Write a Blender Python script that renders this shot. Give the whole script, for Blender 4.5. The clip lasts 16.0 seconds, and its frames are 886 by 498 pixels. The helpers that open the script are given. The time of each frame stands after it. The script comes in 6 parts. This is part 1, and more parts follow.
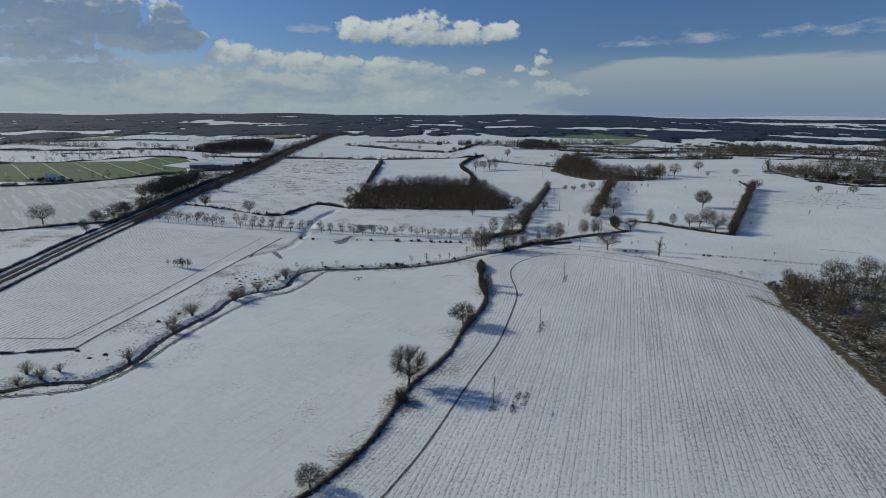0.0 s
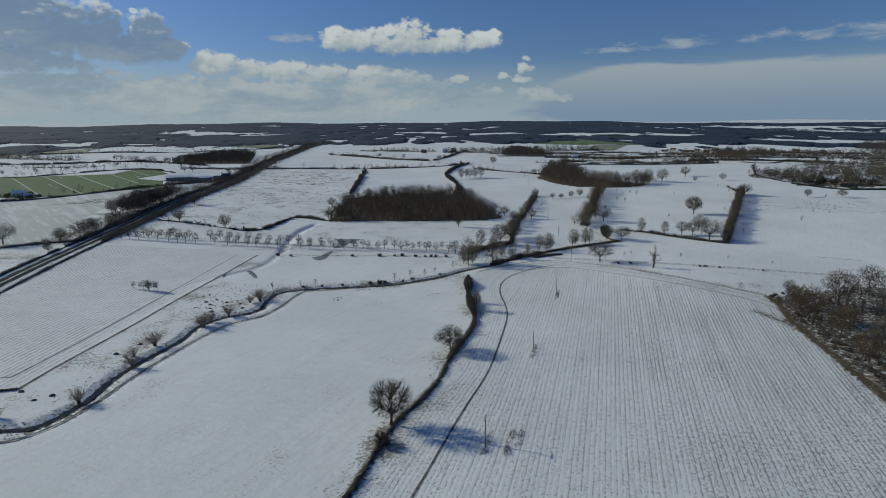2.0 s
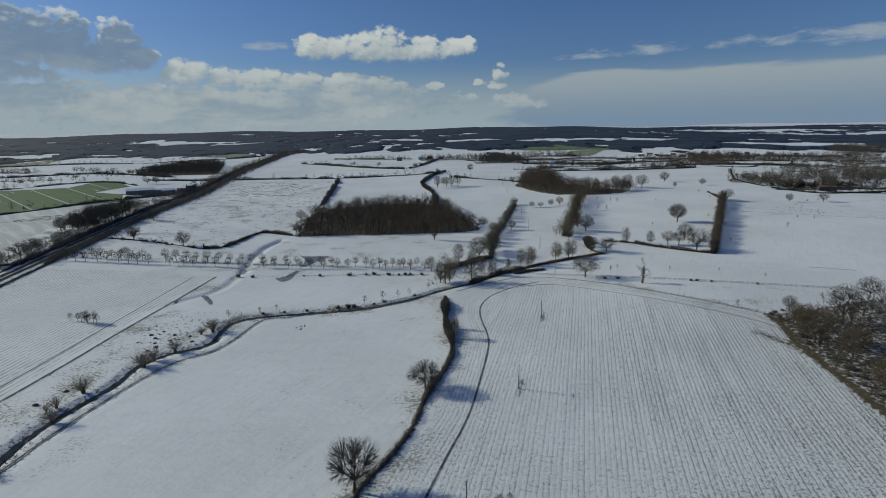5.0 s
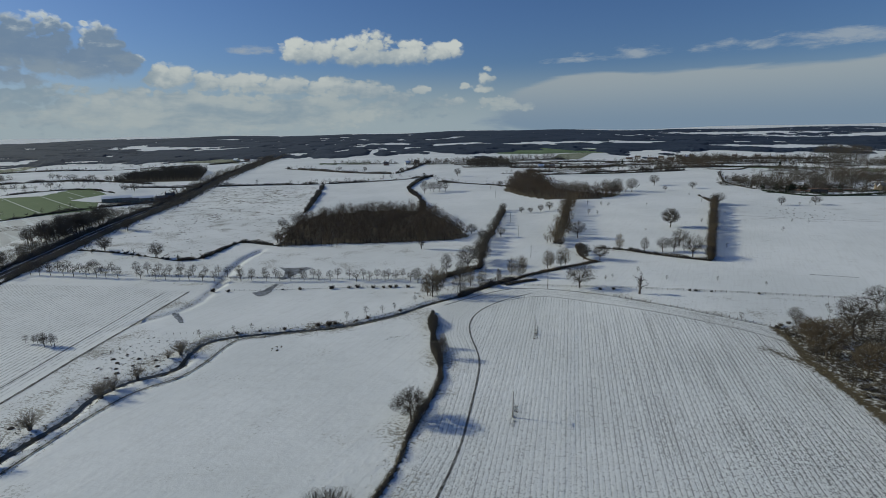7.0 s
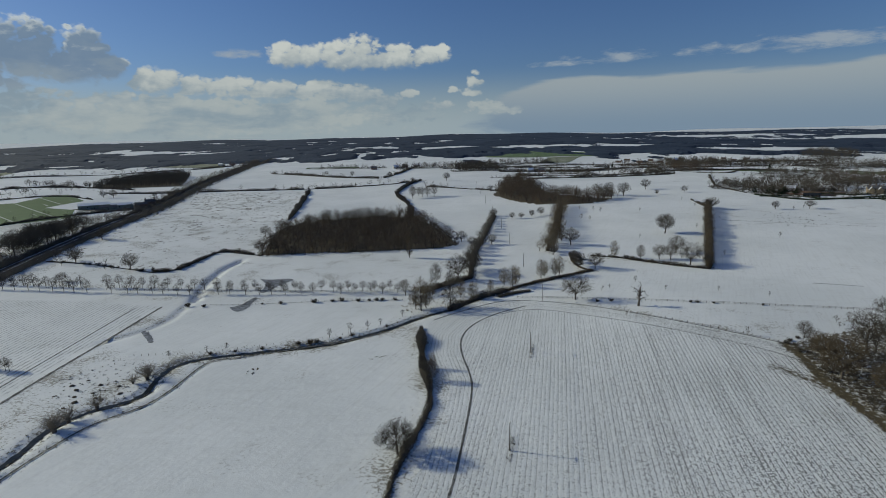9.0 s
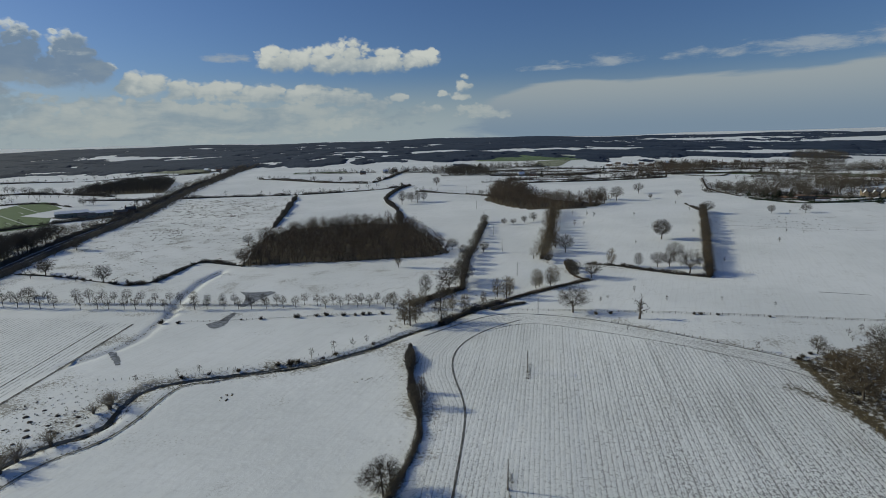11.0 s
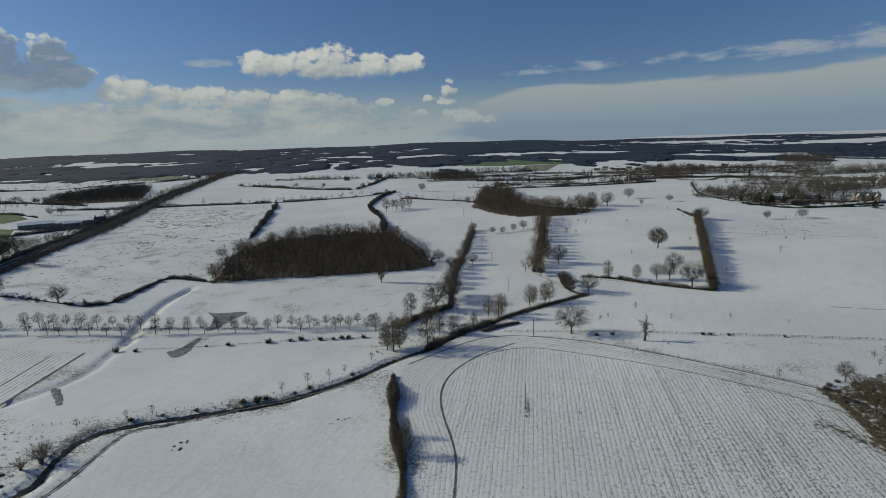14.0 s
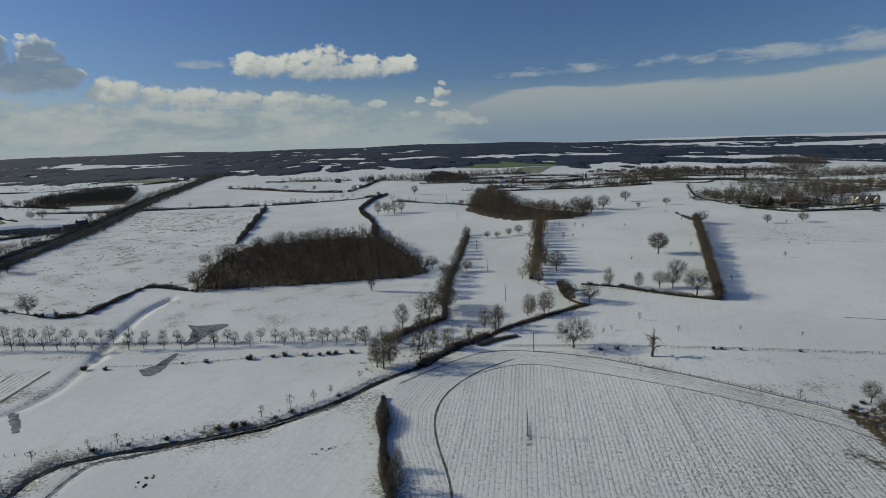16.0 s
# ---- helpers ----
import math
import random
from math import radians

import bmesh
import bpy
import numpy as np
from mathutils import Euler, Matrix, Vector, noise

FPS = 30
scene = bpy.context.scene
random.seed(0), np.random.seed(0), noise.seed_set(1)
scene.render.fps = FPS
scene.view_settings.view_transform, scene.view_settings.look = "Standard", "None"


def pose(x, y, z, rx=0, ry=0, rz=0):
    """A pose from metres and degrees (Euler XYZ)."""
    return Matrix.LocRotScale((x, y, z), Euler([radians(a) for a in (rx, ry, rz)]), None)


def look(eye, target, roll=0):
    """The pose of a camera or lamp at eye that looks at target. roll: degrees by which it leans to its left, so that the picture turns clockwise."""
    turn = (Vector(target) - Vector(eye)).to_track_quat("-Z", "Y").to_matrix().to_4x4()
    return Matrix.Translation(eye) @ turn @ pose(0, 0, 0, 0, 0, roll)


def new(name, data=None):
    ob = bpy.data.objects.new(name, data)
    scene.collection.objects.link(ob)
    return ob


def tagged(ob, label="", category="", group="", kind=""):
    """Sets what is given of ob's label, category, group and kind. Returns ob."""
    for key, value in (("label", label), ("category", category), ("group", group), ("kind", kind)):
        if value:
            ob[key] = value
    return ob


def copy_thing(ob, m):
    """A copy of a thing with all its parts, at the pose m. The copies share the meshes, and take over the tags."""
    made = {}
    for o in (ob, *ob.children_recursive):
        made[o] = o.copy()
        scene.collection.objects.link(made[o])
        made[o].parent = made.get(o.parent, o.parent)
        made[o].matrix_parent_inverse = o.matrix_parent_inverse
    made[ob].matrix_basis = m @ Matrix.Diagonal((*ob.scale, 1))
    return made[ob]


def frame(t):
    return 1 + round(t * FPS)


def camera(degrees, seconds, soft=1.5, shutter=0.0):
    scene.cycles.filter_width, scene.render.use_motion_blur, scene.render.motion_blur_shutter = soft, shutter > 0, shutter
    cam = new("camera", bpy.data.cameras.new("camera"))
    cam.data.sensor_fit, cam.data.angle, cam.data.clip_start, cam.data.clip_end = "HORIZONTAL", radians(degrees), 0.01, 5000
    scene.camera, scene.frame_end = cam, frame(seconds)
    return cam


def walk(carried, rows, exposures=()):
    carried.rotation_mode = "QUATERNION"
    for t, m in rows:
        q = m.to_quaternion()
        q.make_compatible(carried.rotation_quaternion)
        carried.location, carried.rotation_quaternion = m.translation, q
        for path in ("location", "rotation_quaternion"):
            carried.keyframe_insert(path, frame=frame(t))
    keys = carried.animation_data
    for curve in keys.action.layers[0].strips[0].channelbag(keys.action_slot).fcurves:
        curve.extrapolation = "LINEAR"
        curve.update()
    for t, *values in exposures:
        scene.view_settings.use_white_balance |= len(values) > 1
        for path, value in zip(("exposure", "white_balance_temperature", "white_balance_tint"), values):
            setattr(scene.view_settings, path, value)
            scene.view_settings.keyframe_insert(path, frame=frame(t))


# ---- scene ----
cam = camera(79.26, 16.0, 0.8)
PATH = [
    (0, (0.00, -0.00, 88.00), (0.01, 97.01, 63.72), 0.30),
    (0.5, (0.07, 4.31, 88.04), (0.52, 101.38, 64.04), 0.04),
    (1, (0.28, 8.69, 88.22), (1.32, 105.85, 64.58), -0.14),
    (1.5, (0.72, 13.09, 88.48), (2.45, 110.32, 65.19), -0.29),
    (2, (1.25, 17.40, 88.66), (3.68, 114.69, 65.65), -0.42),
    (2.5, (1.72, 21.67, 88.76), (4.79, 119.00, 65.99), -0.52),
    (3, (2.16, 25.93, 88.92), (5.87, 123.28, 66.34), -0.61),
    (3.5, (2.68, 30.13, 89.14), (7.07, 127.48, 66.69), -0.70),
    (4, (3.28, 34.16, 89.28), (8.38, 131.51, 66.97), -0.82),
    (6.5, (6.12, 54.77, 89.84), (14.18, 152.13, 68.45), -1.23),
    (7, (6.56, 58.79, 89.99), (15.13, 156.12, 68.67), -1.31),
    (7.5, (6.90, 62.72, 90.15), (16.00, 160.02, 68.92), -1.35),
    (8, (7.22, 66.65, 90.30), (16.84, 163.93, 69.22), -1.37),
    (8.5, (7.68, 70.62, 90.41), (17.80, 167.88, 69.50), -1.41),
    (9, (8.28, 74.61, 90.55), (18.88, 171.86, 69.78), -1.45),
    (11.5, (11.03, 94.26, 91.09), (23.77, 191.42, 71.13), -1.74),
    (12, (11.58, 98.25, 91.35), (24.69, 195.39, 71.56), -1.79),
    (12.5, (12.19, 102.20, 91.54), (25.74, 199.31, 71.85), -1.82),
    (13, (12.82, 106.20, 91.67), (26.83, 203.25, 72.07), -1.87),
    (13.5, (13.45, 110.26, 91.77), (27.91, 207.26, 72.25), -1.91),
    (14, (14.03, 114.26, 91.83), (28.92, 211.21, 72.38), -1.94),
    (14.5, (14.52, 118.19, 91.80), (29.80, 215.10, 72.42), -1.94),
    (15, (14.99, 122.14, 91.80), (30.63, 219.00, 72.50), -1.92),
    (15.5, (15.58, 126.07, 91.87), (31.53, 222.90, 72.65), -1.91),
    (16, (16.23, 130.01, 92.00), (32.46, 226.80, 72.82), -1.90),
]
walk(cam, [(t, look(eye, target, roll)) for t, eye, target, roll in PATH], [(0.0, 0.0, 6070, 2.0), (4.0, 0.0, 6130, 2.0), (8.0, 0.0, 6260, 2.0), (12.0, 0.0, 6460, 2.0), (16.0, 0.0, 6540, 2.0)])
# ---------------------------------------------------------------- light
SUN_EL, SUN_AZ = 24.0, -68.0          # degrees; azimuth from +y towards +x
sun_data = bpy.data.lights.new("sun", "SUN")
sun_data.energy, sun_data.angle, sun_data.color = 2.95, radians(0.53), (1.0, 0.93, 0.735)
sun = new("sun", sun_data)
sun_dir = Vector((math.sin(radians(SUN_AZ)) * math.cos(radians(SUN_EL)), math.cos(radians(SUN_AZ)) * math.cos(radians(SUN_EL)), math.sin(radians(SUN_EL))))
sun.matrix_world = look(sun_dir * 900, (0, 0, 0))


class Nodes:
    """Short hand for node trees."""

    def __init__(self, tree):
        self.tree = tree

    def add(self, kind, **props):
        n = self.tree.nodes.new(kind)
        for k, v in props.items():
            if k == "operation":
                n.operation = v
            elif k == "data_type":
                n.data_type = v
        return n

    def put(self, socket, value):
        if isinstance(value, bpy.types.NodeSocket):
            self.tree.links.new(value, socket)
        else:
            socket.default_value = value

    def math(self, op, a, b=None, c=None):
        n = self.add("ShaderNodeMath", operation=op)
        for k, v in enumerate((a, b, c)):
            if v is not None:
                self.put(n.inputs[k], v)
        return n.outputs[0]

    def step(self, x, lo, hi):
        n = self.tree.nodes.new("ShaderNodeMapRange")
        n.interpolation_type = "SMOOTHSTEP"
        self.put(n.inputs[0], x), self.put(n.inputs[1], lo), self.put(n.inputs[2], hi)
        return n.outputs[0]

    def mix(self, f, a, b, blend="MIX"):
        n = self.tree.nodes.new("ShaderNodeMix")
        n.data_type, n.blend_type = "RGBA", blend
        self.put(n.inputs[0], f)
        for k, v in ((6, a), (7, b)):
            self.put(n.inputs[k], v if isinstance(v, bpy.types.NodeSocket) else (*v, 1.0))
        return n.outputs[2]

    def vec(self, x, y, z=0.0):
        n = self.add("ShaderNodeCombineXYZ")
        for k, v in enumerate((x, y, z)):
            self.put(n.inputs[k], v)
        return n.outputs[0]

    def noise(self, vector, scale=1.0, detail=3.0, rough=0.5, warp=0.0):
        n = self.add("ShaderNodeTexNoise")
        self.put(n.inputs["Vector"], vector)
        n.inputs["Scale"].default_value, n.inputs["Detail"].default_value = scale, detail
        n.inputs["Roughness"].default_value, n.inputs["Distortion"].default_value = rough, warp
        return n.outputs[0]

    def split(self, v):
        n = self.add("ShaderNodeSeparateXYZ")
        self.put(n.inputs[0], v)
        return n.outputs


# ---------------------------------------------------------------- sky with clouds
world = bpy.data.worlds.new("winter_sky")
scene.world = world
world.use_nodes = True
wt = world.node_tree
wt.nodes.clear()
N = Nodes(wt)
sky = wt.nodes.new("ShaderNodeTexSky")
sky.sky_type, sky.sun_disc = "NISHITA", False
sky.sun_elevation, sky.sun_rotation = radians(SUN_EL), radians(SUN_AZ)
sky.air_density, sky.dust_density, sky.ozone_density = 1.0, 0.6, 2.0
way = wt.nodes.new("ShaderNodeTexCoord").outputs["Generated"]
wx, wy, wz = N.split(way)
az = N.math("MULTIPLY", N.math("ARCTAN2", wx, wy), 57.2958)
el = N.math("MULTIPLY", N.math("ARCSINE", wz), 57.2958)


def heaps(list_of, shift_a=0.0, shift_e=0.0):
    """The union of soft heaps with flat bases (azimuth, elevation, half widths) in the sky."""
    out = None
    for a, e, sa, se in list_of:
        da = N.math("DIVIDE", N.math("SUBTRACT", az, a - shift_a), sa)
        up = N.math("SUBTRACT", el, e - shift_e)
        de = N.math("MAXIMUM", N.math("DIVIDE", up, se), N.math("DIVIDE", up, -0.7 * se))
        g = N.math("SUBTRACT", 1.0, N.math("ADD", N.math("MULTIPLY", da, da), N.math("MULTIPLY", de, de)))
        out = g if out is None else N.math("MAXIMUM", out, g)
    return N.math("MAXIMUM", out, -3.0)


def cloud_noise(shift_a, shift_e, ka, ke, detail, rough):
    v = N.vec(N.math("MULTIPLY", N.math("ADD", az, shift_a), ka), N.math("MULTIPLY", N.math("ADD", el, shift_e), ke), 3.7)
    return N.noise(v, 1.0, detail, rough, 0.25)


def puffs(shift_a, shift_e):
    """Rounded billows of three sizes, bent by a slow noise so that no cell can be seen."""
    bend = N.math("MULTIPLY", N.math("SUBTRACT", cloud_noise(shift_a, shift_e, 0.5, 0.7, 3.0, 0.6), 0.5), 1.6)
    out = None
    for k, amount in ((0.36, 0.34), (0.80, 0.40), (1.9, 0.20)):
        cell = wt.nodes.new("ShaderNodeTexVoronoi")
        N.put(cell.inputs["Vector"], N.vec(N.math("ADD", N.math("MULTIPLY", N.math("ADD", az, shift_a), k), bend), N.math("ADD", N.math("MULTIPLY", N.math("ADD", el, shift_e), k * 1.35), bend), 1.3 + k))
        cell.inputs["Scale"].default_value = 1.0
        g = N.math("MULTIPLY", N.math("SUBTRACT", 0.52, cell.outputs["Distance"]), amount)
        out = g if out is None else N.math("ADD", out, g)
    return N.math("ADD", out, N.math("MULTIPLY", N.math("SUBTRACT", cloud_noise(shift_a + 20, shift_e, 0.8, 1.2, 7.0, 0.55), 0.5), 0.34))


DARK_HEAP = [(-31.4, 7.2, 2.8, 2.75), (-29.3, 7.2, 2.0, 2.8), (-25.5, 7.0, 2.1, 2.9), (-28, 6.3, 5.0, 1.9), (-24.2, 6.4, 1.7, 1.5), (-34.5, 7.2, 4, 3.2), (-40, 8, 7, 4.0), (-50, 8, 9, 4.5), (-36, 5.0, 7, 1.5)]
BAND = [(-20.6, 5.2, 2.6, 1.5), (-17, 4.8, 2.6, 1.2), (-14, 4.7, 3, 1.4), (-10.5, 4.5, 3.5, 1.3), (-6, 4.3, 3.5, 1.35), (-2.2, 4.1, 2.8, 1.3), (0.5, 3.2, 2, 1.1), (-15, 2.0, 22, 3.0), (-33, 2.6, 12, 2.6)]
ALONE = [(-8.8, 7.7, 2.1, 1.55), (-6.2, 7.6, 2.4, 1.4), (-3.8, 7.6, 3.0, 1.8), (-1.4, 7.8, 2.0, 2.15), (0.4, 7.4, 3.0, 1.3), (2.4, 7.7, 2.2, 1.6), (4.8, 7.7, 2.6, 1.15), (6.6, 8.0, 1.1, 0.95), (-1.5, 7.2, 8.0, 0.9)]
SMALL = [(9.9, 5.0, 1.0, 1.25), (9.4, 4.3, 1.5, 0.7), (7.7, 4.4, 0.7, 0.5), (6.9, 3.0, 1.5, 0.55), (3.2, 4.2, 0.9, 0.6), (4.9, 2.6, 1.2, 0.6), (13, 2.2, 1.6, 0.7), (11, 2.6, 2.4, 0.9)]


def cloud_body(da, de):
    f = N.math("MAXIMUM", N.math("ADD", N.math("MULTIPLY", heaps(DARK_HEAP, da, de), 1.2), 0.12), N.math("MAXIMUM", heaps(BAND, da, de), N.math("MULTIPLY", heaps(ALONE, da, de), 0.85)))
    f = N.math("MAXIMUM", f, N.math("MULTIPLY", heaps(SMALL, da, de), 0.55))
    return N.math("ADD", N.math("MULTIPLY", f, 0.62), puffs(da, de))


body_c = cloud_body(0.0, 0.0)
toward_sun = N.math("SUBTRACT", body_c, cloud_body(-0.30, 0.42))
under = N.math("SUBTRACT", 1.0, N.step(toward_sun, -0.35, 0.20))
cover = N.step(N.math("SUBTRACT", body_c, N.math("MULTIPLY", under, 0.10)), -0.08, N.math("ADD", 0.22, N.math("MULTIPLY", under, 0.50)))
toward_sky = N.math("SUBTRACT", body_c, cloud_body(-0.75, 1.15))
lit = N.step(N.math("ADD", N.math("MULTIPLY", toward_sun, 0.45), N.math("MULTIPLY", toward_sky, 0.55)), -0.04, 0.74)
rim = N.math("SUBTRACT", 1.0, N.step(body_c, 0.06, 0.34))
in_heap = N.step(N.math("SUBTRACT", heaps(DARK_HEAP), N.math("MAXIMUM", heaps(BAND), heaps(ALONE))), -0.25, 0.25)
streak = N.step(cloud_noise(3, 9, 0.30, 0.85, 5.0, 0.6), 0.53, 0.68)
lit = N.math("MULTIPLY", lit, N.math("SUBTRACT", 1.0, N.math("MULTIPLY", in_heap, N.math("MULTIPLY", N.math("SUBTRACT", 1.0, rim), N.math("SUBTRACT", 0.95, N.math("MULTIPLY", streak, 0.75))))))
lit = N.math("MAXIMUM", lit, N.math("MULTIPLY", N.math("MULTIPLY", rim, in_heap), N.step(toward_sun, 0.10, 0.45)))
lit = N.math("MULTIPLY", lit, N.math("ADD", 0.45, N.math("MULTIPLY", N.step(N.math("ADD", el, N.math("MULTIPLY", cloud_noise(11, 5, 0.35, 0.6, 4.0, 0.5), 2.0)), 3.2, 6.2), 0.55)))
mottle = N.step(cloud_noise(31, 2, 0.13, 0.42, 6.0, 0.6), 0.36, 0.64)
heap_shade = N.mix(N.step(N.math("ADD", el, N.math("MULTIPLY", mottle, -2.5)), 3.0, 7.0), (0.24, 0.285, 0.345), (0.165, 0.225, 0.325))
band_shade = N.mix(mottle, (0.235, 0.288, 0.345), (0.385, 0.405, 0.41))
band_light = N.mix(N.step(el, 3.0, 8.6), N.mix(mottle, (0.38, 0.40, 0.41), (0.47, 0.475, 0.462)), (0.55, 0.55, 0.53))
lone_shade = N.mix(N.step(el, 6.6, 8.4), (0.255, 0.30, 0.355), (0.40, 0.42, 0.43))
band_shade = N.mix(N.step(el, 6.2, 6.9), band_shade, lone_shade)
cloud_colour = N.mix(lit, N.mix(in_heap, band_shade, heap_shade), N.mix(in_heap, band_light, (0.64, 0.64, 0.61)))
# low layer: pale on the sunny side, slate under the far rain cloud
sheet_n = cloud_noise(15, 0, 0.05, 0.30, 5.0, 0.55)
sheet = N.step(N.math("ADD", N.math("MULTIPLY", heaps([(22, 1.8, 12, 3.8), (34, 1.6, 25, 4.0), (58, 2, 24, 4.5)]), 0.55), N.math("MULTIPLY", N.math("SUBTRACT", sheet_n, 0.5), 1.0)), -0.03, 0.13)
wisps = N.step(N.math("ADD", N.math("MULTIPLY", heaps([(-13, 8.0, 2.4, 0.6), (23.5, 7.0, 4.5, 0.9), (18.5, 6.6, 4.5, 0.35), (38, 6.9, 8, 1.0), (51, 7.2, 9, 1.2)]), 0.4), N.math("MULTIPLY", N.math("SUBTRACT", cloud_noise(7, 3, 0.26, 0.9, 7.0, 0.62), 0.5), 2.0)), 0.0, 0.55)
slate = N.mix(N.step(el, 0.3, 5.8), (0.185, 0.245, 0.33), (0.325, 0.35, 0.375))
veil = N.math("SUBTRACT", 1.0, N.step(el, 0.6, 7.0))
pale = N.mix(N.step(az, 0, 28), (0.32, 0.365, 0.40), (0.275, 0.33, 0.395))
clear = N.mix(1.0, sky.outputs[0], (0.0355, 0.0440, 0.0665), "MULTIPLY")
tint = N.mix(N.math("MULTIPLY", veil, 0.95), clear, pale)
tint = N.mix(N.math("MULTIPLY", wisps, 0.78), tint, (0.33, 0.36, 0.41))
tint = N.mix(N.math("MULTIPLY", sheet, 0.92), tint, slate)
tint = N.mix(N.math("MULTIPLY", cover, N.math("SUBTRACT", 1.0, N.math("MULTIPLY", veil, 0.25))), tint, cloud_colour)
back = wt.nodes.new("ShaderNodeBackground")
N.put(back.inputs[0], tint)
back.inputs[1].default_value = 1.0
wo = wt.nodes.new("ShaderNodeOutputWorld")
wt.links.new(back.outputs[0], wo.inputs[0])

# ---------------------------------------------------------------- materials


def material(name):
    m = bpy.data.materials.new(name)
    m.use_nodes = True
    t = m.node_tree
    b = t.nodes["Principled BSDF"]
    return m, Nodes(t), b


def bump(n, bsdf, height, strength, distance):
    k = n.tree.nodes.new("ShaderNodeBump")
    k.inputs["Strength"].default_value, k.inputs["Distance"].default_value = strength, distance
    n.put(k.inputs["Height"], height)
    n.tree.links.new(k.outputs[0], bsdf.inputs["Normal"])


def plain(name, a, b, scale=1.5, rough=0.8, metal=0.0, per_object=0.0, relief=0.02):
    """Two tones of one surface in two sizes of noise."""
    m, n, bs = material(name)
    co = n.tree.nodes.new("ShaderNodeTexCoord").outputs["Object"]
    coarse, fine = n.noise(co, scale, 4, 0.6), n.noise(co, scale * 9, 3, 0.6)
    f = n.step(n.math("ADD", n.math("MULTIPLY", coarse, 0.6), n.math("MULTIPLY", fine, 0.4)), 0.34, 0.66)
    col = n.mix(f, a, b)
    if per_object:
        info = n.tree.nodes.new("ShaderNodeObjectInfo")
        hsv = n.tree.nodes.new("ShaderNodeHueSaturation")
        n.put(hsv.inputs["Value"], n.math("ADD", 1.0 - per_object / 2, n.math("MULTIPLY", info.outputs["Random"], per_object)))
        n.put(hsv.inputs["Color"], col)
        col = hsv.outputs[0]
    n.put(bs.inputs["Base Color"], col)
    bs.inputs["Roughness"].default_value, bs.inputs["Metallic"].default_value = rough, metal
    bs.inputs["Specular IOR Level"].default_value = 0.25
    if relief:
        bump(n, bs, fine, 0.5, relief)
    return m


def twig_mat(name, a, b, per_island=0.5):
    m, n, bs = material(name)
    geo = n.tree.nodes.new("ShaderNodeNewGeometry")
    info = n.tree.nodes.new("ShaderNodeObjectInfo")
    patch = n.step(n.noise(n.tree.nodes.new("ShaderNodeTexCoord").outputs["Object"], 0.085, 3, 0.6), 0.32, 0.68)
    f = n.math("ADD", n.math("MULTIPLY", geo.outputs["Random Per Island"], per_island * 0.45), n.math("MULTIPLY", info.outputs["Random"], 1 - per_island))
    f = n.math("ADD", f, n.math("MULTIPLY", patch, per_island * 0.55))
    n.put(bs.inputs["Base Color"], n.mix(f, a, b))
    bs.inputs["Roughness"].default_value = 0.85
    bs.inputs["Specular IOR Level"].default_value = 0.15
    return m


BARK = plain("bark", (0.075, 0.062, 0.05), (0.14, 0.12, 0.10), 1.2, 0.9)
TWIG = twig_mat("bare_twigs", (0.072, 0.062, 0.050), (0.14, 0.122, 0.098))
TWIG_PALE = twig_mat("pale_twigs", (0.15, 0.125, 0.09), (0.25, 0.21, 0.15))
TWIG_BROWN = twig_mat("russet_twigs", (0.085, 0.066, 0.045), (0.16, 0.125, 0.082))
TWIG_WILLOW = twig_mat("willow_rods", (0.22, 0.185, 0.14), (0.36, 0.31, 0.24), 0.8)
TWIG_WOOD = twig_mat("wood_crowns", (0.070, 0.057, 0.045), (0.170, 0.130, 0.094), 1.0)
TWIG_BELT = twig_mat("belt_twigs", (0.115, 0.10, 0.08), (0.22, 0.19, 0.145), 1.0)
TWIG_DARK = twig_mat("dark_twigs", (0.062, 0.054, 0.045), (0.135, 0.117, 0.092))
FIR = twig_mat("evergreen_needles", (0.018, 0.03, 0.018), (0.04, 0.055, 0.03))
POLE_WOOD = plain("weathered_pole", (0.10, 0.085, 0.07), (0.17, 0.15, 0.13), 2.0, 0.85)
STEEL = plain("galvanised_steel", (0.30, 0.31, 0.32), (0.42, 0.43, 0.44), 3.0, 0.45, 0.9, relief=0)
FENCE_WOOD = plain("fence_wood", (0.13, 0.115, 0.10), (0.22, 0.20, 0.18), 2.0, 0.9)
SLEEPER = plain("tarred_sleeper", (0.035, 0.033, 0.032), (0.07, 0.066, 0.06), 1.0, 0.9)
BALLAST = plain("ballast", (0.035, 0.034, 0.034), (0.085, 0.085, 0.085), 1.4, 0.95)
RAIL = plain("rail_steel", (0.06, 0.05, 0.045), (0.12, 0.10, 0.09), 2.0, 0.5, 0.6, relief=0)
SNOW = plain("snow_cover", (0.72, 0.74, 0.78), (0.84, 0.85, 0.87), 0.4, 0.7)
BRICK = plain("red_brick", (0.13, 0.085, 0.068), (0.21, 0.14, 0.11), 0.9, 0.9, 0, 0.3)
STONE = plain("honey_stone", (0.20, 0.155, 0.10), (0.30, 0.24, 0.165), 0.7, 0.9)
RENDERED = plain("pale_render", (0.50, 0.47, 0.42), (0.62, 0.60, 0.55), 0.7, 0.9, 0, 0.3)
CLAD = plain("sheet_cladding", (0.17, 0.19, 0.165), (0.25, 0.275, 0.24), 0.6, 0.6, 0, 0.3)
SLATE = plain("slate_roof", (0.07, 0.07, 0.075), (0.13, 0.13, 0.14), 0.8, 0.7, 0, 0.3)
TILE = plain("tiled_roof", (0.10, 0.072, 0.06), (0.17, 0.125, 0.10), 0.8, 0.85, 0, 0.3)
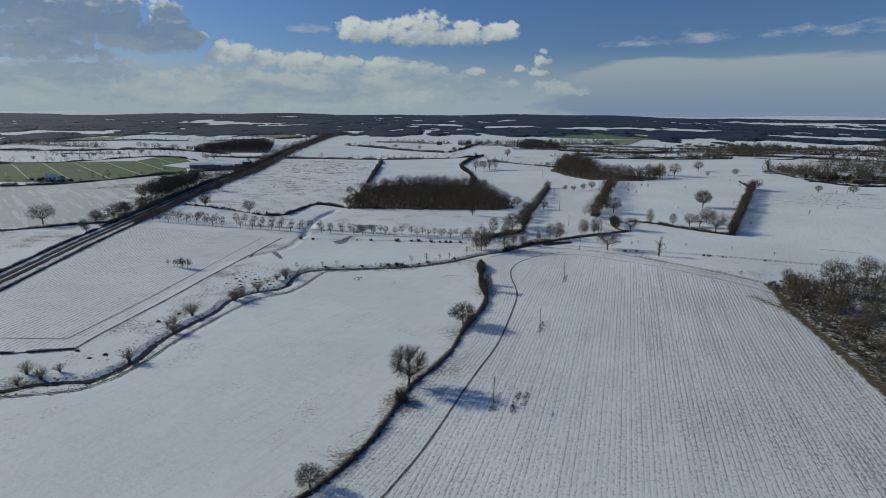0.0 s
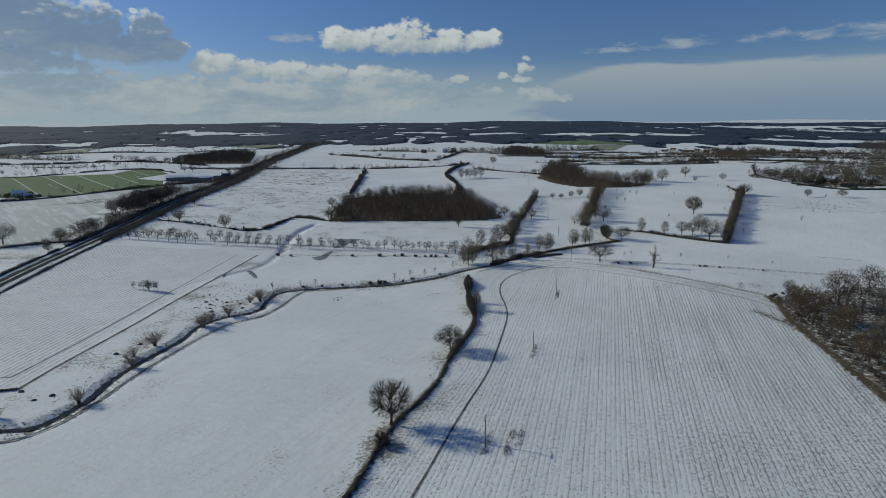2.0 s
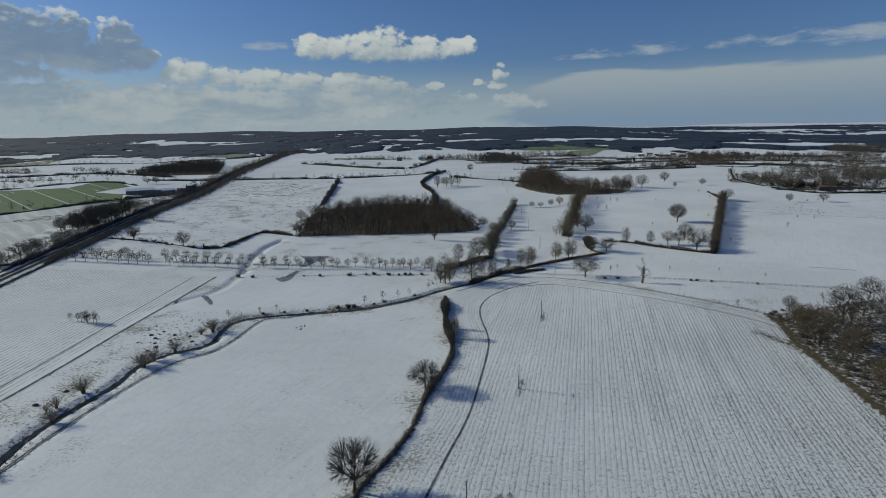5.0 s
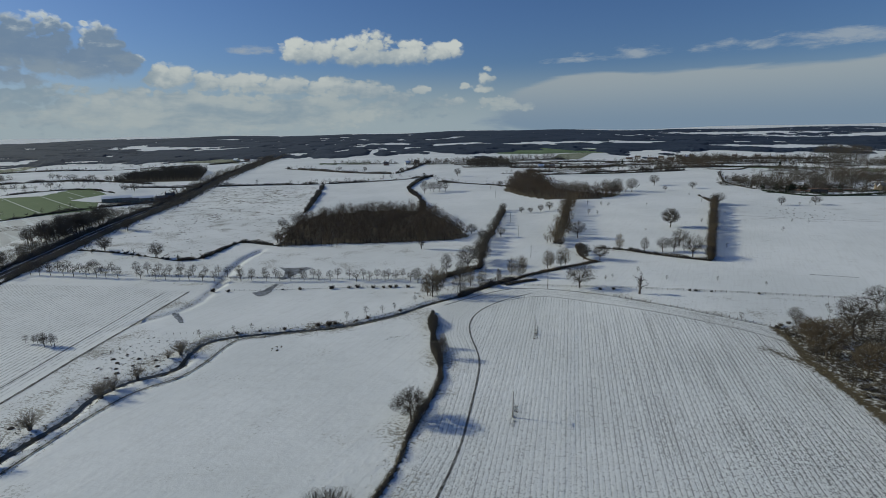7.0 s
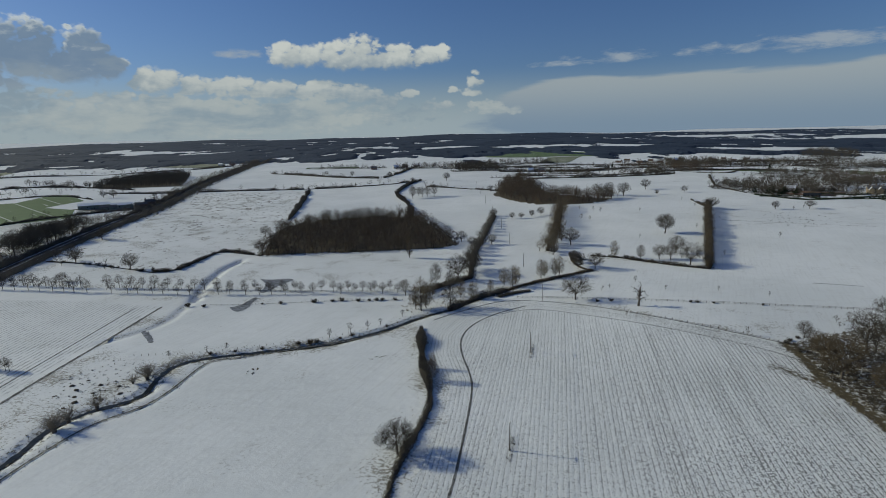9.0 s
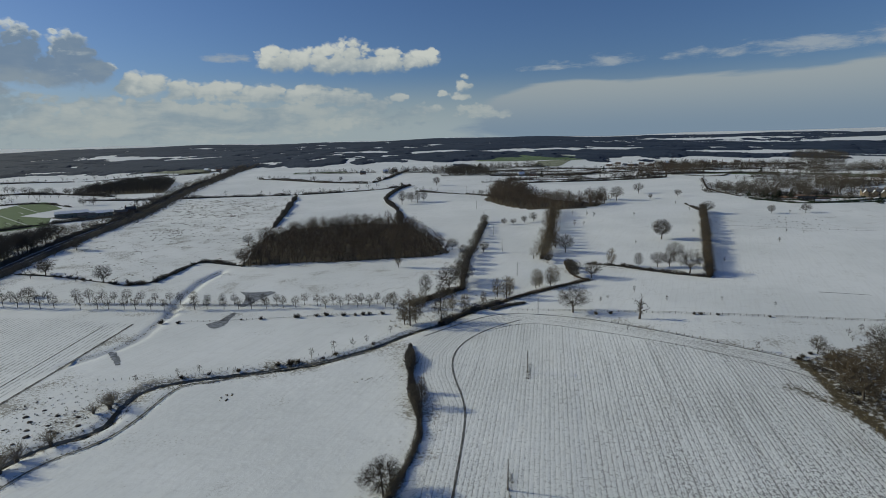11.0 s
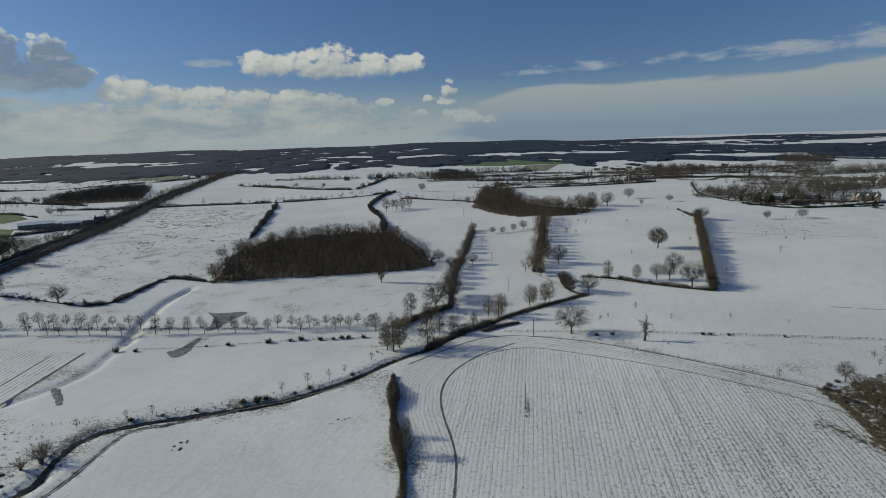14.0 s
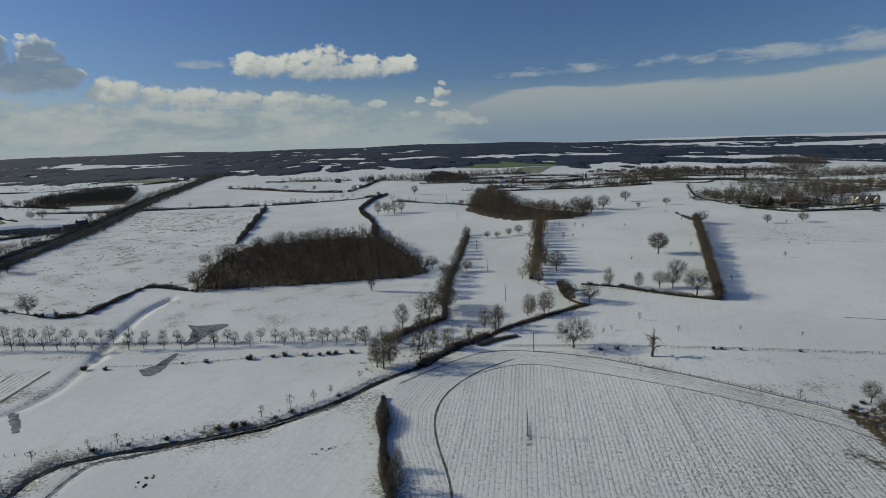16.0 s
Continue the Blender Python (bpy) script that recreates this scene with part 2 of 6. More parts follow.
PANE = plain("window_glass", (0.02, 0.022, 0.025), (0.035, 0.037, 0.04), 1.0, 0.12, 0, relief=0)
DOORS = plain("dark_door", (0.05, 0.055, 0.06), (0.09, 0.09, 0.10), 1.0, 0.6, relief=0)
EARTH = plain("bare_earth", (0.055, 0.045, 0.035), (0.13, 0.105, 0.08), 0.8, 0.95)
GRASS_TUFT = twig_mat("dead_grass", (0.16, 0.135, 0.08), (0.28, 0.24, 0.15), 0.8)


def water_material():
    m, n, bs = material("stream_water")
    co = n.tree.nodes.new("ShaderNodeTexCoord").outputs["Object"]
    n.put(bs.inputs["Base Color"], n.mix(n.step(n.noise(co, 0.35, 4), 0.4, 0.62), (0.012, 0.015, 0.016), (0.035, 0.036, 0.032)))
    bs.inputs["Roughness"].default_value = 0.3
    bs.inputs["Specular IOR Level"].default_value = 0.12
    bump(n, bs, n.noise(co, 2.5, 3), 0.25, 0.02)
    return m


WATER = water_material()


def ice_material():
    m, n, bs = material("grey_ice")
    co = n.tree.nodes.new("ShaderNodeTexCoord").outputs["Object"]
    n.put(bs.inputs["Base Color"], n.mix(n.step(n.noise(co, 0.5, 5, 0.65), 0.38, 0.66), (0.11, 0.105, 0.09), (0.34, 0.34, 0.33)))
    bs.inputs["Roughness"].default_value = 0.45
    return m


ICE = ice_material()

# ---------------------------------------------------------------- plan of the land
ROW = radians(18.5)                 # drill rows of the large field, from +y
MAIN_HEDGE = [(-76, 76), (-56, 89), (-40, 102), (-31, 111), (-26, 119), (-19.5, 131.5), (-16.6, 141.5), (-13.5, 152), (-10.8, 162), (-7, 169), (-3.4, 175), (0.5, 182), (4.8, 193), (7.9, 206), (11.5, 217), (16.6, 228), (20.6, 241), (21.6, 252), (20.6, 266), (20.8, 280), (21.8, 295), (23, 312)]
STREAM = [(-190, 150), (-165, 152), (-143, 157), (-136, 162), (-126, 164), (-119, 164), (-115, 171), (-112, 182), (-113, 193), (-111, 205), (-107, 218), (-103, 230), (-103, 243), (-99, 251), (-93, 257), (-85, 260), (-81, 266), (-82, 277), (-81, 287), (-75, 293), (-64, 296), (-45, 298), (-28, 300), (-17, 302), (-5, 308), (8, 315), (20, 325), (29, 331), (39, 336), (49, 345), (57, 351)]
DITCH_HEDGE = [(40, 336), (49, 345), (57, 352), (66, 356), (75, 361), (88, 370), (103, 377), (120, 385), (138, 393)]
BANK = [(-140, 153), (-125, 156), (-117, 159), (-111, 168), (-108, 180), (-106, 195), (-102, 211), (-97, 229), (-90, 246), (-77, 255), (-72, 268), (-69, 284), (-65.5, 291), (-61, 292), (-53.7, 292.6), (-46, 294.7), (-36.4, 296.6), (-31, 298.4), (-18, 300.6), (-5, 305.2), (8, 311.5)]
FIELD_EDGE = [(30, 322), (48, 334), (66, 343), (80, 342), (94, 335), (111, 324), (133, 300), (148, 283), (167, 262)]
STRIP_EDGE = [(167, 262), (164, 248), (158, 232), (154, 205), (150, 182), (145, 158), (138, 125), (130, 90), (120, 50)]
RAILWAY = [(-219, 150), (-228, 240), (-236, 297), (-244, 350), (-250, 420), (-258, 520), (-270, 690), (-290, 880), (-308, 1060), (-328, 1350), (-345, 1800)]
OLD_DITCH = [(-97, 471), (-103, 448), (-104, 420), (-103, 400), (-100, 378), (-101, 364), (-101, 348), (-105, 337), (-111, 329), (-122, 318)]
TRACK = [(78, 332), (62, 325), (48, 313), (40, 299), (37, 282), (38, 256), (34, 238), (29, 220), (22, 195), (11, 170), (1, 143), (-6, 125), (-14, 109), (-24, 90)]
LEFT_LINES = [[(-140, 188), (-139, 203), (-132, 243), (-127, 284), (-121, 319), (-114, 368)], [(-149, 197), (-145, 221), (-140, 259), (-137, 289), (-132, 332), (-128, 368)]]
CENTRAL_WOOD = [(-86, 483), (-32, 482), (20, 480), (50, 480), (66, 490), (63, 530), (54, 580), (42, 642), (8, 650), (-46, 636), (-76, 624), (-93, 560)]
COPSE = [(153, 772), (167, 710), (185, 675), (211, 668), (235, 661), (268, 678), (290, 705), (262, 735), (240, 768), (232, 810), (250, 920), (244, 985), (208, 955), (180, 860)]
LEFT_WOOD = [(-500, 1062), (-465, 1044), (-404, 1052), (-337, 1055), (-352, 1110), (-400, 1285), (-440, 1315), (-500, 1320), (-520, 1200)]
LEFT_FIELD = [(-238, 345), (-226, 235), (-215, 170), (-174, 185), (-149, 189), (-142, 192), (-136, 243), (-131, 284), (-125, 319), (-117, 368), (-160, 385), (-242, 402)]
BIG_FIELD = [(-60, 80), (-36, 112), (-17, 137), (-7, 164), (9, 191), (18, 219), (24, 241), (25, 256), (24, 277), (24, 300), (28, 322), (48, 334), (66, 343), (80, 340), (94, 333), (111, 322), (133, 298), (148, 281), (165, 261), (160, 234), (152, 205), (148, 182), (142, 158), (135, 125), (120, 40), (110, -90), (-190, -90), (-150, 36), (-112, 58)]
SCRUB_FIELD = [(-255, 520), (-215, 480), (-169, 457), (-135, 448), (-122, 500), (-95, 500), (-98, 600), (-92, 700), (-105, 920), (-290, 925), (-270, 690)]
FURROW = [(63, 323), (72, 326), (80, 326), (88, 323), (99, 314), (113, 302), (129, 287), (141.5, 273), (153, 261), (161, 249), (166, 236)]
ROUGH = [(-140, 188), (-128, 284), (-114, 368), (-104, 372), (-104, 340), (-120, 318), (-84, 290), (-84, 262), (-100, 250), (-106, 220), (-114, 200), (-116, 172), (-135, 166)]
PARK_ROUGH = [(96, 336), (133, 318), (200, 300), (225, 292), (235, 268), (170, 262), (148, 284)]
THICKET = [(14, 334), (28, 336), (46, 346), (62, 358), (78, 366), (66, 372), (66, 395), (56, 392), (44, 378), (28, 364), (16, 348)]
STRIP_WOOD = [(170, 262), (160, 232), (156, 205), (152, 182), (147, 158), (140, 125), (126, 60), (240, 60), (300, 150), (300, 235), (232, 280)]


def soft_max0(u, w):
    return 0.5 * (u + np.sqrt(u * u + w * w))


def land(x, y):
    """Height of the open ground."""
    x, y = np.asarray(x, float), np.asarray(y, float)
    d = np.hypot(x, y)
    z = 0.017 * soft_max0(d - 170.0, 80.0) - 0.5
    z = z + 3.0 * np.exp(-(((x - 140) / 80) ** 2 + ((y - 275) / 70) ** 2))
    far = np.clip((d - 1500) / 2500, 0, 1)
    az_ = np.degrees(np.arctan2(x, y))
    z = z + far * (6.0 * np.sin(az_ * 0.21 + d / 900) + 4.0 * np.sin(az_ * 0.57 + 1.3 - d / 500) + 9 - 0.2 * np.abs(az_) - 0.8 * np.clip(az_ - 12, 0, 60))
    roll = np.clip((d - 420) / 300, 0, 1) * np.clip((2600 - d) / 800, 0, 1)
    return z + roll * (1.6 * np.sin(x / 88 + 1) * np.sin(y / 120) + 0.9 * np.sin(x / 43 + y / 71))


def ground_z(x, y):
    return float(land(x, y))


def poly_distance(x, y, pts):
    """Distance from points to a polyline."""
    best = np.full(np.shape(x), 1e9)
    for (ax, ay), (bx, by) in zip(pts[:-1], pts[1:]):
        dx, dy = bx - ax, by - ay
        t = np.clip(((x - ax) * dx + (y - ay) * dy) / (dx * dx + dy * dy), 0, 1)
        best = np.minimum(best, np.hypot(x - ax - t * dx, y - ay - t * dy))
    return best


def inside(x, y, pts):
    odd = np.zeros(np.shape(x), bool)
    for (ax, ay), (bx, by) in zip(pts, pts[1:] + pts[:1]):
        if ay != by:
            odd ^= ((ay > y) != (by > y)) & (x < (bx - ax) * (y - ay) / (by - ay) + ax)
    return odd


def smooth_line(pts, step):
    """Points at even steps along a rounded polyline."""
    p = np.array(pts, float)
    for _ in range(2):
        q = np.empty((2 * len(p) - 2, 2))
        q[0::2], q[1::2] = 0.75 * p[:-1] + 0.25 * p[1:], 0.25 * p[:-1] + 0.75 * p[1:]
        p = np.vstack([p[:1], q, p[-1:]])
    s = np.r_[0, np.cumsum(np.hypot(*np.diff(p, axis=0).T))]
    t = np.linspace(0, s[-1], max(2, int(s[-1] / step) + 1))
    return np.stack([np.interp(t, s, p[:, 0]), np.interp(t, s, p[:, 1])], 1)


def side_of(line):
    d = np.gradient(line, axis=0)
    d /= np.hypot(d[:, 0], d[:, 1])[:, None] + 1e-9
    return np.stack([d[:, 1], -d[:, 0]], 1)


def carved(x, y):
    """The ground with the stream bed, the ditches and the banks cut into it."""
    z = land(x, y)
    near = (x > -260) & (x < 160) & (y > 80) & (y < 500)
    xs, ys = x[near], y[near]
    cut = 1.1 * np.exp(-((poly_distance(xs, ys, STREAM) / 2.1) ** 4))
    cut += 1.9 * np.exp(-((poly_distance(xs, ys, OLD_DITCH[:5]) / 2.6) ** 2)) + 0.8 * np.exp(-((poly_distance(xs, ys, OLD_DITCH[4:]) / 2.0) ** 2))
    cut += 0.35 * np.exp(-((poly_distance(xs, ys, BANK) / 1.2) ** 2))
    z[near] -= cut
    return z


def mesh_of(name, verts, faces, mat):
    me = bpy.data.meshes.new(name)
    verts, faces = np.asarray(verts, np.float32), np.asarray(faces, np.int32)
    k = faces.shape[1]
    me.vertices.add(len(verts))
    me.vertices.foreach_set("co", verts.ravel())
    me.loops.add(faces.size)
    me.loops.foreach_set("vertex_index", faces.ravel())
    me.polygons.add(len(faces))
    me.polygons.foreach_set("loop_start", np.arange(0, faces.size, k, dtype=np.int32))
    me.update(calc_edges=True)
    me.validate()
    me.materials.append(mat)
    return me


def part(name, mesh, parent, label=""):
    ob = new(name, mesh)
    ob.parent = parent
    return tagged(ob, label)


def bm_part(name, bm, mat, parent, label=""):
    me = bpy.data.meshes.new(name)
    bm.to_mesh(me)
    bm.free()
    me.materials.append(mat)
    return part(name, me, parent, label)


# ---------------------------------------------------------------- ground
def spread(lo, a, b, hi, fine, growth):
    """Grid lines: fine between a and b, wider and wider outside."""
    mid = list(np.arange(a, b + 1e-6, fine))
    up, down, s = [mid[-1]], [mid[0]], fine
    while up[-1] < hi:
        s *= growth
        up.append(up[-1] + s)
    s = fine
    while down[-1] > lo:
        s *= growth
        down.append(down[-1] - s)
    return np.array(down[:0:-1] + mid + up[1:])


def ground_material():
    m, n, bs = material("snowy_land")
    co = n.tree.nodes.new("ShaderNodeTexCoord").outputs["Object"]
    x, y, z = n.split(co)

    def attr(name):
        a = n.tree.nodes.new("ShaderNodeAttribute")
        a.attribute_name = name
        return a.outputs["Fac"]

    plough, left, scrub, bare, green = (attr(k) for k in ("plough", "left_rows", "scrub", "bare", "green"))
    flat = n.vec(x, y, 0.0)
    big, mid, fine = n.noise(flat, 0.012, 4, 0.55), n.noise(flat, 0.11, 5, 0.6), n.noise(flat, 1.1, 4, 0.65)
    snow = n.mix(n.step(big, 0.35, 0.65), (0.735, 0.745, 0.735), (0.82, 0.825, 0.815))
    snow = n.mix(n.math("MULTIPLY", n.step(mid, 0.45, 0.75), 0.10), snow, (0.60, 0.60, 0.58))
    drift = n.noise(n.vec(n.math("MULTIPLY", x, 0.10), n.math("MULTIPLY", y, 0.22)), 1.0, 7, 0.68)
    snow = n.mix(n.math("MULTIPLY", n.step(drift, 0.50, 0.70), 0.16), snow, (0.50, 0.49, 0.45))
    stria = n.noise(n.vec(n.math("ADD", n.math("MULTIPLY", x, 0.62), n.math("MULTIPLY", y, -0.40)), n.math("ADD", n.math("MULTIPLY", x, 0.020), n.math("MULTIPLY", y, 0.032))), 1.0, 4, 0.6)
    snow = n.mix(n.math("MULTIPLY", n.step(stria, 0.46, 0.68), 0.16), snow, (0.52, 0.51, 0.49))
    # drill rows of the large field; on the headland they follow its edge
    u = n.math("SUBTRACT", n.math("MULTIPLY", x, math.cos(ROW)), n.math("MULTIPLY", y, math.sin(ROW)))
    v = n.math("ADD", n.math("MULTIPLY", x, math.sin(ROW)), n.math("MULTIPLY", y, math.cos(ROW)))
    wob = n.math("MULTIPLY", n.noise(n.vec(n.math("MULTIPLY", u, 0.05), n.math("MULTIPLY", v, 0.03)), 1.0, 3), 1.5)
    ways = []
    for across, along in ((u, v), (attr("edge_gap"), n.math("ADD", x, y))):
        phase = n.math("ADD", n.math("MULTIPLY", across, 6.2832 / 1.42), wob)
        fine_row = n.math("COSINE", phase)
        main_row = n.math("COSINE", n.math("MULTIPLY", phase, 0.5))
        age = n.noise(n.vec(n.math("MULTIPLY", across, 0.36), n.math("MULTIPLY", along, 0.011)), 1.0, 3, 0.6)
        dash = n.noise(n.vec(n.math("MULTIPLY", across, 0.9), n.math("MULTIPLY", along, 0.75)), 1.0, 5, 0.75)
        row = n.math("ADD", n.math("MULTIPLY", n.step(main_row, 0.88, 1.0), 0.04), n.math("MULTIPLY", n.step(fine_row, 0.20, 1.0), 0.09))
        row = n.math("ADD", row, n.math("ADD", n.math("MULTIPLY", n.math("SUBTRACT", dash, 0.5), 0.80), n.math("MULTIPLY", n.math("SUBTRACT", age, 0.5), 0.22)))
        ways.append((row, fine_row))
    head = n.step(attr("headland"), 0.45, 0.55)
    pick_row = n.add("ShaderNodeMix")
    pick_band = n.add("ShaderNodeMix")
    for node, k in ((pick_row, 0), (pick_band, 1)):
        n.put(node.inputs[0], head), n.put(node.inputs[2], ways[0][k]), n.put(node.inputs[3], ways[1][k])
    band = pick_band.outputs[0]
    speck = n.noise(flat, 1.9, 5, 0.72)
    clods = n.noise(flat, 0.016, 3, 0.5)
    soil_f = n.math("ADD", pick_row.outputs[0], n.math("ADD", n.math("MULTIPLY", n.math("SUBTRACT", speck, 0.5), 1.15), n.math("MULTIPLY", n.math("SUBTRACT", n.math("ADD", clods, n.math("MULTIPLY", attr("cloddy"), 0.3)), 0.55), 0.20)))
    soil_f = n.math("MULTIPLY", n.math("MULTIPLY", n.step(soil_f, 0.075, 0.135), plough), n.math("ADD", 0.66, n.math("MULTIPLY", attr("cloddy"), 0.34)))
    # finer rows of the left field
    band2 = n.math("COSINE", n.math("ADD", n.math("MULTIPLY", n.math("SUBTRACT", x, n.math("MULTIPLY", y, 0.13)), 6.2832 / 2.3), n.math("MULTIPLY", n.noise(n.vec(n.math("MULTIPLY", x, 0.05), n.math("MULTIPLY", y, 0.02)), 1.0, 2), 0.9)))
    speck2 = n.noise(n.vec(n.math("MULTIPLY", x, 2.6), n.math("MULTIPLY", y, 0.35)), 1.0, 4, 0.6)
    soil2 = n.math("ADD", speck2, n.math("ADD", n.math("MULTIPLY", band2, 0.20), n.math("MULTIPLY", n.math("SUBTRACT", mid, 0.5), 0.3)))
    soil2 = n.math("MULTIPLY", n.step(soil2, 0.58, 0.74), n.math("MULTIPLY", left, 0.62))
    soil = n.mix(fine, (0.040, 0.038, 0.037), (0.115, 0.109, 0.103))
    col = n.mix(n.math("MULTIPLY", n.math("MAXIMUM", soil_f, soil2), 0.86), snow, soil)
    # tufts of grass that stand out of the snow
    clump = n.noise(flat, 0.045, 4, 0.6)
    tuft = n.math("ADD", n.noise(n.vec(n.math("MULTIPLY", x, 0.8), n.math("MULTIPLY", y, 1.0)), 1.0, 6, 0.76), n.math("MULTIPLY", n.math("SUBTRACT", clump, 0.5), 0.75))
    tuft_f = n.step(n.math("ADD", tuft, n.math("MULTIPLY", scrub, 0.15)), 0.645, 0.71)
    grass = n.mix(fine, (0.10, 0.085, 0.055), (0.22, 0.19, 0.12))
    col = n.mix(n.math("MULTIPLY", tuft_f, n.math("ADD", 0.35, n.math("MULTIPLY", scrub, 0.6))), col, grass)
    bare_f = n.step(n.math("ADD", bare, n.math("MULTIPLY", n.math("SUBTRACT", n.noise(flat, 0.6, 5, 0.7), 0.5), 1.1)), 0.42, 0.62)
    col = n.mix(bare_f, col, n.mix(mid, (0.055, 0.045, 0.03), (0.15, 0.12, 0.07)))
    streaks = n.noise(n.vec(n.math("MULTIPLY", x, 0.02), n.math("MULTIPLY", y, 0.012)), 1.0, 5, 0.6)
    crop = n.mix(mid, (0.055, 0.085, 0.028), (0.10, 0.13, 0.05))
    crop = n.mix(n.step(streaks, 0.56, 0.66), crop, (0.6, 0.62, 0.6))
    col = n.mix(n.step(green, 0.4, 0.6), col, crop)
    n.put(bs.inputs["Base Color"], col)
    bs.inputs["Roughness"].default_value = 0.75
    bs.inputs["Specular IOR Level"].default_value = 0.2
    relief = n.math("ADD", n.math("MULTIPLY", fine, 0.12), n.math("MULTIPLY", mid, 1.2))
    relief = n.math("ADD", relief, n.math("MULTIPLY", n.noise(flat, 0.36, 4, 0.6), n.math("ADD", 0.45, n.math("MULTIPLY", scrub, 1.6))))
    relief = n.math("ADD", relief, n.math("MULTIPLY", plough, n.math("SUBTRACT", n.math("MULTIPLY", speck, 0.40), n.math("MULTIPLY", band, 0.06))))
    relief = n.math("ADD", relief, n.math("MULTIPLY", stria, 0.35))
    bump(n, bs, relief, 0.55, 0.35)
    return m


gx, gy = spread(-5200, -250, 260, 5400, 2.1, 1.045), spread(-900, 80, 430, 5400, 2.1, 1.035)
GX, GY = np.meshgrid(gx, gy)
fx, fy = GX.ravel(), GY.ravel()
fz = carved(fx, fy)
idx = np.arange(len(fx)).reshape(GX.shape)
quads = np.stack([idx[:-1, :-1], idx[:-1, 1:], idx[1:, 1:], idx[1:, :-1]], -1).reshape(-1, 4)
ground_mesh = mesh_of("ground", np.stack([fx, fy, fz], 1), quads, ground_material())
ground_mesh.polygons.foreach_set("use_smooth", np.ones(len(quads), bool))


def near_lines(lines, width):
    out = np.zeros(len(fx))
    for pts in lines:
        a = np.array(pts)
        some = (fx > a[:, 0].min() - 20) & (fx < a[:, 0].max() + 20) & (fy > a[:, 1].min() - 20) & (fy < a[:, 1].max() + 20)
        out[some] = np.maximum(out[some], np.exp(-((poly_distance(fx[some], fy[some], pts) / width) ** 2)))
    return out


plough_v = inside(fx, fy, BIG_FIELD).astype(float)
left_v = inside(fx, fy, LEFT_FIELD).astype(float)
scrub_v = 0.55 * inside(fx, fy, SCRUB_FIELD) + 0.6 * inside(fx, fy, ROUGH) + 0.34 * inside(fx, fy, PARK_ROUGH)
scrub_v = np.maximum.reduce([scrub_v, 0.8 * near_lines([MAIN_HEDGE, STREAM], 9.0), 0.45 * near_lines([FIELD_EDGE], 5.0)])
scrub_v = np.maximum(scrub_v, 0.30 * inside(fx, fy, [(-48, 126), (-24, 124), (-17, 150), (-12, 172), (2, 205), (-10, 205), (-26, 178), (-44, 152)]))
scrub_v = np.maximum(scrub_v, 0.42 * inside(fx, fy, [(-104, 372), (20, 356), (30, 372), (70, 480), (-85, 482), (-130, 448), (-240, 486), (-240, 436)]))
scrub_v = np.maximum(scrub_v, 0.22 * inside(fx, fy, [(300, 480), (560, 480), (600, 620), (460, 620), (350, 600)]))
scrub_v = np.maximum(scrub_v, 0.7 * inside(fx, fy, [(-520, 330), (-250, 330), (-285, 700), (-560, 560)]))
bare_v = np.maximum.reduce([0.62 * near_lines([MAIN_HEDGE], 2.2), 0.56 * near_lines([STREAM], 4.5), 0.75 * near_lines([STRIP_EDGE], 3.6), 0.62 * near_lines([DITCH_HEDGE], 6.0), 0.40 * inside(fx, fy, THICKET), 0.5 * near_lines([[(59, 389), (74, 458), (91, 512), (112, 582), (124, 625)], [(207, 655), (170, 559), (142, 485), (127, 451), (133, 408)], [(152, 430), (195, 392), (212, 380), (285, 499), (348, 602)]], 4.5), 0.52 * near_lines([BANK], 1.3), 0.33 * near_lines([OLD_DITCH], 1.6), 0.56 * near_lines([[(149, 243), (155, 231), (156, 220)]], 6.0),
                            0.85 * inside(fx, fy, CENTRAL_WOOD), 0.8 * inside(fx, fy, COPSE), 0.8 * inside(fx, fy, LEFT_WOOD), 0.56 * inside(fx, fy, STRIP_WOOD), 0.8 * near_lines([RAILWAY[4:]], 13.0), 0.55 * near_lines([RAILWAY[:5]], 10.0)])
far_r, far_a = np.hypot(fx, fy), np.degrees(np.arctan2(fx, fy))
green_v = np.maximum(0.0, ((far_r > 1380) & (far_r < 1440) & (far_a > -7) & (far_a < -2)))
green_v = np.maximum(green_v, (far_r > 1130) & (far_r < 1190) & (far_a > 31) & (far_a < 44))
row_line = TRACK[::-1] + FURROW[1:]
head_v = plough_v * ~inside(fx, fy, row_line + [(140, 125), (60, -90), (-60, -90)])
gap_v = np.zeros(len(fx))
gap_v[plough_v > 0] = poly_distance(fx[plough_v > 0], fy[plough_v > 0], row_line)
cloddy_v = np.clip((fx - 60) / 80, 0, 1) * np.clip((300 - fy) / 60, 0, 1)
for key, value in (("headland", head_v), ("edge_gap", gap_v), ("cloddy", cloddy_v), ("plough", plough_v), ("left_rows", left_v), ("scrub", scrub_v), ("bare", bare_v), ("green", green_v)):
    ground_mesh.attributes.new(key, "FLOAT", "POINT").data.foreach_set("value", np.asarray(value, np.float32))
ground = tagged(new("ground", ground_mesh), "snow-covered farmland with drilled rows and rough pasture", "ground", kind="structure")


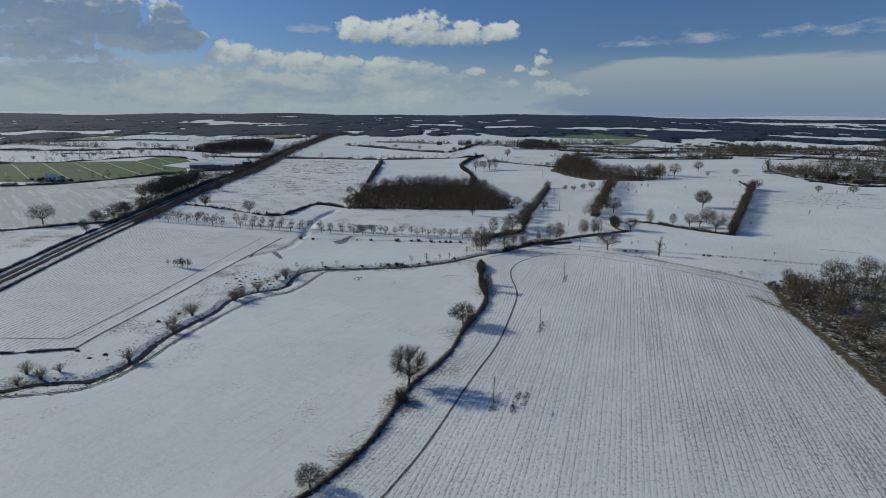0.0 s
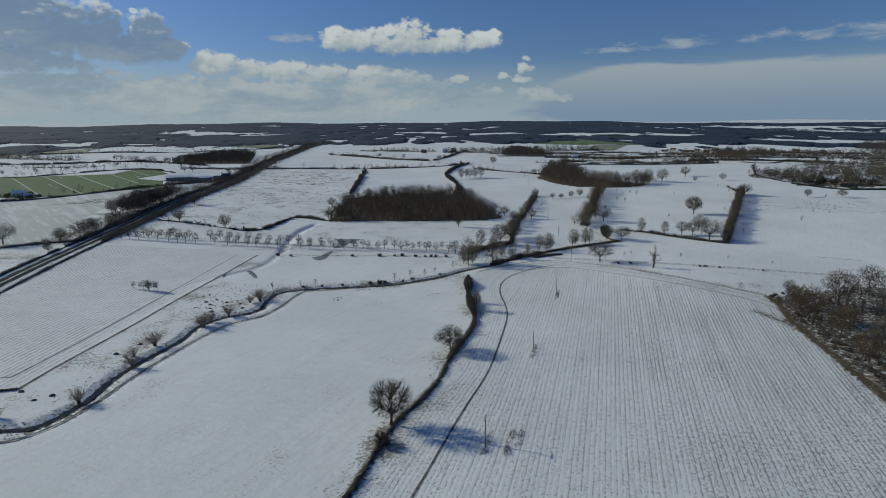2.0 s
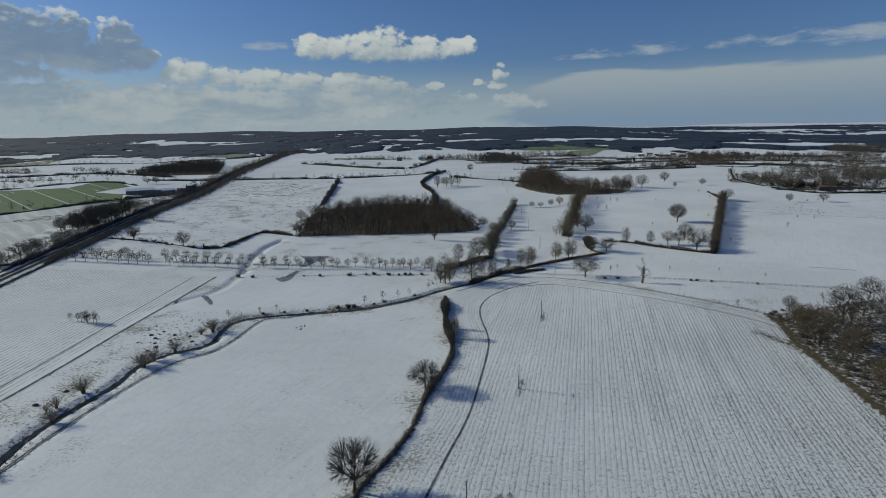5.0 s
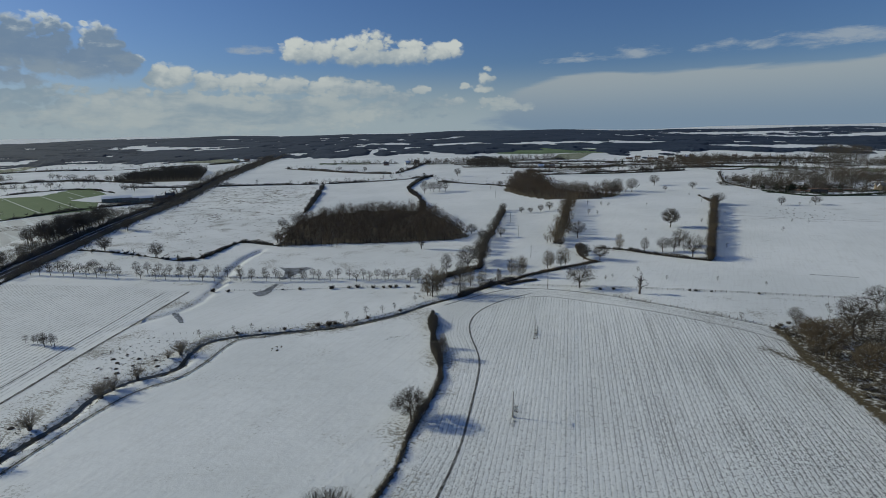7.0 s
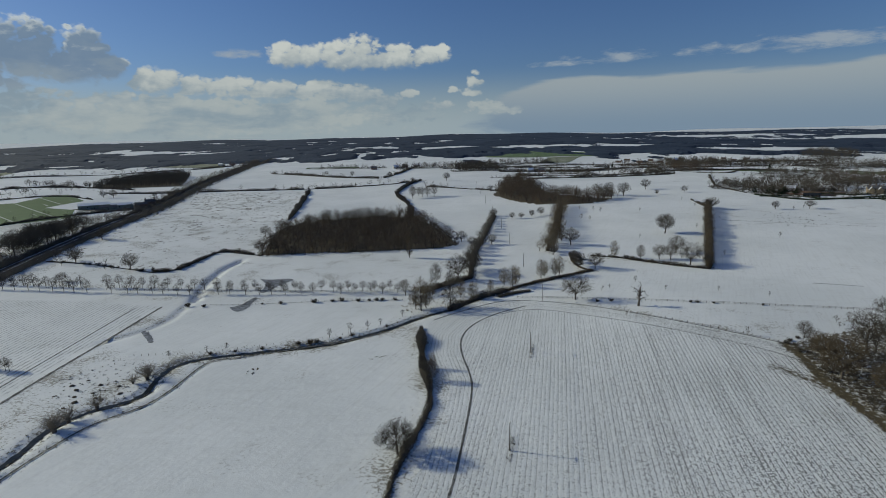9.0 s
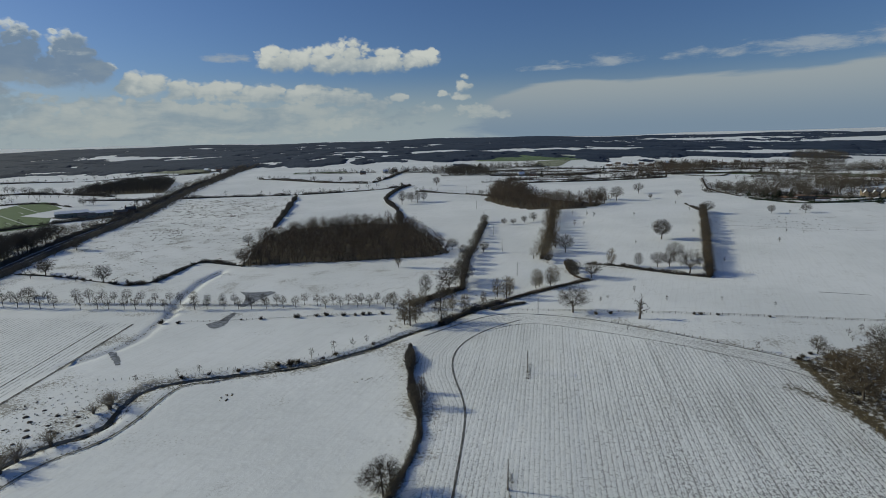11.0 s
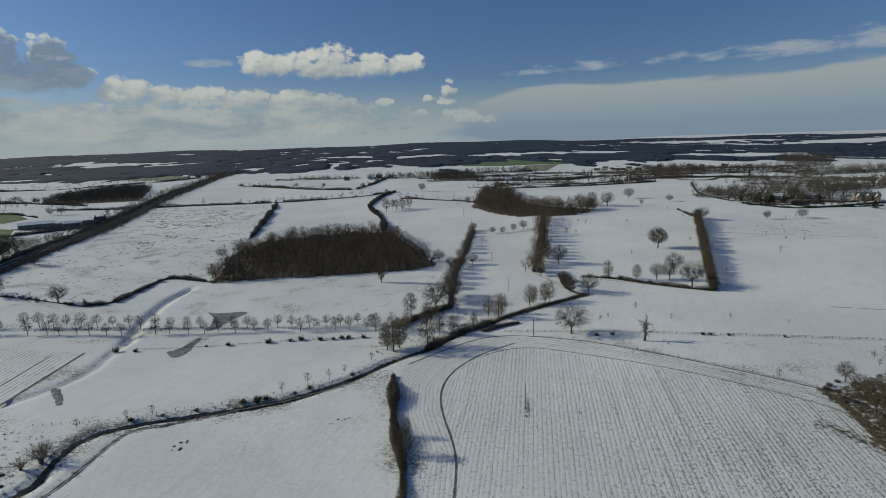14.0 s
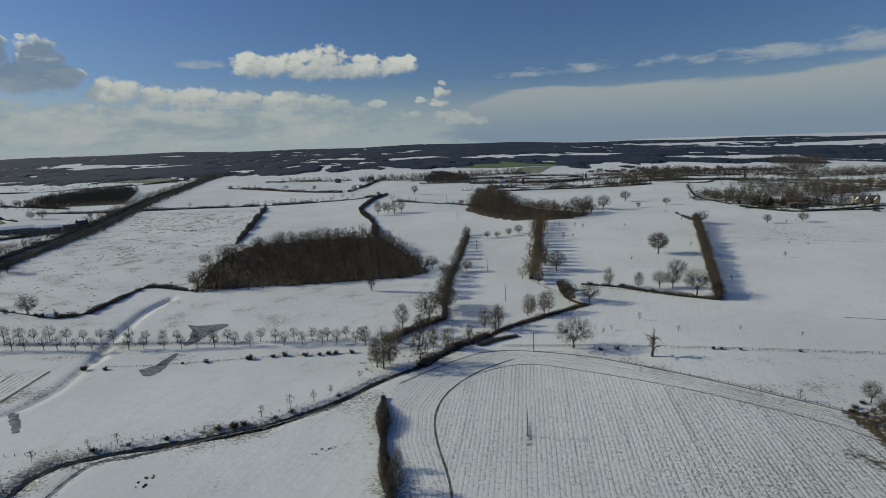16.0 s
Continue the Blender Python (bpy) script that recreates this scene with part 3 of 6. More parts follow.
def ribbon(name, pts, width, mat, lift, label, category, step=2.5, ragged=0.0):
    line = smooth_line(pts, step)
    s = side_of(line)
    w = width * (1 + 0.16 * np.sin(np.arange(len(line)) * 1.7) + 0.1 * np.sin(np.arange(len(line)) * 0.6))[:, None] / 2
    shake = np.random.default_rng(len(line)).normal(size=(2, len(line), 1)) * ragged
    a, b = line - s * (w + shake[0]), line + s * (w + shake[1])
    zc = land(line[:, 0], line[:, 1]) + lift
    v = np.empty((2 * len(line), 3))
    v[0::2] = np.c_[a, zc]
    v[1::2] = np.c_[b, zc]
    i = np.arange(len(line) - 1) * 2
    return tagged(new(name, mesh_of(name, v, np.stack([i, i + 1, i + 3, i + 2], 1), mat)), label, category, kind="structure")


ribbon("water", STREAM, 2.1, WATER, -0.55, "dark narrow stream winding between snowy banks", "stream", 1.3, 0.22)


def soil_strip_material():
    m, n, bs = material("churned_track")
    co = n.tree.nodes.new("ShaderNodeTexCoord").outputs["Object"]
    n.put(bs.inputs["Base Color"], n.mix(n.step(n.noise(co, 0.9, 5, 0.7), 0.44, 0.60), (0.05, 0.045, 0.04), (0.26, 0.26, 0.255)))
    bs.inputs["Roughness"].default_value = 0.95
    return m


CHURNED = soil_strip_material()
ribbon("track", TRACK, 0.75, CHURNED, 0.05, "dark wheel track curving round the drilled field", "track", 1.5)
ribbon("track", LEFT_LINES[0], 1.3, CHURNED, 0.05, "dark ditch line beside the drilled field", "track", 1.5)
ribbon("track", LEFT_LINES[1], 0.6, CHURNED, 0.05, "thin wheel track across the snowy field", "track", 1.5)
ribbon("track", FIELD_EDGE, 0.7, CHURNED, 0.05, "thin dark furrow along the field edge", "track", 1.5)
ribbon("track", [(246, 340), (256, 335), (267, 329)], 0.7, CHURNED, 0.05, "dark drain slit in the snowy park", "track", 1.5)
ribbon("track", BANK, 0.8, CHURNED, 0.03, "dark drainage furrow beside the stream", "track", 1.5)
ribbon("track", [(-190, 197), (-174, 197), (-149, 197)], 0.5, CHURNED, 0.05, "thin furrow across the end of the field", "track", 1.5)
ribbon("track", FURROW, 0.5, CHURNED, 0.05, "faint furrow on the drilled headland", "track", 1.5)


def ice_patch(pts, seed):
    rng = np.random.default_rng(seed)
    line = smooth_line(pts + pts[:1], 1.2)[:-1]
    line = line + rng.normal(size=line.shape) * 0.28
    bm = bmesh.new()
    bm.faces.new([bm.verts.new((q[0], q[1], ground_z(*q) + 0.08)) for q in line])
    bmesh.ops.triangulate(bm, faces=bm.faces[:])
    me = bpy.data.meshes.new("water")
    bm.to_mesh(me)
    bm.free()
    me.materials.append(ICE)
    tagged(new("water", me), "grey frozen flood water lying in the meadow", "ice", kind="structure")


ice_patch([(-73.0, 416.4), (-66.6, 412.2), (-52.9, 413.1), (-49.4, 409.6), (-54.3, 404.0), (-57.7, 396.8), (-60.7, 389.2), (-64.0, 383.6), (-66.8, 386.4), (-65.3, 394.9), (-66.5, 405.4)], 1)
ice_patch([(-76.5, 360.7), (-72.4, 352.5), (-67.8, 353.6), (-66.1, 359.9), (-66.0, 367.0), (-64.7, 375.6), (-67.0, 376.8), (-69.3, 370.3), (-71.0, 363.4)], 2)
# brown reed patch, built and labelled like the ice above
ice_patch([(-109.6, 331.5), (-105.7, 330.6), (-97.6, 315.5), (-98.9, 314.3), (-104.9, 322.9)], 3)


def field_sheet(name, poly, mat, label, lift=0.12):
    """A field of another crop, draped over the land."""
    bm = bmesh.new()
    bm.faces.new([bm.verts.new((x, y, 0)) for x, y in poly])
    a = np.array(poly)
    for axis in (0, 1):
        for c in np.arange(a[:, axis].min() + 9, a[:, axis].max(), 18.0):
            co, no = [0, 0, 0], [0, 0, 0]
            co[axis], no[axis] = c, 1
            bmesh.ops.bisect_plane(bm, geom=bm.verts[:] + bm.edges[:] + bm.faces[:], plane_co=co, plane_no=no)
    for v in bm.verts:
        v.co.z = ground_z(v.co.x, v.co.y) + lift
    bmesh.ops.triangulate(bm, faces=bm.faces[:])
    me = bpy.data.meshes.new(name)
    bm.to_mesh(me)
    bm.free()
    me.materials.append(mat)
    return tagged(new(name, me), label, "field", kind="structure")


def crop_material(name, a, b, snow_at, lines):
    m, n, bs = material(name)
    co = n.tree.nodes.new("ShaderNodeTexCoord").outputs["Object"]
    x, y, z = n.split(co)
    flat = n.vec(x, y, 0.0)
    col = n.mix(n.noise(flat, 0.05, 5, 0.65), a, b)
    u = n.math("ADD", n.math("MULTIPLY", x, 0.73), n.math("MULTIPLY", y, 0.68))
    v = n.math("SUBTRACT", n.math("MULTIPLY", x, 0.68), n.math("MULTIPLY", y, 0.73))
    streak = n.noise(n.vec(n.math("MULTIPLY", u, 0.16), n.math("MULTIPLY", v, 0.012)), 1.0, 5, 0.65)
    col = n.mix(n.step(streak, snow_at, snow_at + 0.10), col, (0.62, 0.64, 0.62))
    if lines:
        wave = n.math("COSINE", n.math("MULTIPLY", n.math("SUBTRACT", u, 75.6), 6.2832 / 37.4))
        col = n.mix(n.math("MULTIPLY", n.step(wave, 0.984, 0.996), 0.5), col, (0.66, 0.68, 0.66))
    n.put(bs.inputs["Base Color"], col)
    bs.inputs["Roughness"].default_value = 0.9
    return m


WINTER_CORN = crop_material("winter_corn", (0.072, 0.122, 0.034), (0.108, 0.162, 0.054), 0.62, True)
YARD = crop_material("farmyard_mud", (0.07, 0.06, 0.05), (0.14, 0.125, 0.105), 0.58, False)
LITTER = crop_material("wood_floor", (0.05, 0.042, 0.034), (0.10, 0.085, 0.068), 0.46, False)
THIN_PASTURE = crop_material("thin_pasture", (0.16, 0.17, 0.095), (0.24, 0.25, 0.16), 0.56, False)
field_sheet("field", [(-640, 590), (-506, 632), (-428, 646), (-370, 682), (-338, 707), (-370, 776), (-417, 799), (-404, 866), (-467, 946), (-485, 924), (-485, 855), (-578, 843), (-658, 827), (-820, 800)], WINTER_CORN, "green winter corn with pale wheel lines")
SNOWY_PASTURE = crop_material("snowy_pasture", (0.40, 0.405, 0.375), (0.62, 0.62, 0.60), 0.50, False)
field_sheet("field", [(-720, 430), (-345, 382), (-304, 397), (-278, 414), (-302, 470), (-318, 540), (-302, 620), (-302, 700), (-341, 722), (-410, 637), (-493, 588), (-640, 515)], SNOWY_PASTURE, "thin snow over grey winter pasture", 0.06)
field_sheet("field", [(-693, 1831), (-458, 1762), (-391, 1503), (-587, 1578)], THIN_PASTURE, "pale green pasture thinly dusted with snow", 0.5)
field_sheet("field", [(316, 1661), (424, 1552), (582, 1521), (667, 1606), (466, 1965), (381, 1958)], WINTER_CORN, "far green field below the woods", 0.6)
field_sheet("field", [(383, 1326), (438, 1302), (557, 1519), (460, 1513)], THIN_PASTURE, "tan stubble field thinly dusted with snow", 0.5)
field_sheet("field", [(-1000, 1265), (-915, 1469), (-910, 1591), (-836, 1372), (-916, 1157), (-1150, 1000)], THIN_PASTURE, "pale green pasture thinly dusted with snow", 0.5)


def field_marks(regions, seed, label):
    """Low ridges of dead grass and turned earth that break the snow."""
    rng = np.random.default_rng(seed)
    vs, fs = [], []
    for poly, count, (dx, dy), long_ in regions:
        a = np.array(poly)
        d0 = np.array((dx, dy)) / math.hypot(dx, dy)
        for _ in range(count):
            p = rng.uniform(a.min(0), a.max(0))
            if not inside(p[:1], p[1:], poly)[0]:
                continue
            turn = rng.normal() * 0.16
            d = np.array((d0[0] * math.cos(turn) - d0[1] * math.sin(turn), d0[0] * math.sin(turn) + d0[1] * math.cos(turn)))
            side = np.array((-d[1], d[0])) * rng.uniform(0.25, 0.85)
            n = rng.uniform(0.3, 1.0) * long_
            base = len(vs)
            for t in (0, 0.35, 0.7, 1.0):
                q = p + d * n * (t - 0.5) + rng.normal(size=2) * 0.25
                w = side * (0.25 + math.sin(math.pi * min(max(t, 0.08), 0.92)))
                z = ground_z(*q)
                vs += [(*(q - w), z - 0.03), (*q, z + 0.22), (*(q + w), z - 0.03)]
            for k in range(3):
                o = base + 3 * k
                fs += [(o, o + 1, o + 4), (o, o + 4, o + 3), (o + 1, o + 2, o + 5), (o + 1, o + 5, o + 4)]
    tagged(new("grass", mesh_of("grass", vs, fs, GRASS_MARK)), label, "grass", kind="stuff")


GRASS_MARK = plain("dead_grass_marks", (0.05, 0.043, 0.032), (0.15, 0.125, 0.088), 0.6, 0.95)
field_marks([([(-198, 605), (-206, 648), (-195, 663), (-172, 656), (-174, 614), (-188, 595)], 70, (0.3, 1), 5), ([(-275, 921), (-257, 944), (-176, 885), (-126, 830), (-138, 727), (-195, 715), (-240, 800)], 300, (1, -0.5), 7), ([(-212, 712), (-210, 704), (-124, 636), (-122, 642)], 260, (83, -66), 10), ([(-222, 789), (-220, 781), (-162, 724), (-140, 734), (-141, 740)], 170, (57, -55), 8),
             (SCRUB_FIELD, 700, (1, -0.3), 2.6), ([(-50.7, 275.5), (-43.7, 275.5), (-43.7, 280.5), (-50.7, 280.5)], 8, (1, 0.4), 0.45), ([(-0.8, 279.7), (6.2, 279.7), (6.2, 284.7), (-0.8, 284.7)], 8, (1, 0.4), 0.45), ([(343.4, 520.6), (382.0, 557.0), (411.3, 553.8), (423.6, 524.4), (399.4, 484.9), (361.5, 499.1)], 90, (1, 0.2), 1.6), ([(-390, 585), (-345, 585), (-350, 615), (-380, 612)], 60, (1, 0.2), 8)], 77, "dark tufts and ridges showing through the snow")

# ---------------------------------------------------------------- trees: how they grow
def unit(v):
    return v / (np.linalg.norm(v) + 1e-9)


class Grower:
    """Collects tapered limbs and thin twigs of one bare plant."""

    def __init__(self, seed):
        self.rng = np.random.default_rng(seed)
        self.wood_v, self.wood_f, self.twig_v, self.twig_f = [], [], [], []

    def tube(self, p, q, r0, r1, sides, crown):
        vs, fs = (self.twig_v, self.twig_f) if crown else (self.wood_v, self.wood_f)
        d = unit(q - p)
        a = unit(np.cross(d, (0.31, 0.83, 0.11)))
        b = np.cross(d, a)
        base = len(vs)
        for c, r in ((p, r0), (q, r1)):
            for k in range(sides):
                t = 2 * math.pi * k / sides
                vs.append(c + r * (math.cos(t) * a + math.sin(t) * b))
        for k in range(sides):
            m = (k + 1) % sides
            fs.append((base + k, base + m, base + sides + m))
            fs.append((base + k, base + sides + m, base + sides + k))

    def twig(self, p, d, length, width):
        s = unit(np.cross(d, self.rng.normal(size=3))) * width / 2
        base = len(self.twig_v)
        self.twig_v += [p - s, p + s, p + d * length]
        self.twig_f.append((base, base + 1, base + 2))

    def path(self, p, q, r0, r1, sides, crown, sag=0.12, steps=2):
        """A bent limb from p to q that starts off more steeply."""
        mid = (p + q) / 2 + np.array((0, 0, -sag * np.linalg.norm((q - p)[:2]))) + self.rng.normal(size=3) * 0.11 * np.linalg.norm(q - p)
        pts = [p, mid, q] if steps == 2 else [p, q]
        for k in range(len(pts) - 1):
            ra, rb = r0 + (r1 - r0) * k / (len(pts) - 1), r0 + (r1 - r0) * (k + 1) / (len(pts) - 1)
            self.tube(pts[k], pts[k + 1], ra, rb, sides, crown)

    def mesh(self, name, wood, twigs):
        return mesh_of(name + "_trunk", self.wood_v, self.wood_f, wood), mesh_of(name + "_crown", self.twig_v, self.twig_f, twigs)


def clusters(pts, k, rng):
    """Groups of nearby points."""
    c = pts[rng.choice(len(pts), k, replace=False)]
    for _ in range(6):
        own = np.argmin(((pts[:, None] - c[None]) ** 2).sum(-1), 1)
        c = np.array([pts[own == i].mean(0) if (own == i).any() else c[i] for i in range(k)])
    return own, c


def spreading(seed, wood, twigs, height=16.0, fork=0.2, limbs=8, tips=220, twig_count=9, thin=0.07, wide=1.0, twig=0.085, peak=0.5, cheap=False, leader=False):
    """A bare tree. Limbs part at the fork, branches reach tips all through a rounded crown, and twigs fan out from each tip.
    wide: the crown's width by the tree's height; peak: how high the crown is widest; leader: one stem up to the top."""
    g, rng = Grower(seed), np.random.default_rng(seed + 50)
    h, r = height, height * 0.025
    low = h * fork * 0.8
    c, half = np.array((0, 0, low + (h - low) * peak)), np.array((h * wide / 2, h * wide / 2, 1.0))
    d = rng.normal(size=(tips, 3))
    d /= np.linalg.norm(d, axis=1)[:, None]
    d *= (rng.uniform(0.05, 1.0, tips) ** 0.36)[:, None] * 0.90
    lump = 1 + 0.13 * np.sin(3 * np.arctan2(d[:, 1], d[:, 0]) + seed) * np.cos(2.3 * d[:, 2] + seed)
    half_z = np.where(d[:, 2] > 0, h - c[2], c[2] - low)
    pts = c + np.stack([d[:, 0] * half[0] * lump, d[:, 1] * half[1] * lump, d[:, 2] * half_z * (1 + 0.5 * (lump - 1))], 1)
    top = np.array((*(rng.normal(size=2) * 0.02 * h), h * fork))
    if leader:
        tip = np.array((0, 0, h * 0.92))
        g.tube(np.array((0, 0, -0.4)), top, r * 0.9, r * 0.7, 6, False)
        g.tube(top, tip, r * 0.7, 0.03, 5, False)
    else:
        q = top * 0.45
        g.tube(np.array((0, 0, -0.4)), q, r * 1.35, r * 1.05, 4 if cheap else 7, False)
        g.tube(q, top, r * 1.05, r * 0.95, 4 if cheap else 7, False)
    own, mid = clusters(pts, limbs, rng)
    for i in range(limbs):
        mine = pts[own == i]
        if not len(mine):
            continue
        start = top + (mid[i] - top) * np.array((0.10, 0.10, 0.42)) * rng.uniform(0.0, 1.0)
        if not leader:
            g.tube(top, start, r * 0.55, r * 0.42, 3 if cheap else 5, False)
        if leader:
            start = np.array((0, 0, max(h * fork, mid[i][2] - 0.55 * np.hypot(mid[i][0], mid[i][1]) - 0.08 * h)))
        node = start + (mid[i] - start) * 0.62
        g.path(start, node, r * (0.30 if leader else 0.42), r * 0.20, 3 if cheap else 4, False, -0.05)
        n_sub = max(1, len(mine) // (5 if cheap else 4))
        own2, mid2 = clusters(mine, n_sub, rng)
        for k in range(n_sub):
            leaf = mine[own2 == k]
            if not len(leaf):
                continue
            sub = node + (mid2[k] - node) * 0.6
            g.path(node, sub, r * 0.15, r * 0.06, 3, True, -0.06, 2 if twig_count > 3 else 1)
            for t in leaf:
                if cheap or twig_count < 4:
                    g.twig(sub, t - sub, 1.0, thin * 0.6)
                else:
                    g.path(sub, t, r * 0.08, r * 0.03, 3, True, 0.05, 1)
                out = unit((t - c) / np.array((half[0], half[1], h - c[2])) + np.array((0, 0, 0.25)))
                for _ in range(twig_count):
                    w = unit(out * 0.8 + rng.normal(size=3) * (1.15 if cheap else 1.0))
                    g.twig(t + (sub - t) * rng.uniform(-0.15, 0.38), w, h * twig * rng.uniform(0.55, 1.25), thin)
    return g.mesh("tree", wood, twigs)


def pollard(seed, wood, twigs, height=6.0, bole=0.28, shoots=120, spread_=0.5, thin=0.06):
    """A lopped willow: a stout bole with a burst of rods."""
    g, rng = Grower(seed), np.random.default_rng(seed + 50)
    h = height
    g.tube(np.array((0, 0, -0.4)), np.array((0.05, 0, h * bole)), 0.50, 0.55, 7, False)
    g.tube(np.array((0.05, 0, h * bole)), np.array((0.05, 0, h * bole + 0.35)), 0.55, 0.3, 7, False)
    for _ in range(shoots):
        d = unit(np.array((*(rng.normal(size=2) * spread_), 0.9)))
        p = np.array((0.05, 0, h * bole)) + np.array((*(rng.normal(size=2) * 0.25), rng.uniform(-0.1, 0.3)))
        n = h * (1 - bole) * rng.uniform(0.65, 1.0)
        g.tube(p, p + d * n * 0.5, 0.035, 0.025, 3, True)
        for _ in range(5):
            g.twig(p + d * n * rng.uniform(0.3, 0.75), unit(d + rng.normal(size=3) * 0.3), n * rng.uniform(0.25, 0.45), thin)
    return g.mesh("willow", wood, twigs)


def stag_headed(seed, wood):
    """A dead oak: stout broken limbs, hardly a twig."""
    g, rng = Grower(seed), np.random.default_rng(seed + 50)
    p = np.array((0, 0, -0.4))
    for k in range(5):
        q = p + np.array((0.22 * math.sin(2.1 * k), 0.12 * math.cos(1.7 * k), 1.3))
        g.tube(p, q, 0.46 - 0.06 * k, 0.40 - 0.06 * k, 7, False)
        p = q
    for k in range(12):
        a, z = k * 2.4, 2.2 + 0.30 * k
        d = unit(np.array((math.cos(a), math.sin(a), rng.uniform(0.3, 1.2))))
        s = np.array((0.08, 0.05, z))
        for m in range(4):
            e = s + d * rng.uniform(0.5, 1.0)
            g.tube(s, e, 0.17 - 0.035 * m, 0.135 - 0.035 * m, 5, False)
            for _ in range(3):
                w = unit(d + rng.normal(size=3) * 0.8)
                g.tube(e, e + w * rng.uniform(0.4, 1.2), 0.05, 0.02, 3, True)
            s, d = e, unit(d + rng.normal(size=3) * 0.55 + np.array((0, 0, 0.08)))
    return g.mesh("dead_tree", wood, wood)


def bush_mesh(seed, wood, twigs, height=3.0, rods=60, wide=0.8, thin=0.09, per=5):
    g, rng = Grower(seed), np.random.default_rng(seed + 50)
    for k in range(rods):
        d = unit(np.array((*(rng.normal(size=2) * wide * 0.6), 1.0)))
        p = np.array((*(rng.normal(size=2) * 0.12 * height), -0.2))
        n = height * rng.uniform(0.6, 1.0)
        g.tube(p, p + d * n * 0.55, 0.04, 0.02, 3, k > 4)
        for _ in range(per):
            g.twig(p + d * n * rng.uniform(0.15, 0.6), unit(d + rng.normal(size=3) * 0.5), n * rng.uniform(0.25, 0.45), thin)
    return g.mesh("bush", wood, twigs)


def conifer_mesh(seed, wood, needles, height=10.0, width=0.28, tiers=16, per=26, level=0.0):
    g, rng = Grower(seed), np.random.default_rng(seed + 50)
    g.tube(np.array((0, 0, -0.4)), np.array((0, 0, height * 0.95)), height * 0.025, 0.03, 6, False)
    for k in range(tiers):
        t = 0.1 + 0.9 * k / tiers
        reach = height * width * (1 - t) ** 0.8 + 0.2
        for _ in range(per):
            a = rng.uniform(0, 6.283)
            d = unit(np.array((math.cos(a), math.sin(a), rng.uniform(-0.35, 0.1) + level)))
            g.twig(np.array((0, 0, height * t)) + d * reach * rng.uniform(0, 0.35), d, reach * rng.uniform(0.6, 1.0), 0.5)
    return g.mesh("fir", wood, needles)


OAKS = [spreading(11 + k, BARK, TWIG, 16, f, l, 900, 3, 0.09, w, 0.08) for k, (f, l, w) in enumerate(((0.2, 11, 1.05), (0.16, 12, 1.2), (0.2, 10, 0.98)))]
IVY_OAK = spreading(16, BARK, TWIG_BROWN, 14, 0.16, 10, 1000, 3, 0.12, 1.15, 0.08)
GREAT_OAK = spreading(21, BARK, TWIG, 16.0, 0.17, 12, 2300, 4, 0.034, 1.02, 0.040)
THORN = spreading(31, BARK, TWIG_DARK, 9.6, 0.32, 9, 1500, 4, 0.06, 1.32, 0.06, 0.36)
ASHES = [spreading(41, BARK, TWIG, 16, 0.17, 11, 600, 3, 0.085, 0.66, 0.09, 0.52, leader=True), spreading(42, BARK, TWIG_PALE, 16, 0.06, 12, 600, 3, 0.085, 0.62, 0.09, 0.42, leader=True)]
POPLARS = [spreading(51, BARK, TWIG_BROWN, 18, 0.04, 14, 560, 2, 0.11, 0.34, 0.085, 0.4, leader=True), spreading(52, BARK, TWIG_PALE, 14, 0.05, 10, 560, 3, 0.085, 0.55, 0.09, 0.45, leader=True)]
AVENUE = [spreading(61 + k, BARK, TWIG, 8, 0.30, 8, 230, 3, 0.075, 0.74, 0.09, 0.42, leader=True) for k in range(3)]
SAPLINGS = [spreading(71 + k, BARK, TWIG, 4, 0.26, 5, 50, 4, 0.07, 0.6, 0.12, 0.45, leader=True) for k in range(3)]
POLLARDS = [pollard(81 + k, BARK, TWIG_WILLOW, 6, 0.07 + 0.03 * k, 95, 0.52 + 0.08 * k, 0.06) for k in range(3)]
STAG = stag_headed(91, BARK)
BUSHES = [bush_mesh(95 + k, BARK, (TWIG_DARK, TWIG_BROWN, TWIG)[k], 3, 70, 0.9 + 0.2 * k, 0.07, 8) for k in range(3)]
FIRS = [conifer_mesh(101, BARK, FIR), conifer_mesh(102, BARK, FIR, 10, 0.5, 9, 30, 0.1)]
pick = random.Random(5)


def plant(name, meshes, x, y, scale, label, category="tree", group="", wide=1.0, sink=0.0):
    """One tree or bush with its trunk and crown."""
    ob = tagged(new(name), label, category, group)
    ob.matrix_basis = Matrix.LocRotScale((x, y, ground_z(x, y) - sink), Euler((0, 0, pick.uniform(0, 6.28))), (scale * wide, scale * wide, scale))
    part("trunk", meshes[0], ob)
    part("crown", meshes[1], ob)
    return ob


# ---------------------------------------------------------------- joined woodland, hedges
def tiled(variants, places):
    """One pair of arrays from many copies of small meshes: places are rows of x, y, z, scale, turn, variant."""
    vs, fs, base = [], [], 0
    for x, y, z, s, a, k in places:
        v, f = variants[int(k)]
        c, n = math.cos(a) * s, math.sin(a) * s
        w = np.empty_like(v)
        w[:, 0], w[:, 1], w[:, 2] = v[:, 0] * c - v[:, 1] * n + x, v[:, 0] * n + v[:, 1] * c + y, v[:, 2] * s + z
        vs.append(w), fs.append(f + base)
        base += len(v)
    return np.vstack(vs), np.vstack(fs)


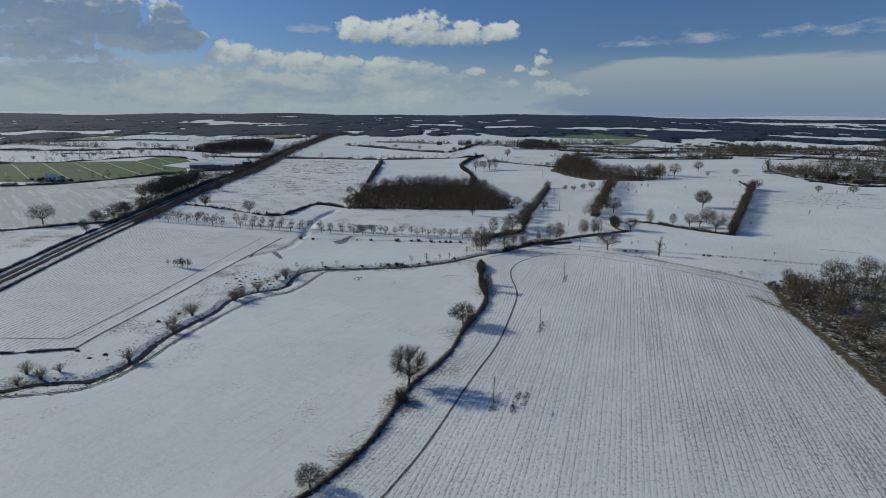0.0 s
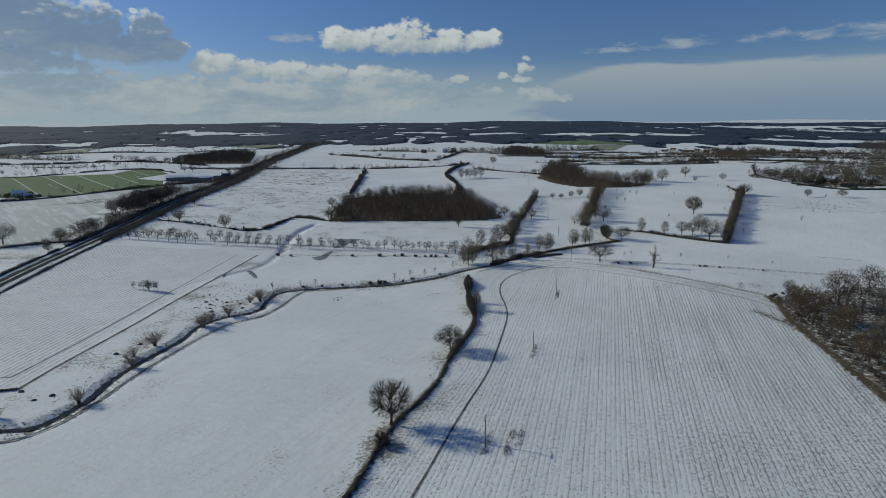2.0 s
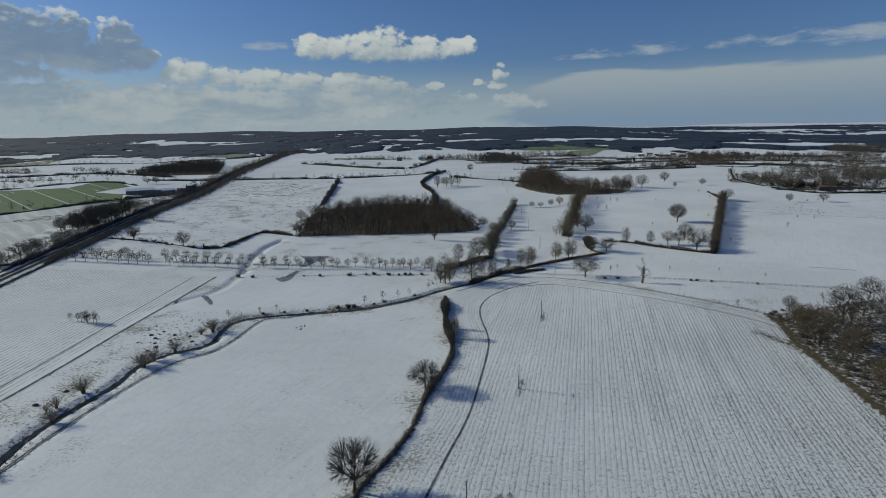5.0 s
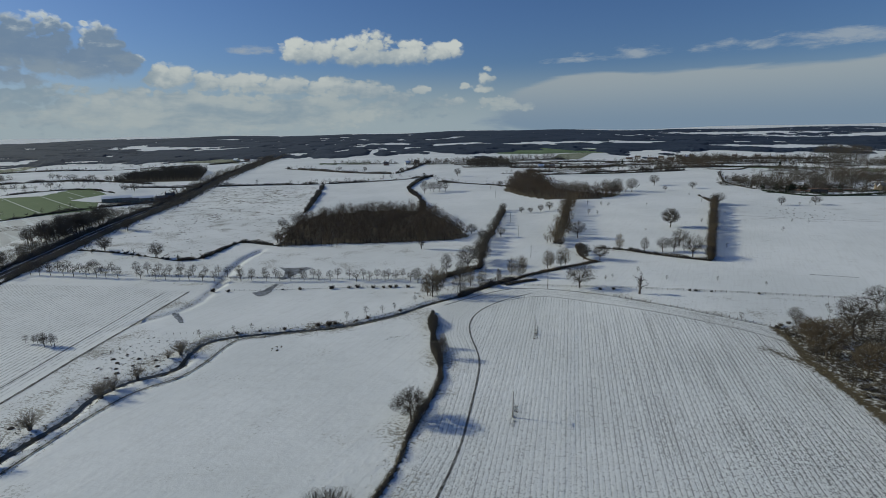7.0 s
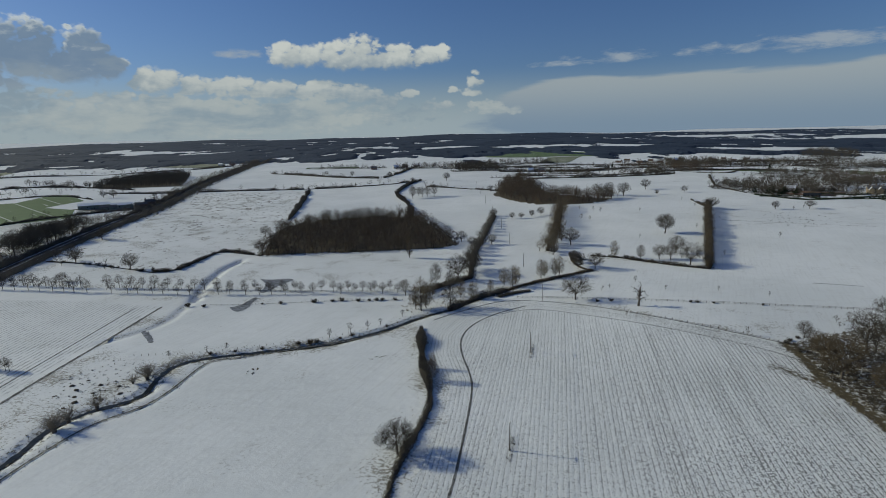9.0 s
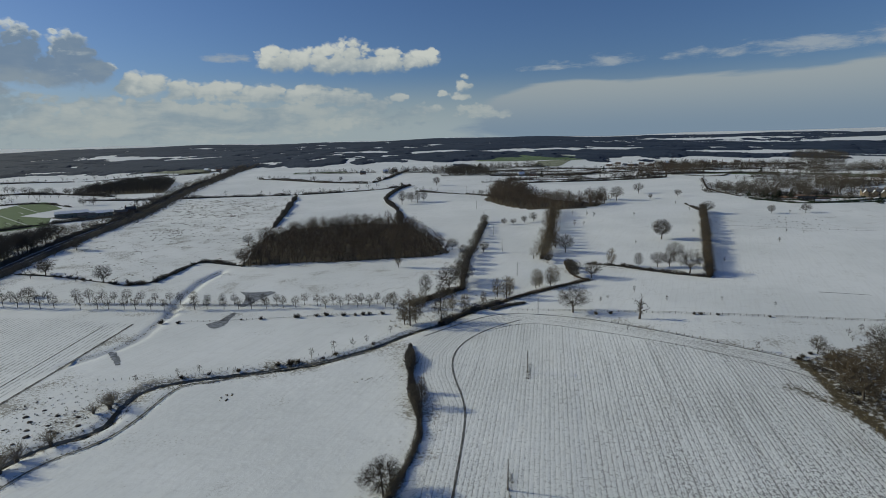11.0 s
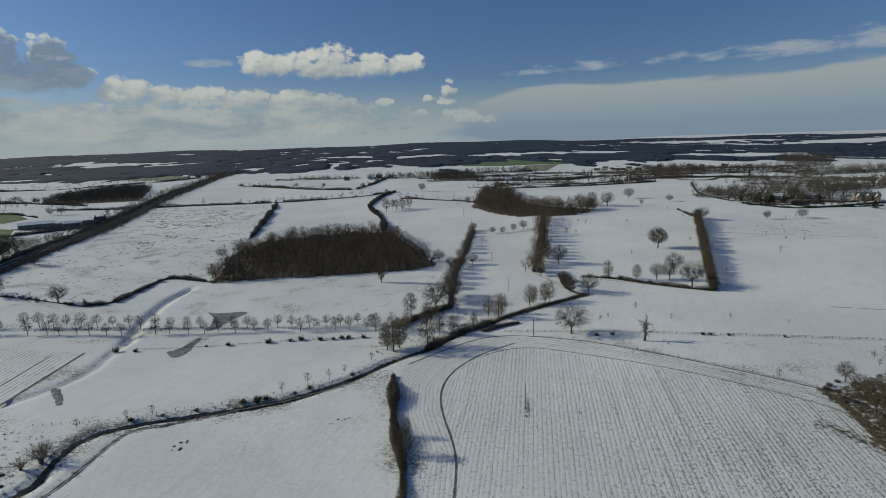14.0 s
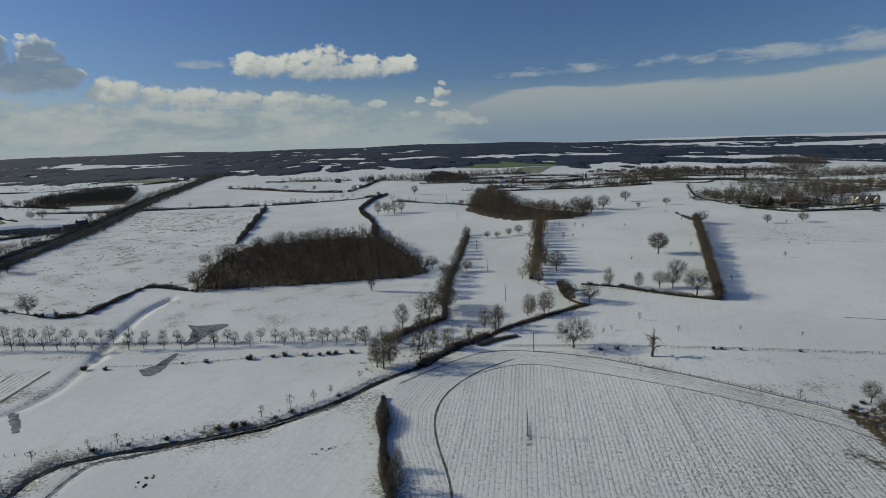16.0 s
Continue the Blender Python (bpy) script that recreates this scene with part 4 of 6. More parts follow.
def arrays(pair):
    """Vertices and triangles of a trunk and crown together."""
    out, base = [], 0
    for me in pair:
        v = np.empty(len(me.vertices) * 3, np.float32)
        me.vertices.foreach_get("co", v)
        f = np.empty(len(me.loops), np.int32)
        me.loops.foreach_get("vertex_index", f)
        out.append((v.reshape(-1, 3), f.reshape(-1, 3) + base))
        base += len(me.vertices)
    return np.vstack([o[0] for o in out]), np.vstack([o[1] for o in out])


WOOD_TREES = [arrays(spreading(201 + k, BARK, TWIG, 14.0 - 0.6 * k, 0.14, 6, 96, 3, 0.19, w, 0.085, 0.52, True)) for k, w in enumerate((0.82, 0.70, 0.95, 0.78))]
BELT_TREES = [arrays(spreading(231 + k, BARK, TWIG, 11, 0.05, 5, 70, 2, 0.20, w, 0.10, 0.42, True)) for k, w in enumerate((0.85, 0.7, 1.0))]
FAR_TREES = [arrays(spreading(211, BARK, TWIG, 12, 0.08, 4, 60, 2, 0.30, 1.0, 0.09, 0.45, True)), arrays(spreading(212, BARK, TWIG, 12, 0.08, 4, 60, 2, 0.30, 0.8, 0.09, 0.45, True)), arrays(bush_mesh(213, BARK, TWIG, 7, 9, 1.0, 0.6, 5))]
SHRUBS = [arrays(bush_mesh(221 + k, BARK, TWIG, 2.6, 8, 1.2, 0.12, 9)) for k in range(2)]


def fill(poly, gap, seed, low=0.75, high=1.1, kinds=4):
    """Uneven places inside a polygon."""
    rng, p = np.random.default_rng(seed), np.array(poly)
    xs, ys = np.arange(p[:, 0].min(), p[:, 0].max(), gap), np.arange(p[:, 1].min(), p[:, 1].max(), gap)
    X, Y = np.meshgrid(xs, ys)
    X, Y = X.ravel() + rng.uniform(-0.45, 0.45, X.size) * gap, Y.ravel() + rng.uniform(-0.45, 0.45, Y.size) * gap
    ok = inside(X, Y, poly)
    X, Y = X[ok], Y[ok]
    tall = 0.82 + 0.18 * np.clip(poly_distance(X, Y, list(poly) + [poly[0]]) / (1.3 * gap), 0, 1)
    tall *= 1 + 0.12 * np.sin(X / 9 + seed) * np.sin(Y / 12 + 2 * seed)
    return np.c_[X, Y, land(X, Y), rng.uniform(low, high, len(X)) * tall, rng.uniform(0, 6.28, len(X)), rng.integers(0, kinds, len(X))]


def belt(pts, offset, gap, seed, low, high, kinds, jitter=2.0, sink=0.0):
    """Uneven places along a line, set off to one side."""
    rng = np.random.default_rng(seed)
    line = smooth_line(pts, gap)
    p = line + side_of(line) * offset + rng.uniform(-jitter, jitter, line.shape)
    return np.c_[p, land(p[:, 0], p[:, 1]) - sink, rng.uniform(low, high, len(p)), rng.uniform(0, 6.28, len(p)), rng.integers(0, kinds, len(p))]


def thicket(name, variants, places, mat, label, category="wood", kind="stuff"):
    return tagged(new(name, mesh_of(name, *tiled(variants, places), mat)), label, category, kind=kind)


def hedge(pts, width, height, mat, label, density=26, gaps=0.0, seed=1, twig=0.9, thin=0.18, step=1.3, wild=0.3):
    """A hedge: a ragged core and a coat of twigs."""
    rng = np.random.default_rng(seed)
    line = smooth_line(pts, step)
    s, n = side_of(line), len(line)
    size = 1 + wild * np.interp(np.arange(n), np.arange(0, n + 6, 5), rng.normal(size=len(np.arange(0, n + 6, 5)))) * 0.8
    size = np.clip(size, 0.35, 1.7)
    if gaps:
        size[np.interp(np.arange(n), np.arange(0, n + 9, 8), rng.uniform(size=len(np.arange(0, n + 9, 8)))) < gaps] *= 0.25
    prof = [(-0.26, -0.15), (-0.20, 0.20), (-0.06, 0.34), (0.08, 0.32), (0.20, 0.18), (0.26, -0.15)]
    v = np.empty((n, 6, 3))
    zc = land(line[:, 0], line[:, 1])
    for k, (a, b) in enumerate(prof):
        off = (a * width + rng.normal(size=n) * 0.14 * width) * size
        v[:, k, :2] = line + s * off[:, None]
        v[:, k, 2] = zc + (b * height + (rng.normal(size=n) * 0.16 * height if b > 0 else 0)) * (size if b > 0 else 1)
    i = (np.arange(n - 1) * 6)[:, None] + np.arange(5)[None]
    q = i.ravel()
    tri = np.vstack([np.stack([q, q + 1, q + 7], 1), np.stack([q, q + 7, q + 6], 1)])
    core = v.reshape(-1, 3)
    m = int(density * 2.2 * n * step)
    at = rng.uniform(0, n - 1.001, m)
    k = at.astype(int)
    base = line[k] + (line[k + 1] - line[k]) * (at - k)[:, None]
    base = base + s[k] * (rng.uniform(-0.48, 0.48, m) * width * size[k])[:, None]
    z0 = zc[k] + rng.uniform(0.0, 0.80, m) ** 1.1 * height * size[k]
    d = np.c_[s[k] * rng.normal(size=m)[:, None] * 0.6 + rng.normal(size=(m, 2)) * 0.55, np.ones(m)]
    d /= np.linalg.norm(d, axis=1)[:, None]
    length = (twig * rng.uniform(0.4, 1.4, m) * np.sqrt(size[k]))[:, None]
    p = np.c_[base, z0]
    w = rng.normal(size=(m, 3))
    w = np.cross(d, w)
    w = w / np.linalg.norm(w, axis=1)[:, None] * thin / 2
    tw = np.stack([p - w, p + w, p + d * length], 1).reshape(-1, 3)
    tf = np.arange(3 * m).reshape(-1, 3) + len(core)
    return tagged(new("hedge", mesh_of("hedge", np.vstack([core, tw]), np.vstack([tri, tf]), mat)), label, "hedge")


# ---------------------------------------------------------------- hedges
hedge(MAIN_HEDGE[:14], 1.9, 1.55, TWIG_DARK, "clipped dark bare hedge between two snowy fields", 60, 0.08, 3, 0.5, 0.06, 0.8, 0.3)
hedge([(-150, 32), (-112, 53), (-76, 76)], 1.9, 1.55, TWIG_DARK, "clipped dark bare hedge between two snowy fields", 60, 0.08, 2, 0.6, 0.08, 1.0, 0.35)
hedge(MAIN_HEDGE[13:17], 2.6, 2.0, TWIG_DARK, "overgrown dark bare hedge beside the drilled field", 60, 0, 4, 0.8, 0.09, 1.0)
hedge(MAIN_HEDGE[16:], 2.9, 2.5, TWIG_DARK, "tall unkempt brown hedge reaching the stream", 45, 0, 5, 1.5, 0.14, 1.2, 0.6)
hedge(DITCH_HEDGE[:5], 5.0, 2.2, TWIG_DARK, "dark scrubby hedge along the ditch", 34, 0.05, 6, 0.9, 0.18, 1.3, 0.5)
hedge(DITCH_HEDGE[4:], 2.4, 0.9, TWIG_BROWN, "brown rushes and brambles along the ditch", 30, 0.15, 36, 0.8, 0.16, 1.3, 0.5)
hedge([(27, 366), (36, 374), (46, 382), (58, 390)], 3.6, 2.2, TWIG_BROWN, "overgrown brown hedge joining the thicket to the meadow hedgerow", 30, 0.05, 68, 1.4, 0.2, 1.3, 0.6)
hedge([(68, 350), (78, 355), (88, 357)], 2.6, 1.2, TWIG_DARK, "low dark bramble hedge by the field corner", 50, 0, 7)
hedge([(-240, 488), (-215, 480), (-196, 471), (-169, 456), (-150, 445)], 1.4, 0.8, TWIG_DARK, "low broken hedge below the rough pasture", 24, 0.52, 8)
hedge([(-150, 445), (-135, 447), (-131, 462), (-126, 484), (-122, 503), (-110, 499), (-85, 482)], 2.8, 1.9, TWIG_DARK, "dark ragged hedge leading to the wood", 26, 0.2, 9, 1.0, 0.22, 1.3, 0.6)
hedge([(-420, 960), (-340, 952), (-300, 950)], 3.5, 3.5, TWIG_DARK, "far hedge between snowy fields", 15, 0.2, 10, 1.4, 0.3, 3, 0.6)
hedge([(-285, 950), (-206, 951), (-144, 950), (-108, 949)], 3.5, 3.5, TWIG_DARK, "far hedge bounding the rough pasture", 15, 0.25, 11, 1.4, 0.3, 3, 0.6)
hedge([(-108, 949), (-54, 943), (19, 938), (53, 975)], 3.0, 3.0, TWIG_DARK, "thin gappy hedge beyond the wood", 15, 0.3, 12, 1.4, 0.3, 3, 0.6)
hedge([(-222, 1250), (-136, 1176), (-64, 1103), (2, 1069)], 3.5, 3.5, TWIG_DARK, "far dark hedge on the snowy slope", 12, 0.2, 13, 1.7, 0.4, 4, 0.6)
hedge([(11, 1078), (48, 1215), (95, 1370)], 3.0, 3.0, TWIG_DARK, "thin far hedge climbing the slope", 12, 0.3, 14, 1.7, 0.4, 4, 0.6)
hedge([(-91, 640), (-92, 706), (-97, 799), (-105, 923)], 4.2, 3.2, TWIG_DARK, "tall dark hedge running on from the wood", 20, 0.1, 15, 1.8, 0.32, 2, 0.6)
hedge([(37, 640), (40, 736), (30, 790), (26, 828), (35, 875), (60, 968), (73, 992)], 5.0, 3.6, TWIG_DARK, "dense dark winding hedge behind the wood", 24, 0, 16, 1.8, 0.32, 2, 0.5)
hedge([(75, 895), (126, 856), (157, 838), (178, 806)], 3.0, 3.0, TWIG_DARK, "low far hedge leading to the copse", 18, 0.2, 17, 1.4, 0.3, 3, 0.6)
hedge([(152, 430), (169, 421), (179, 408), (195, 392), (210, 380)], 1.8, 1.4, TWIG_DARK, "dark hedge with trees along the park edge", 26, 0.05, 18, 1.0, 0.2, 1.3, 0.6)
hedge([(209.5, 380), (228, 409), (245, 438), (265, 468), (284, 499), (315, 548), (350, 603)], 2.6, 1.8, TWIG_BROWN, "tall russet hedge casting long shadows over snow", 14, 0, 19, 1.5, 0.24, 1.6, 0.6)
hedge([(351, 611), (358, 637), (366, 663)], 3.0, 2.0, TWIG_DARK, "short dark hedge stub in the park", 20, 0.1, 20)
hedge([(141, 440), (136, 425), (133, 408), (134, 396), (139, 392)], 2.2, 0.9, TWIG_BROWN, "brown scrub bank beside the ditch", 20, 0.1, 21, 0.9, 0.18, 1.3, 0.4)
hedge([(207, 655), (190, 612), (170, 559), (150, 505), (142, 485), (127, 451)], 3.2, 1.6, TWIG_BROWN, "russet overgrown hedgerow below tall trees", 14, 0, 22, 1.6, 0.26, 2.0, 0.6)
hedge([(59, 389), (74, 458), (91, 512), (112, 582), (124, 625)], 2.6, 1.5, TWIG_DARK, "dark hedgerow between snowy meadows", 12, 0.05, 23, 1.5, 0.24, 1.6, 0.6)
hedge([(-190, 183), (-164, 183), (-153, 185), (-140, 188)], 1.2, 0.9, TWIG_DARK, "thin low hedge at the edge of the drilled field", 30, 0.2, 24, 0.5)
hedge([(-330, 373), (-320, 378), (-304, 389), (-278, 406), (-255, 412)], 2.0, 1.5, TWIG_DARK, "low hedge beside the railway field", 24, 0.1, 25)
hedge([(-560, 560), (-493, 597), (-410, 645), (-341, 732), (-297, 778)], 3.0, 2.7, TWIG_DARK, "dark roadside hedge below the green field", 24, 0.08, 26, 1.2, 0.25, 2, 0.6)
hedge([(-760, 770), (-648, 800), (-599, 835), (-480, 940), (-400, 880)], 3.0, 2.4, TWIG_DARK, "far hedge above the green field", 15, 0.25, 27, 1.2, 0.3, 3, 0.6)
hedge([(-900, 1010), (-720, 1060), (-560, 1090), (-402, 1012)], 4.0, 3.5, TWIG_DARK, "far hedge joining the small wood", 13, 0.15, 28, 1.7, 0.4, 4, 0.6)
hedge([(-900, 1290), (-700, 1330), (-520, 1420), (-380, 1560)], 4.0, 3.2, TWIG_DARK, "far hedge on the western ridge", 10, 0.2, 29, 1.7, 0.4, 5, 0.6)
hedge([(452, 672), (458, 650), (470, 618), (500, 613), (545, 620), (600, 628), (680, 640)], 2.0, 1.5, FIR, "dark boundary hedge of the house gardens", 30, 0.08, 30, 0.8, 0.2, 2)
hedge([(543, 905), (500, 830), (461, 762), (455, 690)], 2.0, 1.2, TWIG_DARK, "dark hedge along the garden wood", 16, 0.15, 31, 0.9, 0.25, 3)
hedge([(250, 1030), (334, 1020), (425, 995), (571, 992), (700, 930)], 3.5, 3.2, TWIG_DARK, "far dark hedge behind the park", 13, 0.12, 32, 1.6, 0.4, 4, 0.6)
hedge([(240, 1130), (420, 1095), (600, 1080), (830, 980)], 3.5, 3.2, TWIG_DARK, "far hedge across the valley fields", 12, 0.1, 33, 1.6, 0.4, 4, 0.6)
hedge([(140, 1250), (330, 1230), (560, 1190), (900, 1100)], 4.0, 3.5, TWIG_DARK, "distant hedge below the village", 10, 0.15, 34, 1.6, 0.4, 5, 0.6)

# ---------------------------------------------------------------- woods
wood_places = np.vstack([fill(CENTRAL_WOOD, 7.8, 1, 0.68, 1.28), belt([(-80, 487), (-24, 484), (40, 483), (56, 488)], 0, 5, 2, 0.5, 0.75, 4)])
thicket("woodland", WOOD_TREES, wood_places, TWIG_WOOD, "dense dark leafless wood standing among snowy fields")
thicket("undergrowth", SHRUBS, np.vstack([fill(CENTRAL_WOOD, 9.0, 3, 0.8, 1.5, 2), belt(CENTRAL_WOOD + CENTRAL_WOOD[:1], 1, 3.0, 4, 0.8, 1.4, 2)]), TWIG_DARK, "dark brushwood under the leafless wood", "undergrowth")
thicket("woodland", WOOD_TREES, np.vstack([fill(COPSE, 9.0, 5, 0.75, 1.4), belt([(225, 672), (276, 702), (300, 725)], 3, 6, 6, 0.6, 0.95, 4)]), TWIG_WOOD, "dark leafless copse beside the park")
thicket("woodland", WOOD_TREES, np.vstack([fill(LEFT_WOOD, 8.5, 7, 0.8, 1.25), belt([(-640, 1140), (-560, 1100), (-475, 1060)], 0, 5.5, 77, 0.55, 1.0, 4, 6.0)]), TWIG_DARK, "dark far wood on the western slope")
thicket("woodland", WOOD_TREES, belt([(-700, 950), (-620, 930), (-520, 950)], 0, 14.0, 78, 0.45, 0.8, 4, 6.0), TWIG_DARK, "loose row of bare trees above the green field", "hedgerow trees")
rail_near = [(-250, 410), (-258, 520), (-270, 690)]
rail_far = [(-270, 690), (-290, 880), (-308, 1060), (-328, 1350), (-345, 1800)]
near_belts = [belt(rail_near, o, 7.6, 20 + k, a, b, 3, 2.5) for k, (o, a, b) in enumerate([(7, 0.3, 0.5), (10, 0.45, 0.75), (14, 0.5, 0.8), (-8, 0.35, 0.6), (-12, 0.6, 0.95), (-17, 0.7, 1.1), (-23, 0.7, 1.2)])]
for k, off in enumerate((-9.5, 9.5)):
    hedge([(x + off, y) for x, y in rail_near], 6.0, 2.2, TWIG_BELT, "dark thicket on the railway cutting", 16, 0, 53 + k, 1.8, 0.34, 2.0, 0.6)
    hedge([(x + off, y) for x, y in rail_far], 8.0, 3.2, TWIG_BELT, "long dark thicket beside the railway", 9, 0, 55 + k, 2.0, 0.4, 5.0, 0.4)
near_belts.append(belt([(-247, 396), (-238, 320)], -11, 6.0, 29, 0.2, 0.5, 3, 2))
near_belts.append(belt([(x + 8.0, y) for x, y in rail_near], 0, 3.6, 24, 0.32, 0.58, 3, 0.9))
thicket("woodland", BELT_TREES, np.vstack(near_belts), TWIG_BELT, "dark leafless trees lining the railway")
far_belts = [belt(rail_far, o, 8.5, 30 + k, a, b, 3, 3) for k, (o, a, b) in enumerate([(8, 0.4, 0.7), (13, 0.6, 0.95), (19, 0.6, 0.95), (-8, 0.4, 0.7), (-13, 0.6, 1.0), (-19, 0.7, 1.0)])]
far_belts.append(belt([(x + 9.0, y) for x, y in rail_far], 0, 5.0, 23, 0.4, 0.65, 3, 1.2))
thicket("woodland", FAR_TREES, np.vstack(far_belts), TWIG_BELT, "long dark belt of trees following the railway")
strip_shrubs = [belt(STRIP_EDGE[:7], -o, 3.2, 40 + o, 0.7, 1.5, 2, 1.8) for o in (4, 7, 12)]
strip_shrubs.append(fill([(166, 258), (160, 232), (157, 205), (153, 182), (148, 158), (142, 125), (158, 120), (166, 160), (172, 185), (176, 210), (182, 240), (178, 258)], 3.5, 47, 0.7, 1.5, 2))
thicket("undergrowth", SHRUBS, np.vstack([fill(THICKET, 5.2, 48, 0.35, 0.9, 2), belt([(60, 392), (74, 458), (91, 512)], -3, 4.0, 49, 0.5, 1.0, 2, 1.5)]), TWIG_WILLOW, "pale brown scrub in the streamside thicket", "undergrowth")
thicket("undergrowth", SHRUBS, fill([(452, 672), (470, 622), (600, 632), (660, 690), (580, 760), (470, 760)], 8.0, 50, 1.0, 2.2, 2), TWIG_DARK, "dark shrubs and clipped hedges of the gardens", "undergrowth")
thicket("woodland", WOOD_TREES, fill([(470, 690), (530, 668), (640, 690), (680, 740), (560, 800), (470, 780)], 9.5, 51, 0.65, 1.2, 4), TWIG, "bare garden woodland round the big house")
strip_shrubs.append(fill(STRIP_WOOD, 8.5, 46, 0.6, 1.4, 2))
thicket("woodland", WOOD_TREES, fill([(166, 252), (160, 228), (158, 205), (154, 182), (150, 158), (144, 120), (240, 120), (290, 160), (290, 225), (225, 262)], 17.0, 45, 0.6, 1.05), TWIG_DARK, "close-set bare trees of the field-side wood strip", "wood")
thicket("undergrowth", SHRUBS, np.vstack(strip_shrubs), TWIG_DARK, "brown bramble and scrub under the field-side trees", "undergrowth")

tall_row = [(207, 655), (190, 612), (170, 559), (150, 505), (142, 485), (127, 451)]
thicket("woodland", WOOD_TREES, np.vstack([belt(tall_row, o, 8.0, 340 + k, 0.5, 1.15, 4, 2.6) for k, o in enumerate((-3.0, 3.0))]), TWIG_BROWN, "tall russet bare trees of the long hedgerow", "hedgerow trees")
thicket("woodland", WOOD_TREES, belt([(210.5, 382), (245, 438), (284, 499), (348, 602)], 0, 4.6, 344, 0.42, 0.78, 4, 1.9), TWIG_BROWN, "close-set russet trees of the tall park hedge", "hedgerow trees")
thicket("woodland", WOOD_TREES, np.vstack([belt([(59, 389), (74, 458), (91, 512), (112, 582), (124, 625)], o, 8.5, 345 + k, 0.35, 0.75, 4, 2.0) for k, o in enumerate((0.0,))]), TWIG_DARK, "dark bare trees of the meadow hedgerow", "hedgerow trees")

# distant tree groups of the valley: rows of x, y, length across, depth, height
for k, (cx, cy, across, deep, size) in enumerate([(560, 1000, 50, 60, 1.3), (480, 985, 60, 60, 1.1), (660, 1160, 90, 120, 1.4), (235, 960, 50, 40, 1.1), (230, 1020, 60, 16, 0.8), (220, 1260, 100, 200, 1.3), (340, 1180, 110, 14, 0.8), (400, 1100, 130, 26, 0.8), (700, 1075, 120, 10, 1.2), (770, 1030, 70, 12, 1.2), (860, 915, 60, 14, 1.3), (545, 1200, 70, 16, 0.7), (330, 1075, 150, 30, 1.0), (250, 1180, 200, 35, 1.0), (460, 1010, 90, 16, 1.4), (560, 1030, 120, 40, 1.5), (120, 1330, 160, 60, 1.2), (300, 1330, 220, 60, 1.3), (620, 1160, 220, 40, 1.3), (780, 1090, 240, 60, 1.3), (900, 960, 260, 70, 1.3),
                                                  (720, 760, 180, 70, 1.5), (-60, 1390, 160, 30, 1.0), (500, 740, 60, 40, 0.8), (540, 690, 80, 40, 0.9), (470, 690, 24, 20, 0.9), (-640, 1000, 130, 20, 0.8), (-820, 1180, 200, 40, 1.0)]):
    box = [(cx - across / 2, cy - deep / 2), (cx + across / 2, cy - deep / 2 - across * 0.15), (cx + across / 2, cy + deep / 2 - across * 0.15), (cx - across / 2, cy + deep / 2)]
    field_sheet("wood_floor", box, LITTER, "leaf litter and patchy snow under far trees", 0.2)
    thicket("woodland", FAR_TREES, fill(box, 9.5, 60 + k, 0.6 * size, 1.1 * size, 3), TWIG_DARK if k % 3 else TWIG_WOOD, "distant group of bare trees in the valley")


valley_rows = [[(625, 1082), (680, 1067), (731, 1038), (783, 1029)], [(876, 993), (925, 977), (977, 960)], [(351, 1087), (404, 1050), (462, 1031), (523, 1021), (614, 1092)], [(574, 837), (590, 811), (613, 775), (658, 766)]]
thicket("woodland", WOOD_TREES, np.vstack([belt(r, 0, 11, 560 + k, 0.7, 1.25, 4, 4.5) for k, r in enumerate(valley_rows)]), TWIG_DARK, "tall bare trees in rows across the valley", "hedgerow trees")
far_rows = [[(264, 977), (400, 974), (509, 951)], [(292, 1215), (343, 1201), (390, 1153), (480, 1154)], [(517, 1267), (556, 1223), (593, 1106)], [(836, 947), (875, 885), (930, 800)], [(-420, 960), (-300, 950)], [(-285, 950), (-108, 949)], [(-108, 949), (53, 975)], [(-222, 1250), (2, 1069)], [(11, 1078), (95, 1370)], [(75, 895), (178, 806)], [(-560, 560), (-297, 778)], [(-760, 770), (-599, 835), (-480, 940)], [(-900, 1010), (-402, 1012)], [(-900, 1290), (-380, 1560)], [(250, 1030), (571, 992), (700, 930)], [(240, 1130), (830, 980)], [(140, 1250), (900, 1100)], [(543, 905), (461, 762)], [(-240, 488), (-150, 445)]]
WOODS_BEYOND = [[(992, 1260), (905, 1083), (958, 1073), (1084, 1187), (1247, 1366), (1224, 1504)], [(540, 853), (593, 877), (601, 825), (640, 800), (690, 800), (778, 883), (708, 936)], [(456, 773), (441, 737), (464, 718), (519, 782), (540, 853)], [(471, 698), (446, 658), (469, 641), (501, 666), (520, 701)]]
for k, (poly, gap) in enumerate(zip(WOODS_BEYOND, (13.0, 13.5, 14.0, 11.5))):
    thicket("woodland", FAR_TREES, fill(poly, gap, 90 + k, 0.8, 1.3 if k < 2 else 1.0, 3), TWIG, "brown leafless trees beyond the snowy park")
    field_sheet("wood_floor", poly, LITTER, "leaf litter and patchy snow under far trees", 0.2)
hedge([(264, 977), (400, 974), (509, 951)], 3.5, 3.5, TWIG_DARK, "long dark hedge across the valley", 15, 0.1, 61, 1.7, 0.35, 3, 0.6)
hedge([(292, 1215), (343, 1201), (390, 1153), (480, 1154)], 3.5, 3.2, TWIG_DARK, "far hedge of the valley plots", 13, 0.15, 62, 1.7, 0.4, 3, 0.6)
